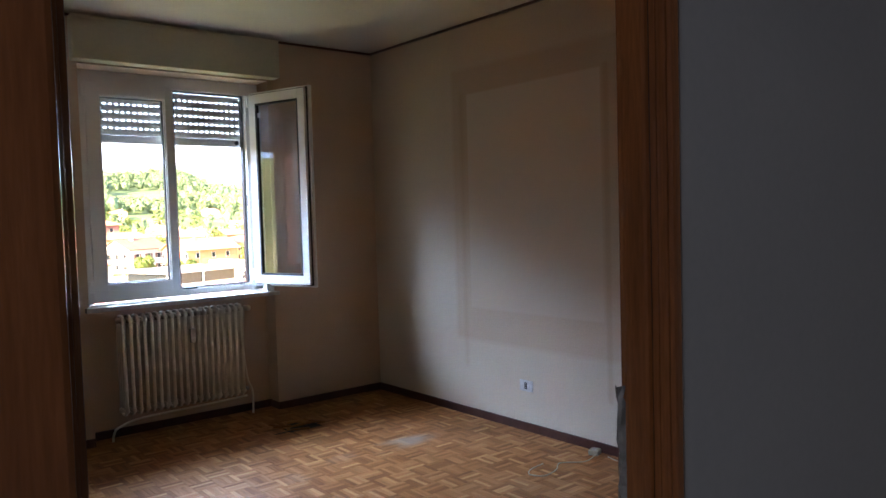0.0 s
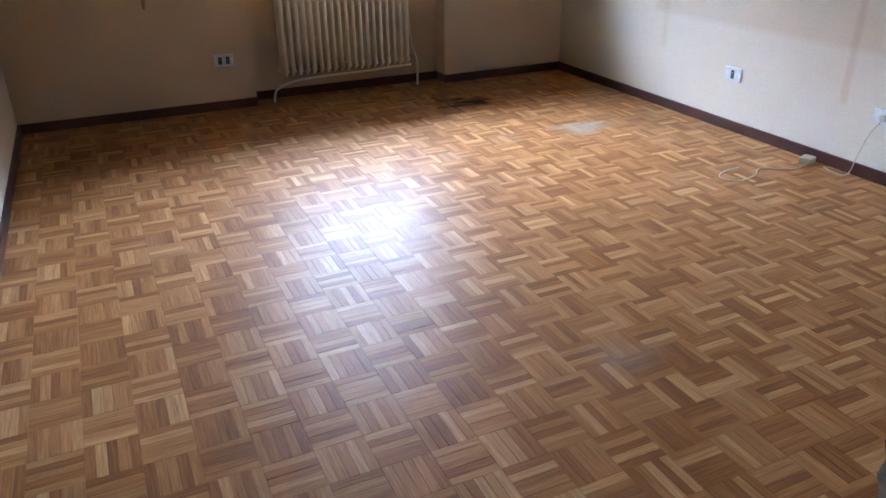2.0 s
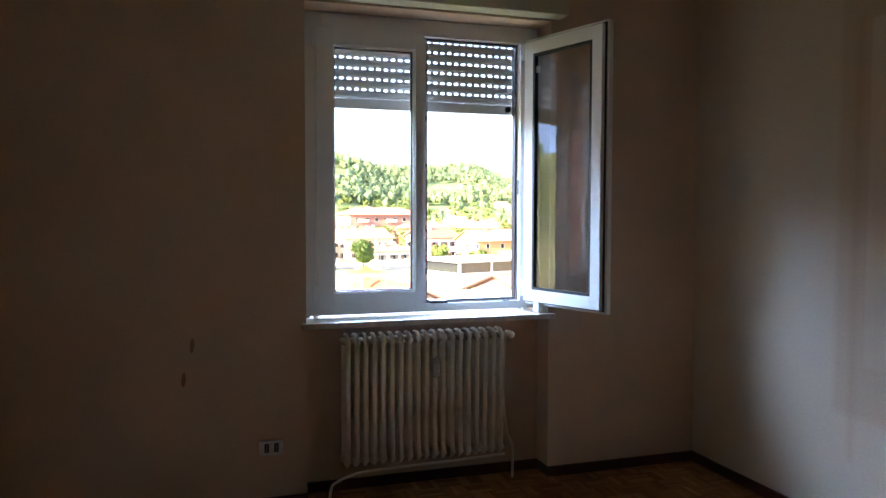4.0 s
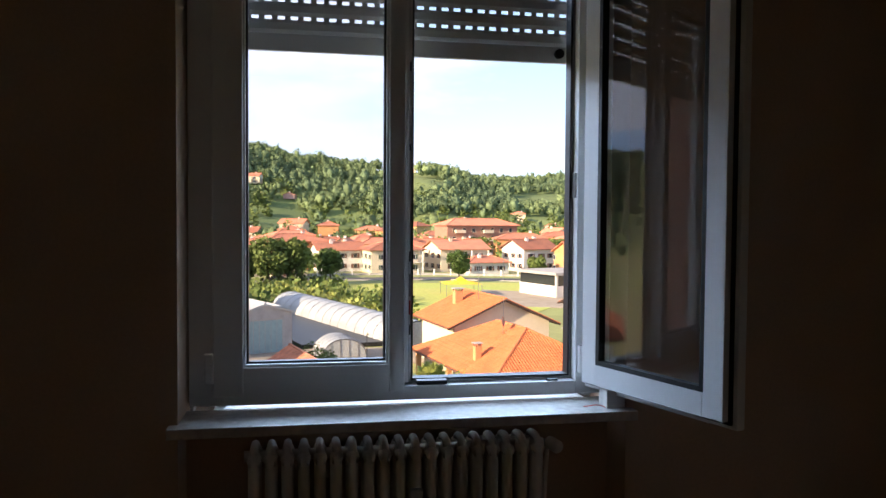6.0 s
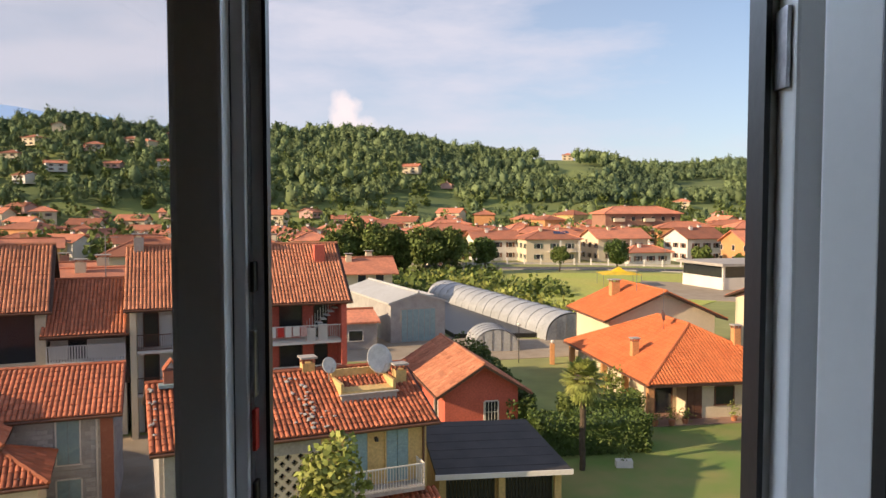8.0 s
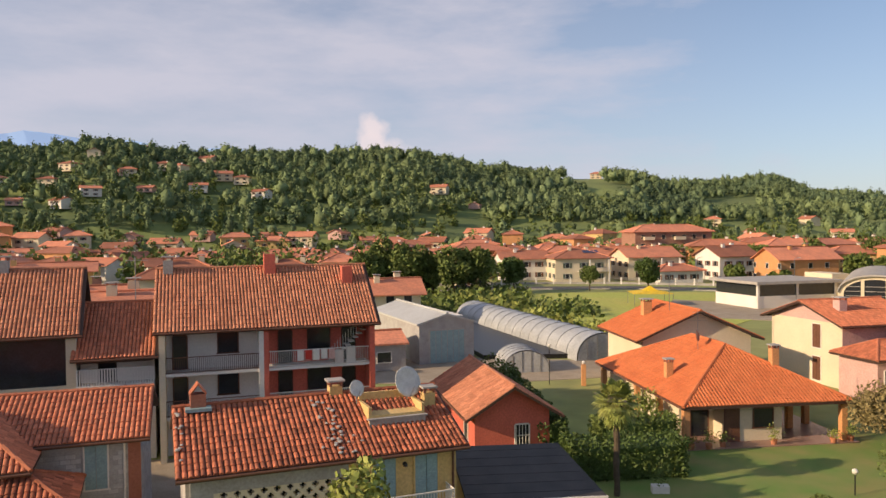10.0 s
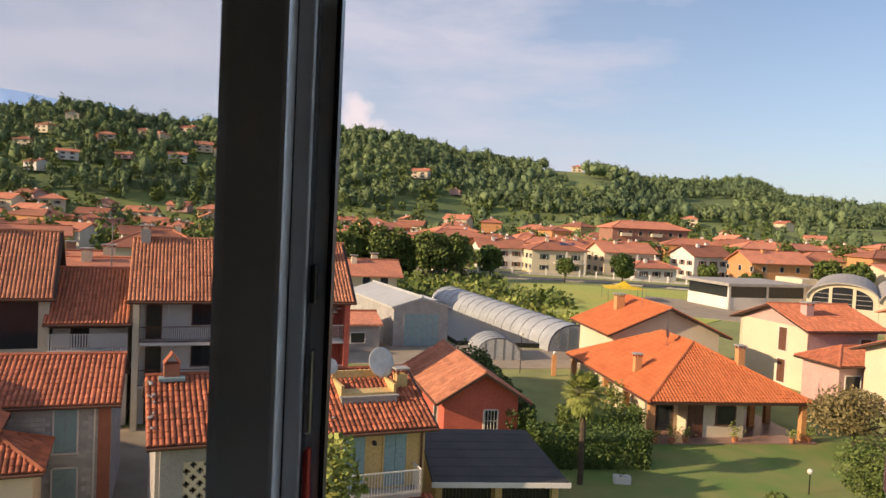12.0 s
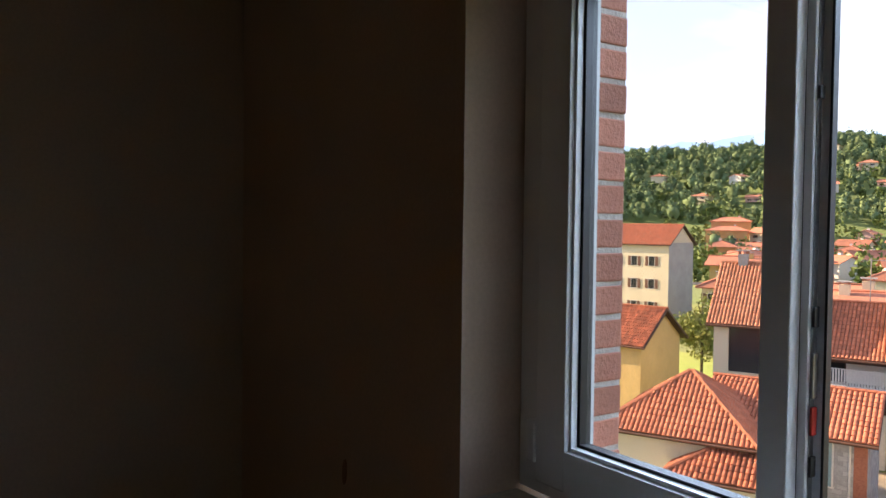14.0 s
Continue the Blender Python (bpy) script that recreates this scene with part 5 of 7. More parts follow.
def yellow_house():
    yaw, L, D = 25.0, 11.1, 8.2
    ux, uy = math.cos(radians(yaw)), math.sin(radians(yaw))
    cx, cy = -7.43 - uy * D / 2, 27.66 + ux * D / 2
    h = thing("yellow_house", pose(cx, cy, GZ, 0, 0, yaw), "yellow two-storey house with uneven old barrel-tiled roof and blue shutters", "house")
    eave, rise = 5.3, 1.65
    make_roof(h, "gable", L - 0.7, D - 0.9, eave, rise, 0.4, M["tile_old"], True, pitch=0.21, row=0.36, single=lambda s, t: t < 2.4 and s > 1.3)
    fy = -D / 2 + 0.45
    xm = 0.7
    boxpart("wall", xm, L / 2 - 0.4, fy, D / 2 - 0.5, 0, eave + 0.1, M["yellow"], h)
    boxpart("wall", -L / 2 + 0.3, xm - 0.001, fy + 0.3, D / 2 - 0.5, 0, eave + 0.1, M["grey"], h)
    for s in (-1, 1):
        bm = bmesh.new()
        x = s * (L / 2 - 0.55)
        v = [bm.verts.new((x + k, yy, zz)) for k in (-0.12, 0.12) for yy, zz in ((fy + 0.1, eave), (D / 2 - 0.5, eave), (0, eave + rise - 0.25))]
        bm.faces.new(v[:3]), bm.faces.new(v[3:][::-1])
        for i in range(3):
            j = (i + 1) % 3
            bm.faces.new((v[i], v[j], v[3 + j], v[3 + i]))
        part("gable_wall", bm, M["yellow"], h)
    for x in (2.1, 3.85):
        window_part(h, x, fy - 0.02, 2.9, 0, 0.95, 2.15, "closed_shutblue", "yellow", True)
    boxpart("balcony", 1.3, 4.7, fy - 0.95, fy - 0.001, 2.7, 2.85, M["grey"], h)
    rail(h, 1.3, 4.7, fy - 0.92, 2.85, 0.95, "white", 0.12)
    for x in (1.3, 4.7):
        bm = bmesh.new()
        for k in range(8):
            quad_box(bm, x - 0.012, x + 0.012, fy - 0.9 + k * 0.12, fy - 0.88 + k * 0.12, 2.85, 3.75)
        quad_box(bm, x - 0.02, x + 0.02, fy - 0.92, fy, 3.75, 3.8)
        part("railing", bm, M["white"], h)
    bm = bmesh.new()
    tube(bm, [(L / 2 - 0.55, fy - 0.06, 0), (L / 2 - 0.55, fy - 0.06, eave - 0.1)], 0.05, 6)
    part("downpipe", bm, M["shutbrown"], h)
    bm = bmesh.new()
    tube(bm, [(2.95, fy - 0.01, 4.75), (2.95, fy - 0.12, 4.72), (2.95, fy - 0.12, 4.66)], 0.09, 8)
    part("wall_lamp", bm, M["black"], h)
    # lower lean-to roof under the balcony
    bm = bmesh.new()
    u, v = Vector((1, 0, 0)), Vector((0, 1.9, 0.75)).normalized()
    tile_slope(bm, Vector((0.2, fy - 2.3, 1.7)), u, v, 5.4, 2.2, lambda s, t: True, 0.21, 0.36)
    part("porch_tiles", bm, M["tile_old"], h, kind="stuff")
    boxpart("porch_beam", 0.2, 5.5, fy - 2.2, fy - 0.002, 1.45, 1.62, M["darkwood"], h)
    for x in (0.4, 5.2):
        boxpart("porch_post", x, x + 0.2, fy - 2.1, fy - 1.9, 0, 1.449, M["yellow"], h)
    # pierced brick lattice of the hayloft
    bm = bmesh.new()
    for i in range(20):
        for j in range(8):
            x, z = -4.3 + i * 0.24, 2.6 + j * 0.24
            if (i + j) % 2:
                quad_box(bm, x, x + 0.24, fy + 0.05, fy + 0.26, z, z + 0.24)
            else:
                quad_box(bm, x, x + 0.07, fy + 0.06, fy + 0.25, z, z + 0.07)
                quad_box(bm, x + 0.17, x + 0.24, fy + 0.06, fy + 0.25, z + 0.17, z + 0.24)
                quad_box(bm, x + 0.17, x + 0.24, fy + 0.06, fy + 0.25, z, z + 0.07)
                quad_box(bm, x, x + 0.07, fy + 0.06, fy + 0.25, z + 0.17, z + 0.24)
    part("lattice", bm, M["cream"], h, "pierced brick lattice")
    # black sheet behind the lattice puts in the shade of the hayloft
    boxpart("loft_shade_sheet", -4.3, 0.5, fy + 0.27, fy + 0.299, 2.6, 4.52, M["black"], h)
    for a, b, c, d in ((-5.1, -4.301, 0, 5.2), (0.501, 0.69, 0, 5.2), (-4.3, 0.5, 0, 2.599), (-4.3, 0.5, 4.521, 5.2)):
        boxpart("front_wall", a, b, fy, fy + 0.298, c, d, M["grey"], h)
    # sunken roof terrace
    slope = rise / (D / 2)
    boxpart("terrace_wall", 1.9, 4.3, -2.4, -2.28, eave + 0.4, eave + 0.4 + 0.55, M["grey"], h)
    boxpart("terrace_wall", 1.9, 4.3, -0.72, -0.6, eave + 0.6, eave + 1.75, M["yellow"], h)
    for x in (1.9, 4.18):
        boxpart("terrace_wall", x, x + 0.12, -2.279, -0.721, eave + 0.5, eave + 1.45, M["yellow"], h)
    boxpart("terrace_floor", 2.021, 4.179, -2.279, -0.721, eave + 0.45, eave + 1.12, M["yellow"], h)
    boxpart("terrace_coping", 1.82, 4.38, -2.48, -2.22, eave + 0.96, eave + 1.02, M["grey"], h)
    for x, r_, zz in ((1.75, 0.33, eave + 2.0), (4.0, 0.62, eave + 2.1)):
        dsh = new("satellite_dish")
        dsh.parent, dsh.matrix_basis = h, pose(x, -0.9, zz, 70, 0, 12)
        bm = bmesh.new()
        rings = [[bm.verts.new((r_ * q * math.cos(k * math.tau / 20), r_ * q * 1.08 * math.sin(k * math.tau / 20), 0.16 * r_ * q * q - dz)) for k in range(20)] for q, dz in ((0.15, 0), (0.5, 0), (0.8, 0), (1.0, 0), (1.0, 0.02), (0.5, 0.02), (0.15, 0.02))]
        for a, b in zip(rings, rings[1:]):
            for k in range(20):
                bm.faces.new((a[k], a[(k + 1) % 20], b[(k + 1) % 20], b[k]))
        bm.faces.new(rings[0])
        part("reflector", bm, M["dish"], dsh, smooth=True)
        bm = bmesh.new()
        tube(bm, [(0, -r_, 0.1), (0, -r_ * 0.5, r_ * 0.9)], 0.015, 5)
        tube(bm, [(0, 0, -0.02), (0, -0.35, -0.15), (0, -0.9, -0.3)], 0.03, 6)
        part("arm", bm, M["steel"], dsh)
    chimney(h, 1.05, 0.1, eave + rise, 0.35, 0.55, "yellow")
    chimney(h, 4.85, -1.2, eave + rise - 0.5, 0.5, 0.5, "yellow")
    c = new("chimney")
    c.parent, c.matrix_basis = h, pose(-4.6, -0.1, eave + rise)
    boxpart("shaft", -0.3, 0.3, -0.3, 0.3, -0.6, 0.55, M["brick"], c, bevel=0.01)
    boxpart("flashing", -0.5, 0.5, -0.55, 0.4, -0.1, 0.03, M["shutblue"], c, bevel=0.01)
    bm = bmesh.new()
    for s in (-1, 1):
        vv = [bm.verts.new(p) for p in ((s * 0.34, -0.36, 0.56), (s * 0.34, 0.36, 0.56), (0.0, 0.36, 1.0), (0.0, -0.36, 1.0), (s * 0.28, -0.36, 0.54), (s * 0.28, 0.36, 0.54), (0.0, 0.36, 0.93), (0.0, -0.36, 0.93))]
        bm.faces.new(vv[:4]), bm.faces.new(vv[4:][::-1]), bm.faces.new((vv[0], vv[3], vv[7], vv[4])), bm.faces.new((vv[1], vv[5], vv[6], vv[2])), bm.faces.new((vv[0], vv[4], vv[5], vv[1]))
    part("cap", bm, M["tile_old"], c)
    # stones that hold the tiles down
    rng = random.Random(9)
    for i in range(46):
        x = (-L / 2 + rng.uniform(0.05, 0.3)) if i < 12 else 0.4 + rng.gauss(0, 0.35)
        yy = rng.uniform(-D / 2 + 0.2, -0.4)
        bm = bmesh.new()
        bmesh.ops.create_icosphere(bm, subdivisions=1, radius=rng.uniform(0.06, 0.11))
        for q in bm.verts:
            q.co = Vector((q.co.x * rng.uniform(0.8, 1.3), q.co.y * rng.uniform(0.8, 1.3), q.co.z * 0.6))
        part("stone", bm, M["stone"], h, at=pose(x, yy, eave + rise * (1 + yy / (D / 2)) + 0.12))
    return h


yellow_house()

# stone house and its hipped neighbours on the left
stone_h = house("stone_house", -21.4, 33.8, 21.6, 6.8, 6.2, 5.0, 1.55, "gable", "stone", "tile_mid", 0.45, True, "grey concrete-block house with clay tiled roof and blue door",
                windows=((0, 1.6, 2.8, 0.9, 2.0, "closed_shutblue"), (0, 1.6, 0.0, 0.95, 2.1, "closed_shutblue")))
def block_skin(owner, w, d, h, mat):
    """Coursed concrete blocks on the front and on the right-hand side wall."""
    rng = random.Random(17)
    bm = bmesh.new()
    for side, run in ((0, w), (1, d)):
        for j in range(int(h / 0.21)):
            x = -run / 2 - (0.21 if j % 2 else 0)
            while x < run / 2 - 0.05:
                a, b = max(x, -run / 2) + 0.012, min(x + 0.42, run / 2) - 0.012
                p = 0.028 + rng.uniform(0, 0.012)
                z0 = j * 0.21 + 0.012
                if side == 0:
                    if not any(abs((a + b) / 2 - wx) < 0.72 and wz - 0.15 < z0 < wz + 2.2 for wx, wz in ((1.6, 2.8), (1.6, 0.0))):
                        quad_box(bm, a, b, -d / 2 - p, -d / 2 - 0.002, z0, z0 + 0.186)
                else:
                    quad_box(bm, w / 2 + 0.002, w / 2 + p, a, b, z0, z0 + 0.186)
                x += 0.42
    part("block_courses", bm, mat, owner, kind="stuff")


M["block"] = surface("pale_concrete_block", (0.50, 0.49, 0.47), (0.38, 0.37, 0.36), 2.0, 22, 0.9, 0.4, island=0.16)
block_skin(stone_h, 6.8, 6.2, 4.5, M["block"])
boxpart("quoin", 2.9, 3.42, -3.15, -3.101, 0, 4.9, M["brick"], stone_h)
bm = bmesh.new()
tube(bm, [(2.75, -3.2, 0), (2.75, -3.2, 4.9)], 0.05, 6)
part("downpipe", bm, M["white"], stone_h)
house("hipped_house", -24.2, 29.6, 25, 6.2, 6.0, 4.7, 2.4, "hip", "cream", "tile_mid", 0.5, True, "cream house with hipped roof of weathered clay tiles", windows=((0, 1.9, 3.4, 1.1, 0.7, None), (0, -1.2, 1.2, 0.9, 1.3, "shutbrown")))
house("annex", -20.6, 28.0, 25, 4.6, 3.4, 3.5, 1.1, "hip", "cream", "tile_old", 0.4, True, "small cream annex with hipped old tiled roof", windows=((0, -0.9, 1.5, 0.75, 1.1, "closed_shutbrown"),), chimneys=((0.4, 1.4, 0.5, 0.4, "grey"),))
# coral shed with gable to the viewer
shed = house("coral_shed", -1.66, 50.3, 105.5, 10.2, 4.7, 2.75, 1.85, "gable", "red", "tile_pale", 0.65, True, "small coral-red house with barred window and tiled gable roof",
             windows=((270, 0.6, 0.9, 0.85, 1.25, None), (180, 3.0, 0.9, 0.9, 1.3, None)))
bm = bmesh.new()
for i in range(5):
    quad_box(bm, -5.22, -5.19, -1.02 + i * 0.2, -0.99 + i * 0.2, 0.9, 2.15)
quad_box(bm, -5.22, -5.19, -1.05, -0.15, 1.5, 1.53)
part("window_bars", bm, M["white"], shed)


def garages():
    g = thing("garage_block", pose(-0.25, 35.0, GZ, 0, 0, 9), "low yellow garage block under a black felt roof", "garage")
    bm = bmesh.new()
    v = [bm.verts.new(p) for p in ((-2.9, -3.5, 2.45), (3.1, -3.5, 2.45), (2.7, 3.5, 2.75), (-2.9, 3.5, 2.75), (-2.9, -3.5, 2.62), (3.1, -3.5, 2.62), (2.7, 3.5, 2.92), (-2.9, 3.5, 2.92))]
    for q in ((0, 1, 2, 3), (4, 7, 6, 5), (0, 4, 5, 1), (1, 5, 6, 2), (2, 6, 7, 3), (3, 7, 4, 0)):
        bm.faces.new([v[i] for i in q])
    part("roof", bm, M["blackroof"], g)
    boxpart("fascia", -2.95, 3.15, -3.56, -3.501, 2.4, 2.62, M["white"], g)
    for k in range(6):
        boxpart("felt_seam", -2.85, 2.75, -2.8 + k * 1.1, -2.70 + k * 1.1, 2.62 + 0.0429 * (0.7 + k * 1.1), 2.632 + 0.0429 * (0.7 + k * 1.1), M["blackroof"], g)
    for x in (-2.7, -0.05, 2.5):
        boxpart("pier", x, x + 0.3, -2.9, -2.6, 0, 2.45, M["yellow"], g)
    boxpart("wall", -2.7, 2.5, -2.5, 3.2, 0, 2.5, M["yellow"], g)
    for x in (-2.35, 0.3):
        bm = bmesh.new()
        for k in range(14):
            quad_box(bm, x + k * 0.157, x + k * 0.157 + 0.14, -2.56, -2.51, 0, 2.3)
        part("door", bm, M["black"], g, "dark slatted garage door")


garages()


def porch_house():
    yaw = 10.9
    ux, uy = math.cos(radians(yaw)), math.sin(radians(yaw))
    W, D = 11.57, 16.8
    cx, cy = 10.43 + ux * W / 2 - uy * D / 2, 47.71 + uy * W / 2 + ux * D / 2
    h = thing("porch_house", pose(cx, cy, GZ, 0, 0, yaw + 90), "single-storey cream house with bright orange hipped roof and porches", "house")
    # local x runs away from the viewer, so w is the long side; front is the local -x end
    make_roof(h, "hip", D - 0.4, W - 0.4, 2.7, 2.95, 0.2, M["tile_new"], True, pitch=0.24, row=0.40)
    def wall(a, b, c, d, mt="cream", n="wall", z1=2.75):
        boxpart(n, -D / 2 + a, -D / 2 + b, W / 2 - d, W / 2 - c, 0.12, z1, M[mt], h)
    wall(2.6, D - 1.0, 0.9, 7.2)
    wall(1.0, 2.599, 3.3, 7.2)
    boxpart("floor", -D / 2 - 0.3, D / 2, -W / 2 - 0.2, W / 2 + 0.2, 0.0, 0.119, M["paving"], h)
    for c, a in ((0.35, 0.4), (11.1, 0.4), (0.35, 4.5), (0.35, 8.5), (9.3, 3.6), (11.1, 4.5), (0.35, 15.8)):
        boxpart("column", -D / 2 + a - 0.2, -D / 2 + a + 0.2, W / 2 - c - 0.2, W / 2 - c + 0.2, 0.12, 2.62, M["orange"], h, bevel=0.01)
    window_part(h, -D / 2 + 0.98, W / 2 - 5.9, 1.0, 270, 1.3, 1.2, None, "shutbrown")
    window_part(h, -D / 2 + 2.58, W / 2 - 2.3, 0.13, 270, 1.2, 2.2, None, "shutbrown", True)
    window_part(h, -D / 2 + 0.98, W / 2 - 3.75, 0.13, 270, 0.9, 2.2, "closed_shutbrown", "shutbrown", True)
    for a, c, hh in ((5.8, 1.6, 1.0), (3.6, 8.2, 1.2)):
        chimney(h, -D / 2 + a, W / 2 - c, 2.7 + 0.52 * min(a, c, W - c), hh, 0.5, "orange")
    dsh = new("satellite_dish")
    dsh.parent, dsh.matrix_basis = h, pose(-D / 2 + 7.5, W / 2 - 4.6, 6.1, 80, 0, -40)
    bm = bmesh.new()
    bmesh.ops.create_cone(bm, cap_ends=True, segments=16, radius1=0.42, radius2=0.36, depth=0.06)
    part("reflector", bm, M["brown"], dsh)
    bm = bmesh.new()
    tube(bm, [(-D / 2 + 7.5, W / 2 - 4.6, 5.0), (-D / 2 + 7.5, W / 2 - 4.6, 8.0)], 0.02, 5)
    for k in range(4):
        tube(bm, [(-D / 2 + 7.5, W / 2 - 5.3 + 0.1 * k, 7.2 + 0.2 * k), (-D / 2 + 7.5, W / 2 - 3.9 - 0.1 * k, 7.2 + 0.2 * k)], 0.012, 4)
    part("antenna", bm, M["steel"], h)
    return h


porch_house()


def pot(x, y, h=0.5, leaf="leaf_light", seed=1, white=False):
    rng = np.random.default_rng(seed)
    t = thing("potted_plant", pose(x, y, GZ + 0.12), "leafy plant in a terracotta pot beside the porch" if not white else "leafy shrub in a white box planter on the lawn", "potted plant")
    bm = bmesh.new()
    if white:
        quad_box(bm, -0.45, 0.45, -0.25, 0.25, -0.1, 0.32, 0.02)
    else:
        bmesh.ops.create_cone(bm, cap_ends=True, segments=12, radius1=0.16, radius2=0.22, depth=0.32, matrix=Matrix.Translation((0, 0, 0.16)))
    part("pot", bm, M["white" if white else "terracotta"], t)
    c = rng.normal(size=(160, 3)) * np.array([0.2, 0.2, h * 0.3]) + np.array([0, 0, 0.35 + h * 0.5])
    v, f = leaf_quads(c, 0.12, rng)
    raw("foliage", v, f, M[leaf], t)


for i, (x, y) in enumerate(((10.9, 47.6), (13.0, 48.2), (16.4, 48.9), (20.3, 49.4), (21.6, 49.9), (12.0, 47.7))):
    pot(x, y, 0.5 + 0.15 * (i % 3), seed=i)
pot(7.3, 39.9, 0.9, "leaf", 9, True)

# cream house behind the porch house, gable to the viewer
a2 = house("cream_house", 15.4, 70.6, 100, 9.0, 9.8, 4.4, 2.5, "gable", "cream", "tile_new", 0.8, True, "cream two-storey house with orange roof and dark eaves", windows=((270, 3.0, 1.6, 0.5, 1.6, "closed_shutbrown"), (0, 1.0, 1.2, 1.0, 1.4, "shutbrown")), chimneys=((1.5, 2.2, 1.2, 0.8, "orange"),))
bm = bmesh.new()
tube(bm, [(-1, 1, 5.5), (-1, 1, 10.0)], 0.03, 5)
for k in range(4):
    tube(bm, [(-1, 0.3 + 0.1 * k, 9.0 + 0.25 * k), (-1, 1.7 - 0.1 * k, 9.0 + 0.25 * k)], 0.015, 4)
part("antenna", bm, M["steel"], a2)
b1 = house("pink_house", 30.6, 71.6, 18, 7.6, 9.0, 5.5, 1.8, "gable", "pink", "tile_mid", 0.75, True, "pink two-storey house with broad tiled roof and brown shutters",
           windows=((270, 1.5, 3.2, 1.0, 2.1, "closed_shutbrown"), (270, 1.5, 0.3, 1.0, 2.1, "closed_shutbrown"), (0, 2.5, 3.4, 1.2, 1.3, "closed_shutbrown"), (0, -2.0, 0.9, 1.0, 1.3, "shutbrown")), chimneys=((-2.0, -2.2, 0.9, 0.8, "pink"),))
# thin cream slab covers the left gable wall
boxpart("gable_slab", -3.816, -3.803, -4.49, 4.49, 0, 5.6, M["cream"], b1)
house("pink_porch", 30.6, 63.4, 18, 5.6, 4.0, 3.5, 1.2, "hip", "pink", "tile_mid", 0.5, True, "pink porch wing with a hipped tiled roof", windows=((0, -1.4, 0.6, 1.5, 2.0, None), (0, 1.2, 0.6, 1.3, 2.0, None)))
c1 = house("cream_villa", 39.2, 60.4, 27, 15, 8.5, 4.9, 1.9, "gable", "cream", "tile_mid", 0.8, True, "pale cream villa with long tiled roof and arched loggias",
           windows=((0, 2.5, 2.6, 1.6, 2.2, None), (0, 5.5, 0.2, 1.2, 2.2, "closed_shutbrown")), chimneys=((-2.5, -0.6, 0.8, 0.7, "orange"), (3.8, -0.4, 0.8, 0.7, "orange")))
bay = new("bay")
bay.parent, bay.matrix_basis = c1, pose(-5.5, -4.6, 0)
boxpart("wall", -2.0, 2.0, -1.4, 0.3, 0, 5.0, M["cream"], bay)
bm = bmesh.new()
for s in (-1, 1):
    tile_slope(bm, Vector((s * 2.6, -2.2 if s < 0 else 2.0, 4.85)), Vector((0, 1 if s < 0 else -1, 0)), Vector((-s * 2.6, 0, 1.35)).normalized(), 4.2, 2.93, lambda a, b: True)
part("tiles", bm, M["tile_mid"], bay, kind="stuff")
bm = bmesh.new()
for k in range(9):
    a0, a1 = math.pi * k / 9, math.pi * (k + 1) / 9
    v = [bm.verts.new((3.9 + 3.4 * q, -4.27 - 1.2 * math.sin(a), 2.3 + 1.1 * math.cos(a))) for q in (0, 1) for a in (a0 / 2, a1 / 2)]
    bm.faces.new((v[0], v[1], v[3], v[2]))
part("awning", bm, M["awning"], c1, "striped awning")
house("red_roofed_hall", 60, 88, 24, 22, 12, 5.2, 2.4, "gable", "orange", "farroof", 0.9, False, "orange rendered house with wide dull red roof", windows=((270, 2.5, 1.6, 1.6, 1.8, "closed_white"), (270, -1.5, 1.6, 1.6, 1.8, "closed_white")), chimneys=((-6, -1, 0.9, 0.9, "orange"),))
house("garage", 27.5, 36.5, 12, 8.0, 2.6, 2.3, 0.9, "gable", "cream", "tile_mid", 0.3, True, "low garden store with clay tiled roof")

def arch(owner, m, wd, ht, floor=0.9):
    """A loggia opening with a round head, drawn flat with its shaded inside as a pink face, a door and a light railing.
    """
    g = new("loggia")
    g.parent, g.matrix_basis = owner, m
    n = 10
    pts = [(-wd / 2, 0), (wd / 2, 0)] + [(wd / 2 * math.cos(math.pi * k / n), ht - wd * 0.28 + wd * 0.28 * math.sin(math.pi * k / n)) for k in range(n + 1)]
    bm = bmesh.new()
    bm.faces.new([bm.verts.new((x, -0.012, z)) for x, z in pts])
    part("recess_shade", bm, M["pink"], g)
    out = [(wd / 2 + 0.12) * math.cos(math.pi * k / n) for k in range(n + 1)]
    bm = bmesh.new()
    for k in range(n):
        q = [(wd / 2 * math.cos(math.pi * j / n), ht - wd * 0.28 + wd * 0.28 * math.sin(math.pi * j / n)) for j in (k, k + 1)]
        w = [(out[j], ht - wd * 0.28 + (wd * 0.28 + 0.12) * math.sin(math.pi * j / n)) for j in (k, k + 1)]
        for yy in (-0.12, 0.0):
            bm.faces.new([bm.verts.new((x, yy, z)) for x, z in (q[0], q[1], w[1], w[0])])
        bm.faces.new([bm.verts.new(p) for p in ((q[0][0], -0.12, q[0][1]), (q[1][0], -0.12, q[1][1]), (q[1][0], 0, q[1][1]), (q[0][0], 0, q[0][1]))])
    part("arch_ring", bm, M["white"], g)
    boxpart("door", -wd * 0.02, wd * 0.3, -0.04, -0.013, 0.05, ht * 0.72, M["shutbrown"], g)
    rail(g, -wd / 2, wd / 2, -0.16, 0.0, floor, "white", 0.14)


arch(bay, pose(0, -1.435, 2.5), 2.9, 2.2)
arch(c1, pose(-7.53, -2.9, 2.5, 0, 0, 270), 1.5, 2.2)
arch(b1, pose(-1.9, -4.53, 0.2), 2.6, 2.5)


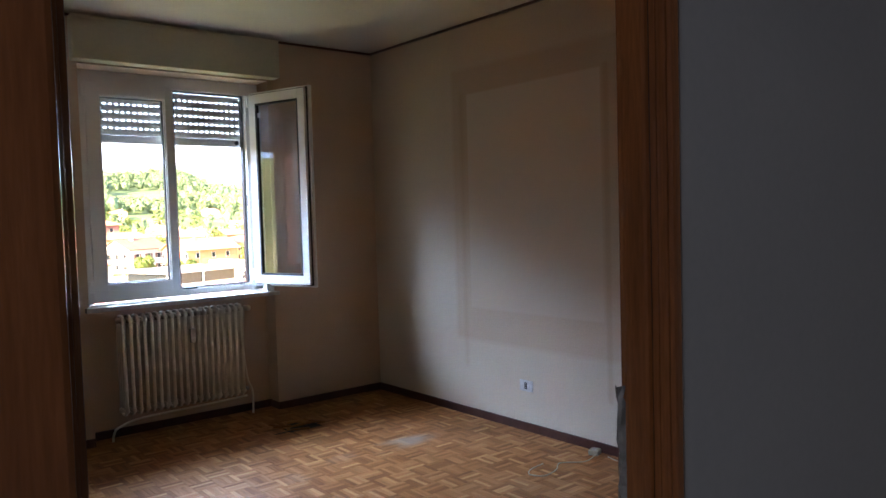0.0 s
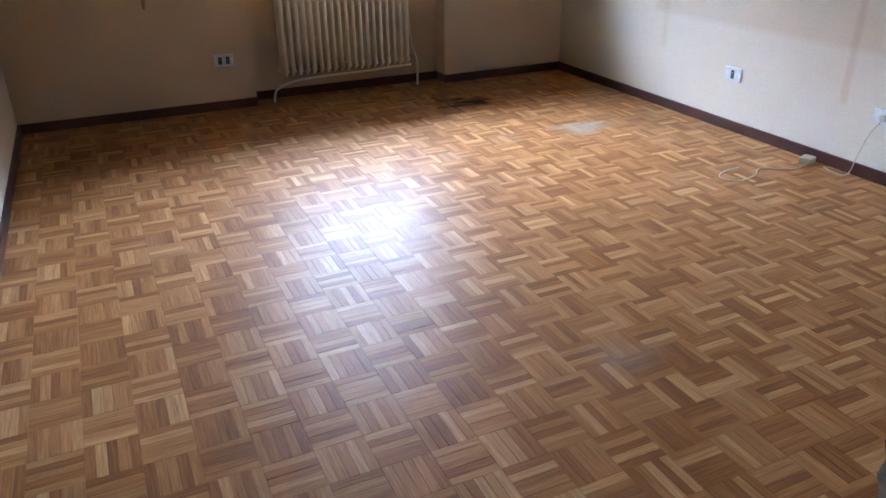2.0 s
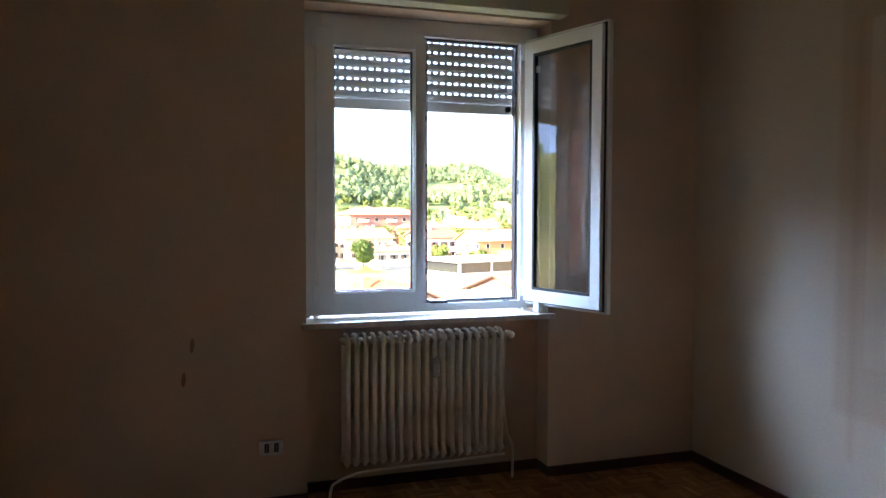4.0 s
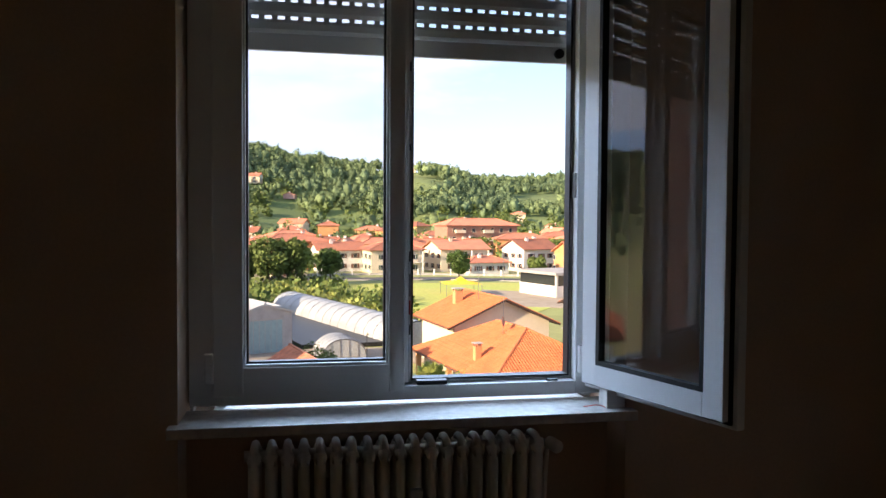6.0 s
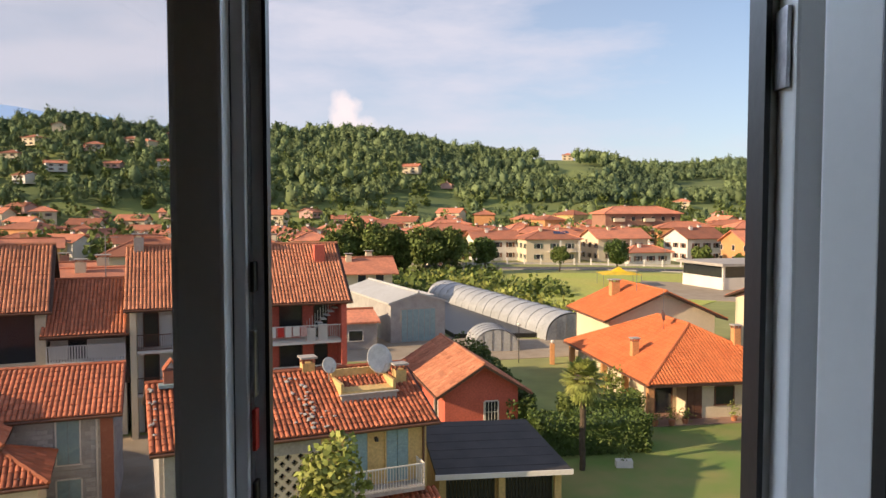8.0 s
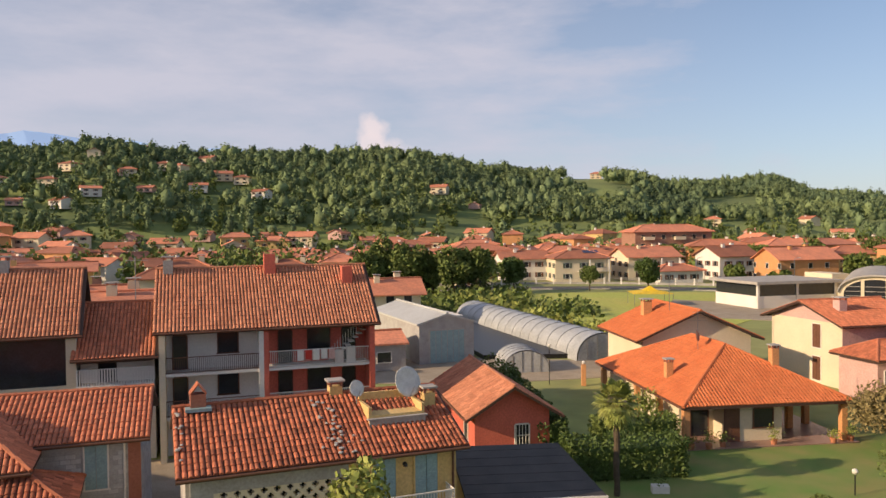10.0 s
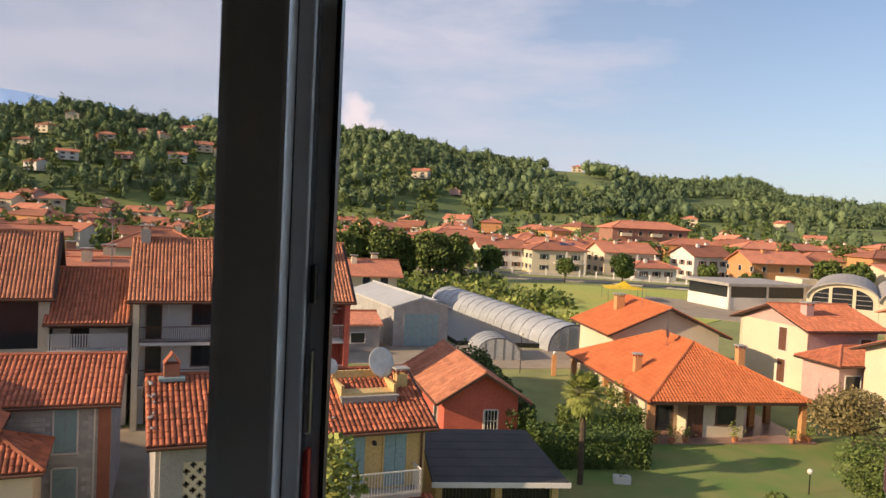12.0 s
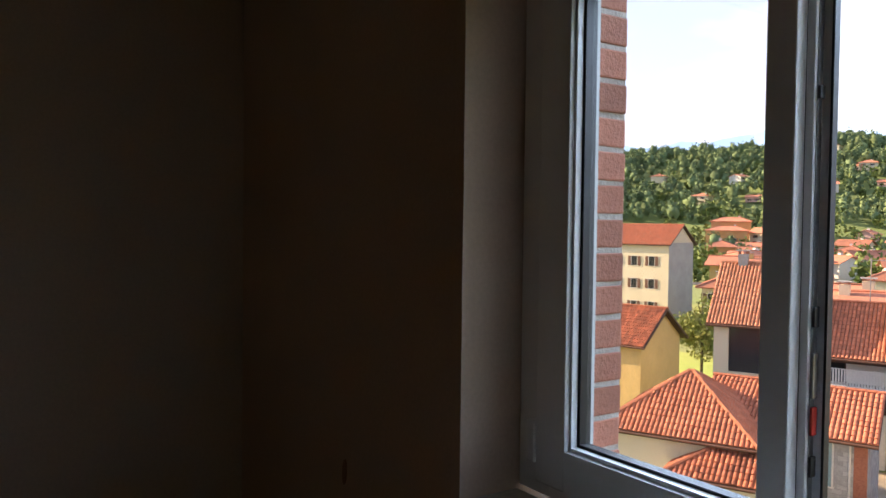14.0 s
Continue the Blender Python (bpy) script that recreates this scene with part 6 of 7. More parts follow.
# garage roof of the far left neighbour and the tall house behind
house("old_yellow_house", -44.4, 45.4, 15, 9.0, 7.0, 5.2, 2.6, "gable", "yellow", "tile_old", 0.5, True, "old yellow house with worn brown tiled gable roof", windows=((0, 1.5, 2.6, 0.8, 1.2, "shutbrown"), (270, 0, 2.6, 0.8, 1.2, None)))
tall = house("tall_house", -85.0, 97.0, 14, 12, 9, 11.6, 3.2, "gable", "cream", "tile_mid", 0.5, True, "tall cream three-storey house with one blank grey side",
      windows=tuple((0, x, z, 1.0, 1.5, "shutbrown") for x in (-3, 0.2, 3.2) for z in (1.0, 4.6, 8.2)))
# thin grey slab covers the right gable wall
boxpart("gable_slab", 6.005, 6.06, -4.5, 4.5, 0, 11.9, M["grey"], tall)
house("arched_villa", -38, 27, 60, 10, 8, 7.5, 2.6, "hip", "white", "tile_old", 0.6, True, "white villa with arched upper windows and hipped roof",
      windows=tuple((0, x, z, 1.1, 1.9, None) for x in (-3.2, 0, 3.2) for z in (0.8, 4.6)))


# ---- workshop shed, polytunnels, gate pillars ----
def workshop():
    h = thing("workshop", pose(-9.9, 86.6, GZ, 0, 0, 115), "grey block workshop with glazed sliding door and sheet roof", "workshop")
    make_roof(h, "gable", 17.0, 6.4, 4.3, 1.0, 0.2, M["roofgrey"], False)
    walls(h, 17.0, 6.2, 4.3, "stone", 0.85)
    boxpart("skylight", -6, -1, -2.9, -1.0, 4.62, 4.7, M["white"], h)
    bm = bmesh.new()
    for k in range(6):
        quad_box(bm, -8.56, -8.51, -1.95 + k * 0.65, -1.36 + k * 0.65, 0.1, 3.5)
    part("door_pane", bm, M["shutblue"], h, "pale glazed door leaf")
    boxpart("door_frame", -8.54, -8.505, -2.05, 2.05, 0.0, 3.65, M["grey"], h)
    return h


workshop()
house("lean_to", -13.8, 76.8, 20, 5.4, 6.0, 2.8, 0.9, "gable", "grey", "farroof", 0.3, False, "low grey lean-to shed with rusty roof", windows=((0, 0.5, 0.9, 1.4, 1.0, None),))


def tunnel(x0, y0, x1, y1, rad, label, hoops):
    L = math.hypot(x1 - x0, y1 - y0)
    t = thing("polytunnel", pose(x0, y0, GZ, 0, 0, math.degrees(math.atan2(y1 - y0, x1 - x0))), label, "greenhouse")
    bm = bmesh.new()
    prev = None
    n, seg = hoops * 3, 14
    for i in range(n + 1):
        s = L * i / n
        rr = rad * (1.0 + (0.012 if i % 3 == 0 else -0.006))
        row = [bm.verts.new((s, -rr * math.cos(math.pi * k / seg), rr * 0.95 * math.sin(math.pi * k / seg) ** 0.8)) for k in range(seg + 1)]
        if prev:
            for k in range(seg):
                bm.faces.new((prev[k], prev[k + 1], row[k + 1], row[k]))
        prev = row
    part("film_cover", bm, M["sheet"], t, "translucent grey plastic film", smooth=True)
    for i in (0, n):
        bm = bmesh.new()
        s = L * i / n + (-0.02 if i == 0 else 0.02)
        v = [bm.verts.new((s, -rad * 0.99 * math.cos(math.pi * k / seg), rad * 0.93 * math.sin(math.pi * k / seg) ** 0.8)) for k in range(seg + 1)]
        bm.faces.new(v)
        part("end_wall", bm, M["sheet"], t)
    bm = bmesh.new()
    for i in range(hoops + 1):
        s = L * i / hoops
        tube(bm, [(s, -(rad * 1.02) * math.cos(math.pi * k / seg), rad * 0.975 * math.sin(math.pi * k / seg) ** 0.8) for k in range(seg + 1)], 0.03, 5)
    for k in (-0.6, -0.2, 0.2, 0.6):
        tube(bm, [(-0.05, rad * k, 0), (-0.05, rad * k, rad * 0.95 * math.sqrt(1 - k * k))], 0.03, 5)
    part("hoops", bm, M["steel"], t)


tunnel(10.2, 81.0, -4.5, 119.0, 3.0, "long polytunnel covered in grey plastic film", 16)
tunnel(1.8, 73.5, 1.0, 78.0, 2.3, "short polytunnel of loose plastic film", 4)
flat_patch("net_cover", [(-2.5, 81), (6.8, 82), (-6.5, 118), (-13, 116)], GZ + 0.5, M["black"], 0.5)
for x, y in ((6.6, 67.5), (8.3, 66.5)):
    p = thing("gate_pillar", pose(x, y, GZ), "orange rendered gate pillar with a round lamp on top", "gate pillar", "gate pillars")
    boxpart("shaft", -0.2, 0.2, -0.2, 0.2, 0, 1.9, M["orange"], p, bevel=0.02)
    bm = bmesh.new()
    bmesh.ops.create_icosphere(bm, subdivisions=2, radius=0.17, matrix=Matrix.Translation((0, 0, 2.07)))
    part("lamp_globe", bm, M["globe"], p, smooth=True)


def lamp_post(x, y, h, label):
    p = thing("garden_lamp", pose(x, y, GZ), label, "lamp")
    bm = bmesh.new()
    tube(bm, [(0, 0, 0), (0, 0, h)], 0.035, 8)
    part("post", bm, M["black"], p)
    bm = bmesh.new()
    bmesh.ops.create_icosphere(bm, subdivisions=2, radius=0.16, matrix=Matrix.Translation((0, 0, h + 0.14)))
    part("globe", bm, M["globe"], p, smooth=True)


lamp_post(17.18, 39.8, 1.15, "black garden lamp with an opal globe on the lawn")
lamp_post(3.6, 68.0, 3.4, "tall garden lamp with an opal globe by the hedge")

can = thing("canopy", pose(27.3, 140, GZ), "bright yellow peaked canopy on the meadow", "canopy")
bm = bmesh.new()
top = bm.verts.new((0, 0, 3.6))
cor = [bm.verts.new((3.6 * sx, 3.6 * sy, 2.3)) for sx, sy in ((-1, -1), (1, -1), (1, 1), (-1, 1))]
mid = [bm.verts.new((1.2 * sx, 1.2 * sy, 2.75)) for sx, sy in ((-1, -1), (1, -1), (1, 1), (-1, 1))]
for k in range(4):
    bm.faces.new((cor[k], cor[(k + 1) % 4], mid[(k + 1) % 4], mid[k])), bm.faces.new((mid[k], mid[(k + 1) % 4], top))
part("cover", bm, M["canopy"], can)
for sx, sy in ((-1, -1), (1, -1), (1, 1), (-1, 1)):
    bm = bmesh.new()
    tube(bm, [(3.4 * sx, 3.4 * sy, 0), (3.4 * sx, 3.4 * sy, 2.3)], 0.05, 6)
    part("leg", bm, M["steel"], can)

# ---- across the road ----
def storeys(w, n, sh="shutbrown", step=3.0, sides=(0, 270)):
    out = []
    for f in sides:
        for k in range(n):
            for s in (-w * 0.28, w * 0.02, w * 0.3):
                out.append((f, s, 0.9 + 2.9 * k, 1.1, 1.3, sh))
    return tuple(out)


for i, (x, y, yaw, w, d, e, r, kd, wl, rf, sh) in enumerate((
        (-7, 186, 8, 7, 9, 5.6, 1.8, "hip", "cream", "farroof", "shutbrown"),
        (6.5, 216, 12, 13, 11, 6.0, 2.2, "gable", "white", "farroof", "shutbrown"),
        (21.5, 209, 10, 15, 12, 6.4, 2.4, "hip", "cream", "farroof", "shutgreen"),
        (41, 214, 14, 15, 12, 6.4, 2.6, "gable", "cream", "farroof", "shutbrown"),
        (46, 200, 14, 12, 7, 3.2, 1.6, "hip", "white", "farroof", "shutbrown"),
        (63, 213, 20, 12, 11, 6.4, 2.8, "gable", "white", "farroof", "shutbrown"),
        (76, 198, 16, 17, 10, 6.0, 3.0, "gable", "orange", "farroof", None),
        (-20, 235, 5, 11, 10, 5.5, 2.0, "hip", "white", "farroof", None),
        (33, 245, 8, 14, 11, 6.5, 2.2, "hip", "yellow", "farroof", "shutgreen"),
        (108, 190, 22, 26, 12, 5.0, 2.4, "gable", "cream", "farroof", None),
        (-66.5, 92.5, 30, 6, 5.5, 6.0, 1.5, "hip", "cream", "farroof", "shutbrown"),
        (-52, 120, 20, 14, 10, 7.0, 2.6, "hip", "cream", "farroof", "shutbrown"),
        (-38, 132, 8, 13, 11, 6.8, 2.4, "hip", "cream", "farroof", "shutgreen"),
        (-26, 118, 10, 12, 10, 5.6, 2.2, "hip", "orange", "farroof", None),
        (-17, 108, 15, 9, 8, 5.2, 2.0, "gable", "cream", "farroof", None),
        (-77, 119, 28, 18, 9, 8.0, 1.4, "gable", "yellow", "farroof", "shutbrown"),
        (-46, 78, 24, 9, 8, 6.8, 1.6, "gable", "brown", "farroof", None),
        (-33, 62, 22, 4.5, 5, 8.4, 0.7, "gable", "cream", "farroof", None))):
    lab = ("cream", "pale", "weathered")[i % 3] + " two-storey village house with clay tiled roof"
    hs = house("village_house", x, y, yaw, w, d, e, r, kd, wl, rf, 0.8, False, lab, windows=storeys(w, 2 if e > 4 else 1, sh), chimneys=((w * 0.2, 0.8, 1.0, 0.9, wl), (-w * 0.15, -1.0, 0.8, 0.8, wl)))
    if i in (2, 3):
        boxpart("balcony", -w * 0.1, w / 2, -d / 2 - 1.4, -d / 2 - 0.001, 2.8, 2.95, M["white"], hs)
        rail(hs, -w * 0.1, w / 2, -d / 2 - 1.35, 2.95, 0.9, "grey", 0.4)
        for k in (0.1, 0.45):
            boxpart("pillar", w * k, w * k + 0.35, -d / 2 - 1.35, -d / 2 - 1.05, 0, 6.0, M["white"], hs)
    if i in (2, 9):
        bm = bmesh.new()
        sl = r / (d / 2 + 0.8)
        for k in range(4):
            a = [bm.verts.new((1.0 + k * 1.1 + q * 1.0, yy, e + r + yy * sl + 0.12)) for q, yy in ((0, -3.4), (1, -3.4), (1, -1.5), (0, -1.5))]
            bm.faces.new(a)
        part("solar_panel", bm, M["solar"], hs, "dark blue solar panels")


def apartment_block():
    h = thing("apartment_block", pose(63, 285, GZ, 0, 0, 14), "brown brick apartment block of four storeys with balconies", "apartment building")
    walls(h, 30, 12, 13.0, "brown")
    make_roof(h, "hip", 30, 12, 13.0, 2.6, 0.9, M["farroof"], False)
    for k in range(4):
        for x in (-12, -8, -4, 0, 4, 8, 12):
            window_part(h, x, -6.02, 1.0 + 3.1 * k, 0, 1.4, 1.5, None, "cream")
        for x in (-10, 2):
            boxpart("balcony", x - 2, x + 2, -7.4, -6.07, 0.7 + 3.1 * k, 1.9 + 3.1 * k, M["cream"], h)


apartment_block()


def market_hall():
    """Low glazed shop and the barrel-vaulted workshop beside it."""
    h = thing("showroom", pose(49.5, 140, GZ, 0, 0, 18), "white flat-roofed showroom with a wide glazed front", "shop")
    boxpart("wall", -8, 8, -6, 6, 0, 2.2, M["white"], h)
    boxpart("glazing", -7.9, 7.9, -5.9, 5.9, 2.201, 4.2, M["pane"], h)
    for x in (-8, -0.2, 7.7):
        boxpart("column", x, x + 0.4, -6.1, -5.7, 0, 4.25, M["white"], h)
    boxpart("roof", -8.8, 8.8, -7, 7, 4.26, 4.75, M["grey"], h)
    boxpart("tower", 9.0, 12.5, -4, 3, 0, 5.6, M["cream"], h)
    v = thing("vaulted_hall", pose(70.4, 123.7, GZ, 0, 0, -27), "long cream hall with grey barrel-vaulted roofs and glazed arches", "hall")
    for k in range(4):
        x0 = -14.7 + k * 9.8
        mid = x0 + 4.9
        boxpart("wall", x0, x0 + 9.75, -15, 15, 0, 4.2, M["cream"], v)
        arc = [(math.cos(math.pi * q / 14), math.sin(math.pi * q / 14)) for q in range(15)]
        bm = bmesh.new()
        rows = [[bm.verts.new((mid - rr * c, yy, 4.21 + hh * s_)) for c, s_ in arc] for rr, hh, yy in ((4.85, 2.4, -15.5), (4.85, 2.4, 15.5), (5.0, 2.65, 15.5), (5.0, 2.65, -15.5))]
        for a, b in zip(rows, rows[1:] + rows[:1]):
            for i in range(14):
                bm.faces.new((a[i], a[i + 1], b[i + 1], b[i]))
        part("vault", bm, M["grey"], v)
        bm = bmesh.new()
        bm.faces.new([bm.verts.new((mid - 4.8 * c, -14.99, 4.21 + 2.35 * s_)) for c, s_ in arc])
        part("gable_wall", bm, M["cream"], v)
        bm = bmesh.new()
        bm.faces.new([bm.verts.new((mid - 4.1 * c, -15.03, 4.0 + 2.1 * s_)) for c, s_ in arc] + [bm.verts.new((mid + 4.1, -15.03, 3.0)), bm.verts.new((mid - 4.1, -15.03, 3.0))])
        part("glazing", bm, M["pane"], v)
        for q in (-1.6, 1.6):
            boxpart("mullion", mid + q - 0.22, mid + q + 0.22, -15.2, -15.04, 3.0, 5.95, M["cream"], v)
        for z in (3.6, 4.3, 5.0):
            boxpart("glazing_bar", mid - 3.9, mid + 3.9, -15.09, -15.035, z, z + 0.07, M["grey"], v)


market_hall()


def fence_line():
    pts = [(-33, 190), (-4, 194), (14, 196), (31, 194), (52, 187), (75, 176)]
    for (x0, y0), (x1, y1) in zip(pts, pts[1:]):
        L = math.hypot(x1 - x0, y1 - y0)
        f = thing("fence", pose(x0, y0, GZ, 0, 0, math.degrees(math.atan2(y1 - y0, x1 - x0))), "grey railing fence with concrete posts along the road", "fence")
        boxpart("plinth", 0, L, -0.12, 0.12, 0, 0.5, M["grey"], f)
        n = int(L / 4)
        for k in range(n):
            boxpart("post", k * L / n, k * L / n + 0.35, -0.2, 0.2, 0, 1.7, M["white"], f)
        rail(f, 0.4, L, 0.0, 0.5, 1.0, "grey", 0.5)


fence_line()


def car(x, y, yaw, mat, label):
    c = thing("car", pose(x, y, GZ + 0.11, 0, 0, yaw), label, "car")
    bm = bmesh.new()
    prof = [(-2.1, 0.35), (-2.1, 0.85), (-1.3, 0.98), (-0.7, 1.42), (0.9, 1.45), (1.7, 0.98), (2.1, 0.85), (2.1, 0.35)]
    a = [bm.verts.new((px, -0.85, pz)) for px, pz in prof]
    b = [bm.verts.new((px, 0.85, pz)) for px, pz in prof]
    bm.faces.new(a), bm.faces.new(b[::-1])
    for k in range(8):
        bm.faces.new((a[k], b[k], b[(k + 1) % 8], a[(k + 1) % 8]))
    part("body", bm, M[mat], c)
    for s in (-1, 1):
        boxpart("side_window", -0.75, 1.0, s * 0.86 - 0.01, s * 0.86 + 0.01, 1.0, 1.36, M["pane"], c)
        for px in (-1.3, 1.3):
            w = new("wheel")
            w.parent = c
            bm = bmesh.new()
            tube(bm, [(px, s * 0.70, 0.32), (px, s * 0.90, 0.32)], 0.32, 12)
            part("tyre", bm, M["gasket"], w)
            bm = bmesh.new()
            tube(bm, [(px, s * 0.89, 0.32), (px, s * 0.91, 0.32)], 0.18, 10)
            part("rim", bm, M["steel"], w)


car(53.5, 173.5, -20, "carpaint", "dark car parked on the road by the fence")
car(-9, 176.5, 5, "carpaint", "dark blue car parked on the road under trees")

# ---- trees and hedges ----
for i, (x, y, h, r) in enumerate(((-25, 163, 13, 4.6), (-19.5, 160, 12.5, 5.0), (-14.5, 163, 10, 4.2), (-10, 160, 11, 4.6), (-5.5, 164, 11.5, 4.4), (-29, 158, 10, 4.5))):
    tree("tree", x, y, h, r, 4200, "leaf", 0.75, "broad dark green tree in a row beside the field", 0.12, 0.3, seed=20 + i)
tree("tree", 3.2, 170, 9.0, 3.4, 3600, "leaf_dark", 0.55, "round dark lime tree beside the road", 0.15, 0.2, seed=41)
tree("tree", 20.5, 173, 6.5, 2.3, 2600, "leaf", 0.45, "small rounded tree with rusty leaves by the road", 0.22, 0.15, seed=42)
tree("tree", 33.0, 170, 8.6, 3.1, 3400, "leaf_dark", 0.5, "round dark lime tree beside the road", 0.18, 0.2, seed=43)
for i, (x, y, h, r) in enumerate(((72, 232, 9, 4), (80, 238, 10, 4), (92, 226, 11, 5), (120, 215, 13, 6), (132, 205, 14, 6), (146, 210, 14, 6), (112, 235, 12, 5), (58, 262, 11, 5), (-34, 108, 6, 3), (-30, 104, 5, 2.6), (84, 182, 8, 4), (90, 180, 8, 4), (60, 196, 5, 3), (70, 192, 4, 3), (160, 190, 13, 6))):
    tree("tree", x, y, h, r, 2600, "leaf", 0.8, "leafy green tree between the village houses", 0.1, 0.25, seed=60 + i)
tree("tree", 19.8, 35.8, 4.7, 3.1, 11000, "leaf", 0.16, "spreading garden tree with loose light green leaves", 0.2, 0.13, seed=5)
tree("tree", 23.4, 47.9, 4.4, 3.1, 8000, "leaf_rust", 0.18, "garden tree with thin reddish green foliage", 0.12, 0.13, seed=6)
tree("shrub", 30.0, 50.2, 4.8, 2.7, 8000, "leaf", 0.2, "dense rounded garden shrub with mid green leaves", 0.05, 0.1, seed=7)
tree("tree", -5.9, 24.6, 6.6, 1.5, 1500, "leaf_light", 0.26, "young sumac tree with bright green leaves by the wall", 0.38, 0.07, seed=8)
tree("shrub", 14.0, 35.9, 1.5, 1.0, 1200, "leaf", 0.14, "small rounded shrub on the lawn", 0.0, 0.04, seed=9)
tree("shrub", -1.2, 60.5, 4.0, 2.4, 3000, "leaf_dark", 0.2, "dark rounded bush beside the shed", 0.0, 0.1, seed=10)
tree("shrub", 8.9, 51.5, 3.4, 1.1, 900, "leaf_light", 0.16, "thin reddish garden shrub near the porch", 0.3, 0.06, seed=11)
tree("tree", -42.6, 55.0, 8.8, 2.7, 4200, "leaf_light", 0.26, "bright green garden tree by the lawn", 0.25, 0.15, seed=12)
hedge(2.6, 42.4, 9.2, 43.6, 2.6, 2.1, 9000, size=0.17, seed=1)
hedge(4.6, 45.8, 9.6, 46.6, 2.0, 2.6, 6000, "leaf", 0.17, seed=2, label="loose green hedge behind the laurel hedge")
hedge(2.2, 46.0, -0.6, 64.0, 2.0, 2.2, 9000, size=0.2, seed=3, label="long dark green hedge along the garden boundary")
hedge(33, 46.5, 46, 52, 1.6, 1.6, 6000, "leaf_light", 0.2, seed=4, label="clipped light green hedge in front of the villa")
hedge(22.8, 33.4, 33, 36.0, 2.2, 2.9, 9000, "leaf", 0.2, seed=5, label="overgrown green hedge beside the garden store")


def nursery_rows():
    rng = np.random.default_rng(4)
    n = 2600
    s = rng.uniform(0, 1, n)
    x = -12 + 36 * s * (s > 0) + rng.normal(0, 1.2, n) - 18 * s
    y = 150 - 62 * s + rng.normal(0, 2.0, n)
    x = -8 + 22 * s + rng.normal(0, 1.4, n)
    z = GZ + np.abs(rng.normal(0.9, 0.6, n))
    v, f = leaf_quads(np.stack([x, y, z], 1), 0.8, rng)
    raw("nursery_plants", v, f, M["leaf_light"], None, "stuff")
    n = 5200
    x = rng.uniform(-30, 16, n)
    y = rng.uniform(120, 168, n)
    k = (x > 6) & (y > 140)
    x[k] -= 14
    v, f = leaf_quads(np.stack([x, y, GZ + np.abs(rng.normal(0.7, 0.7, n))], 1), 1.0, rng)
    raw("shrubs", v, f, M["leaf"], None, "stuff")


nursery_rows()


def palm(x, y, h):
    rng = random.Random(12)
    t = thing("palm", pose(x, y, GZ), "fan palm with a shaggy trunk beside the hedge", "palm tree")
    bm = bmesh.new()
    tube(bm, [(0.02 * math.sin(k), 0, k * h / 14) for k in range(15)], 0, 9, radii=[0.15 + (0.025 if k % 2 else 0) for k in range(15)])
    part("trunk", bm, M["bark"], t)
    for i in range(52):
        az, el = i * 2.39996, radians(78 - i * 3.1)
        L = rng.uniform(0.8, 1.1)
        d = Vector((math.cos(az) * math.cos(el), math.sin(az) * math.cos(el), math.sin(el)))
        side = Vector((-math.sin(az), math.cos(az), 0))
        up = d.cross(side) * -1
        c = Vector((0, 0, h)) + d * L * 0.7
        bm = bmesh.new()
        tube(bm, [(0, 0, h - 0.05), c], 0.014, 4)
        n = 15
        for k in range(n):
            a = radians(-105 + 210 * k / (n - 1))
            dr = d * math.cos(a) + side * math.sin(a)
            ln = 0.75 * (1 - 0.25 * abs(a) / 1.8)
            w = side * math.cos(a) - d * math.sin(a)
            p1, p2 = c + dr * ln * 0.6 + w * 0.06, c + dr * ln * 0.6 - w * 0.06
            tip = c + dr * ln - Vector((0, 0, 0.16))
            v = [bm.verts.new(q) for q in (c, p1, tip, p2)]
            bm.faces.new(v)
        part("frond", bm, M["leaf_light"], t)


palm(4.95, 39.3, 5.0)


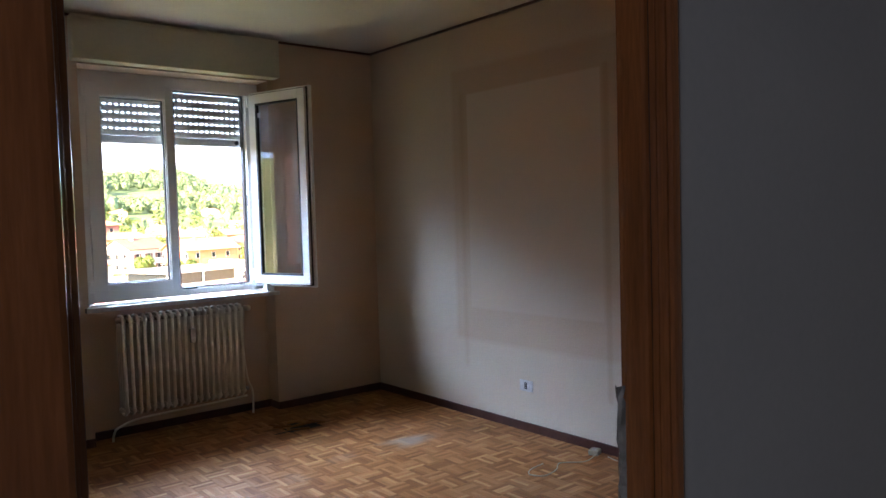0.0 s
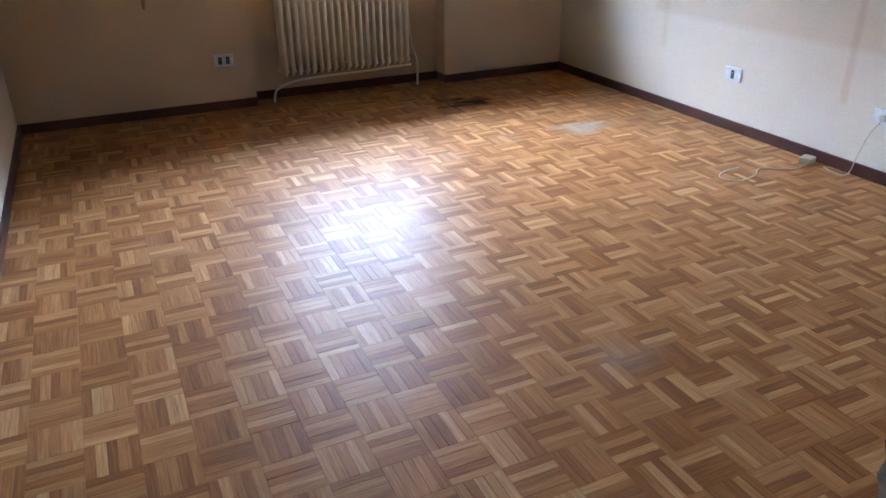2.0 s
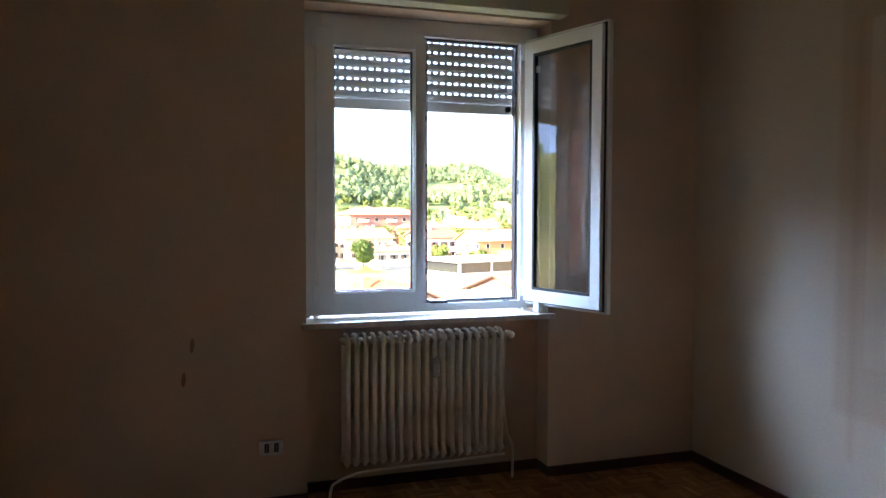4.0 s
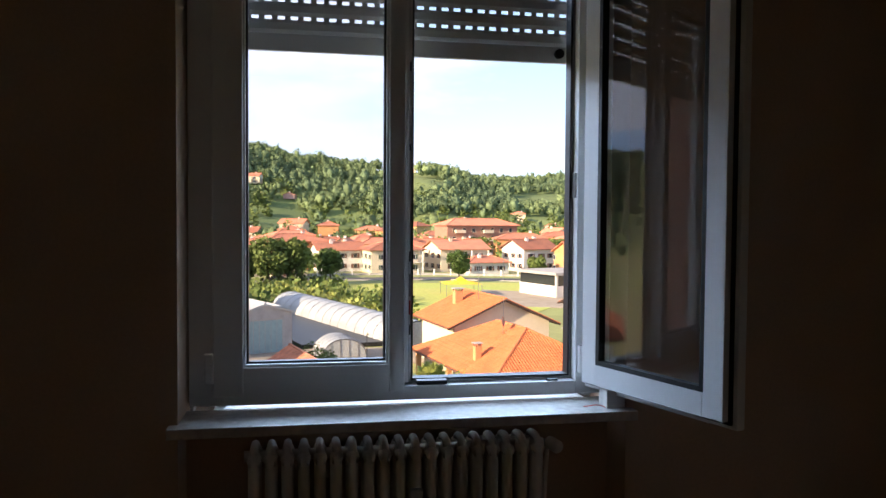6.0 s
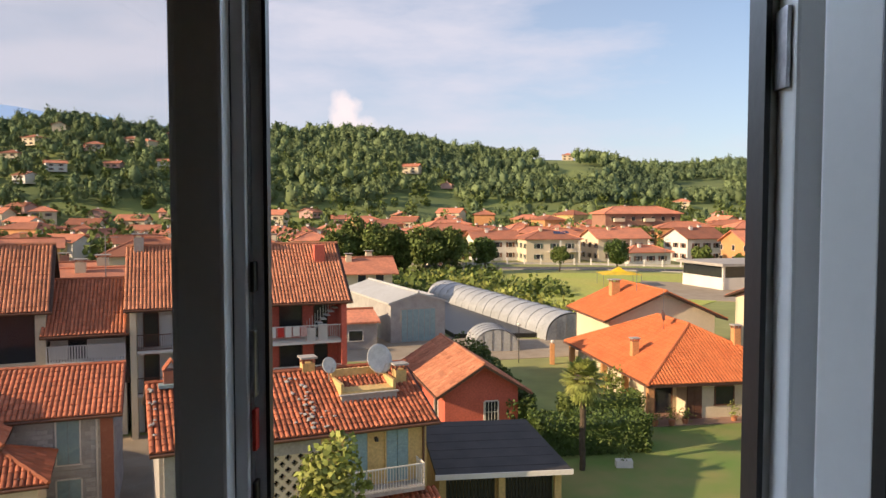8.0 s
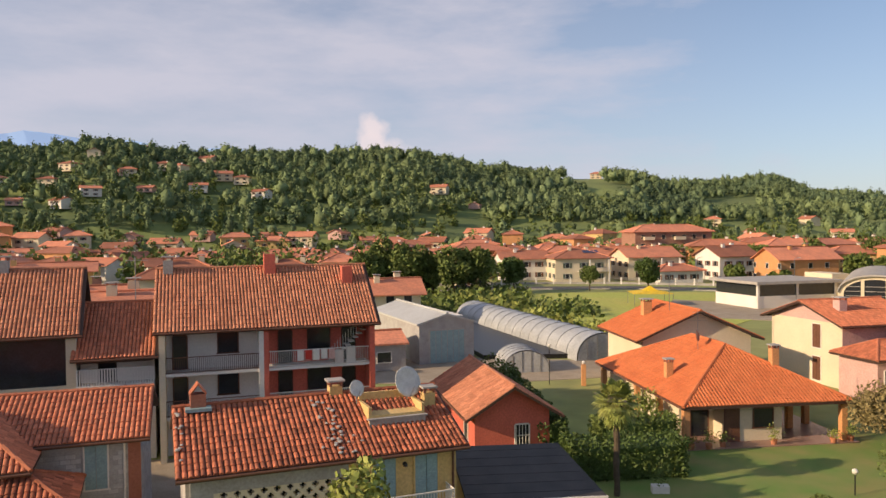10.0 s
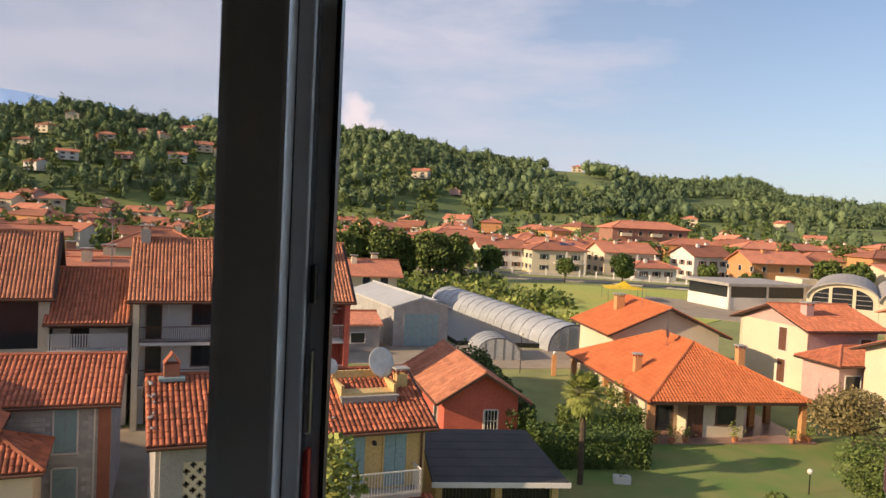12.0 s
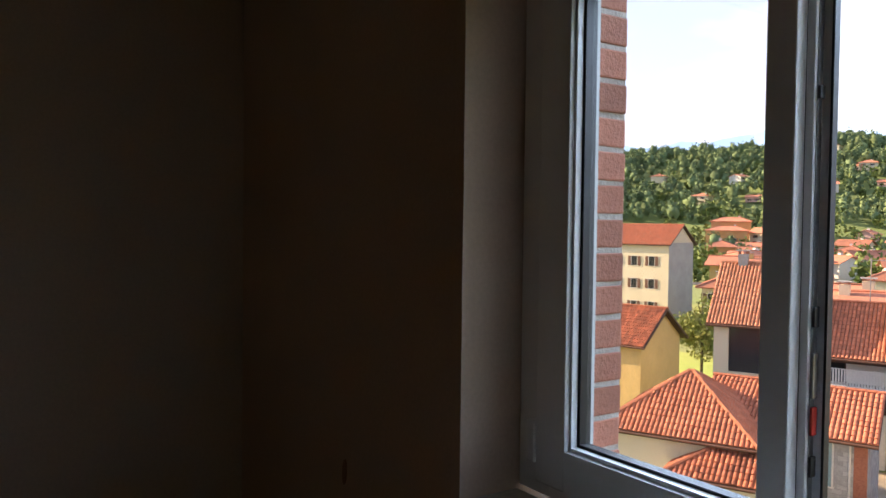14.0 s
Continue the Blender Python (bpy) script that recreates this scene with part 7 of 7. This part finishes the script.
# ---- the village and the houses on the hill ----
def village():
    rng = random.Random(21)
    protos = []
    for i, (w, d, e, r, kd, wl) in enumerate(((12, 9, 5.8, 2.0, "gable", "white"), (11, 10, 6.0, 2.2, "hip", "cream"), (15, 10, 6.4, 2.2, "hip", "yellow"), (10, 8, 3.4, 1.8, "gable", "pink"), (13, 9, 6.2, 2.4, "gable", "cream"), (18, 10, 8.6, 2.0, "hip", "orange"))):
        col = {"white": "white", "cream": "cream", "yellow": "yellow", "pink": "pale pink", "orange": "orange"}[wl]
        protos.append(("village_house", w, d, e, r, kd, wl, col + " village house with red clay roof among others"))
    made = {}
    placed = []
    for _ in range(2400):
        a = rng.uniform(-36, 40)
        rr = rng.uniform(215, 400)
        x, y = rr * math.sin(radians(a)), rr * math.cos(radians(a))
        if any((x - q[0]) ** 2 + (y - q[1]) ** 2 < 17 ** 2 for q in placed) or len(placed) > 170:
            continue
        if 10 < x < 100 and y < 235:
            continue
        placed.append((x, y))
    placed += HILL_SITES
    for i, (x, y) in enumerate(placed):
        k = rng.randrange(len(protos)) if i < len(placed) - len(HILL_SITES) else rng.choice((0, 1, 1, 3, 4))
        n, w, d, e, r, kd, wl, lab = protos[k]
        m = pose(x, y, land(x, y) - 0.3, 0, 0, rng.uniform(-25, 35) + (90 if rng.random() < 0.3 else 0))
        if i >= len(placed) - len(HILL_SITES):
            m = m @ Matrix.Diagonal((0.85, 0.85, 0.78, 1))
        if k not in made:
            h = house(n, 0, 0, 0, w, d, e, r, kd, wl, "farroof", 0.7, False, lab, windows=tuple((f, s, 1.0 + 2.8 * q, 1.2, 1.3, "shutbrown") for f in (0,) for q in range(2 if e > 4 else 1) for s in (-w * 0.25, w * 0.2)), chimneys=((w * 0.2, 0.5, 0.9, 0.9, "white"),))
            h["group"] = "village houses"
            h.matrix_basis = m
            made[k] = h
        else:
            copy_thing(made[k], m)


village()


def village_green():
    """Trees that stand between the far houses, and street lamps on the road."""
    rng = np.random.default_rng(15)
    vs, fs, base = [], [], 0
    for i in range(900):
        a, r = rng.uniform(-40, 42), rng.uniform(200, 500)
        x, y = r * math.sin(radians(a)), r * math.cos(radians(a))
        if 8 < x < 105 and y < 235:
            continue
        h, n = rng.uniform(4, 10), 60
        d = rng.normal(size=(n, 3))
        d /= np.linalg.norm(d, axis=1)[:, None]
        c = np.array([x, y, land(x, y) + h * 0.5]) + d * np.array([h * 0.36, h * 0.36, h * 0.5]) * rng.uniform(0.7, 1.05, (n, 1))
        v, f = leaf_quads(c, 1.6, rng)
        vs.append(v), fs.append(f + base)
        base += len(v)
    raw("village_trees", np.concatenate(vs), np.concatenate(fs), M["leaf"], None, "stuff")
    for i, (x, y) in enumerate(((-28, 169), (2, 176), (25, 177), (44, 171), (62, 163))):
        p = thing("street_lamp", pose(x, y, GZ), "slender grey street lamp beside the road", "street lamp", "street lamps")
        bm = bmesh.new()
        tube(bm, [(0, 0, 0), (0, 0, 7.0), (0.3, 0.3, 7.4), (1.2, 0.8, 7.6)], 0.06, 6)
        part("pole", bm, M["steel"], p)
        boxpart("lantern", 1.1, 1.6, 0.7, 0.95, 7.5, 7.62, M["white"], p)


village_green()


# ---- small pieces: wall bricks and parquet ----
def opening_bricks():
    bm = bmesh.new()
    quad_box(bm, -0.062, 0.062, 0.0, 0.112, 0.0, 0.066, 0.005)
    me = to_mesh("brick", bm, M["brick"])
    rng = random.Random(2)
    for x in (-2.243, -0.916):
        structure("wall_lining", x - 0.058, x + 0.058, 0.312, 0.4195, 0.886, 2.47, M["mortar"])
        for k in range(20):
            ob = new("brick", me)
            ob.parent = wall_bricks
            ob.matrix_basis = pose(x + rng.uniform(-0.002, 0.002), 0.308, 0.90 + k * 0.078, rng.uniform(-1, 1), 0, rng.uniform(-1, 1))


opening_bricks()


def parquet():
    SQ, N = 0.128, 5
    fl = tagged(new("parquet_floor"), kind="structure")
    rng = random.Random(11)
    w = SQ / N

    def finger(bm, uvl, x0, x1, y0, y1, along_x, z=0.0):
        g = 0.0005
        vs = [bm.verts.new((x, y, zz)) for zz in (-0.008, z) for x, y in ((x0 + g, y0 + g), (x1 - g, y0 + g), (x1 - g, y1 - g), (x0 + g, y1 - g))]
        for q in ((4, 5, 6, 7), (0, 1, 5, 4), (1, 2, 6, 5), (2, 3, 7, 6), (3, 0, 4, 7)):
            f = bm.faces.new([vs[i] for i in q])
            for l in f.loops:
                c = l.vert.co
                l[uvl].uv = (c.x, c.y) if along_x else (c.y, c.x)

    meshes = []
    for along_x in (True, False):
        bm = bmesh.new()
        uvl = bm.loops.layers.uv.new("UVMap")
        finger(bm, uvl, -(SQ if along_x else w) / 2, (SQ if along_x else w) / 2, -(w if along_x else SQ) / 2, (w if along_x else SQ) / 2, along_x)
        me = bpy.data.meshes.new("parquet_strip")
        bm.to_mesh(me)
        bm.free()
        me.materials.append(M["finger"])
        meshes.append(me)
    bm = bmesh.new()
    uvl = bm.loops.layers.uv.new("UVMap")
    nx, ny = int(3.6 / SQ) + 1, int(4.49 / SQ) + 2
    for i in range(nx):
        for j in range(ny):
            x0, y0 = -3.6 + i * SQ, 0.145 - (j + 1) * SQ
            x1, y1 = min(x0 + SQ, 0.0), y0 + SQ
            if x1 - x0 < 0.02:
                continue
            ax = (i + j) % 2 == 0
            near = -3.0 < x0 < -1.95 and -3.75 < y0 < -3.0 and x1 - x0 > SQ - 0.001
            missing = -1.13 < x0 + SQ / 2 < -0.95 and -0.60 < y0 + SQ / 2 < -0.44
            if missing:
                continue
            for k in range(N):
                z = rng.uniform(-0.0006, 0.0004)
                if ax:
                    a = (x0, x1, y0 + k * w, y0 + (k + 1) * w)
                else:
                    a = (x0 + k * w, min(x0 + (k + 1) * w, x1), y0, y1)
                if a[1] - a[0] < 0.004:
                    continue
                if near:
                    ob = new("parquet_strip", meshes[0 if ax else 1])
                    ob.parent, ob.location = fl, ((a[0] + a[1]) / 2, (a[2] + a[3]) / 2, z)
                else:
                    finger(bm, uvl, *a, ax, z)
    me = bpy.data.meshes.new("parquet_strips")
    bm.to_mesh(me)
    bm.free()
    me.materials.append(M["finger"])
    ob = new("parquet_strips", me)
    tagged(ob, kind="stuff").parent = fl


parquet()
structure("doorstep", -3.42, -2.63, -4.62, -4.49, -0.012, 0.003, M["marble"])
structure("floor_corridor", -6.9, 0.0, -7.9, -4.621, -0.012, 0.002, M["marble"])
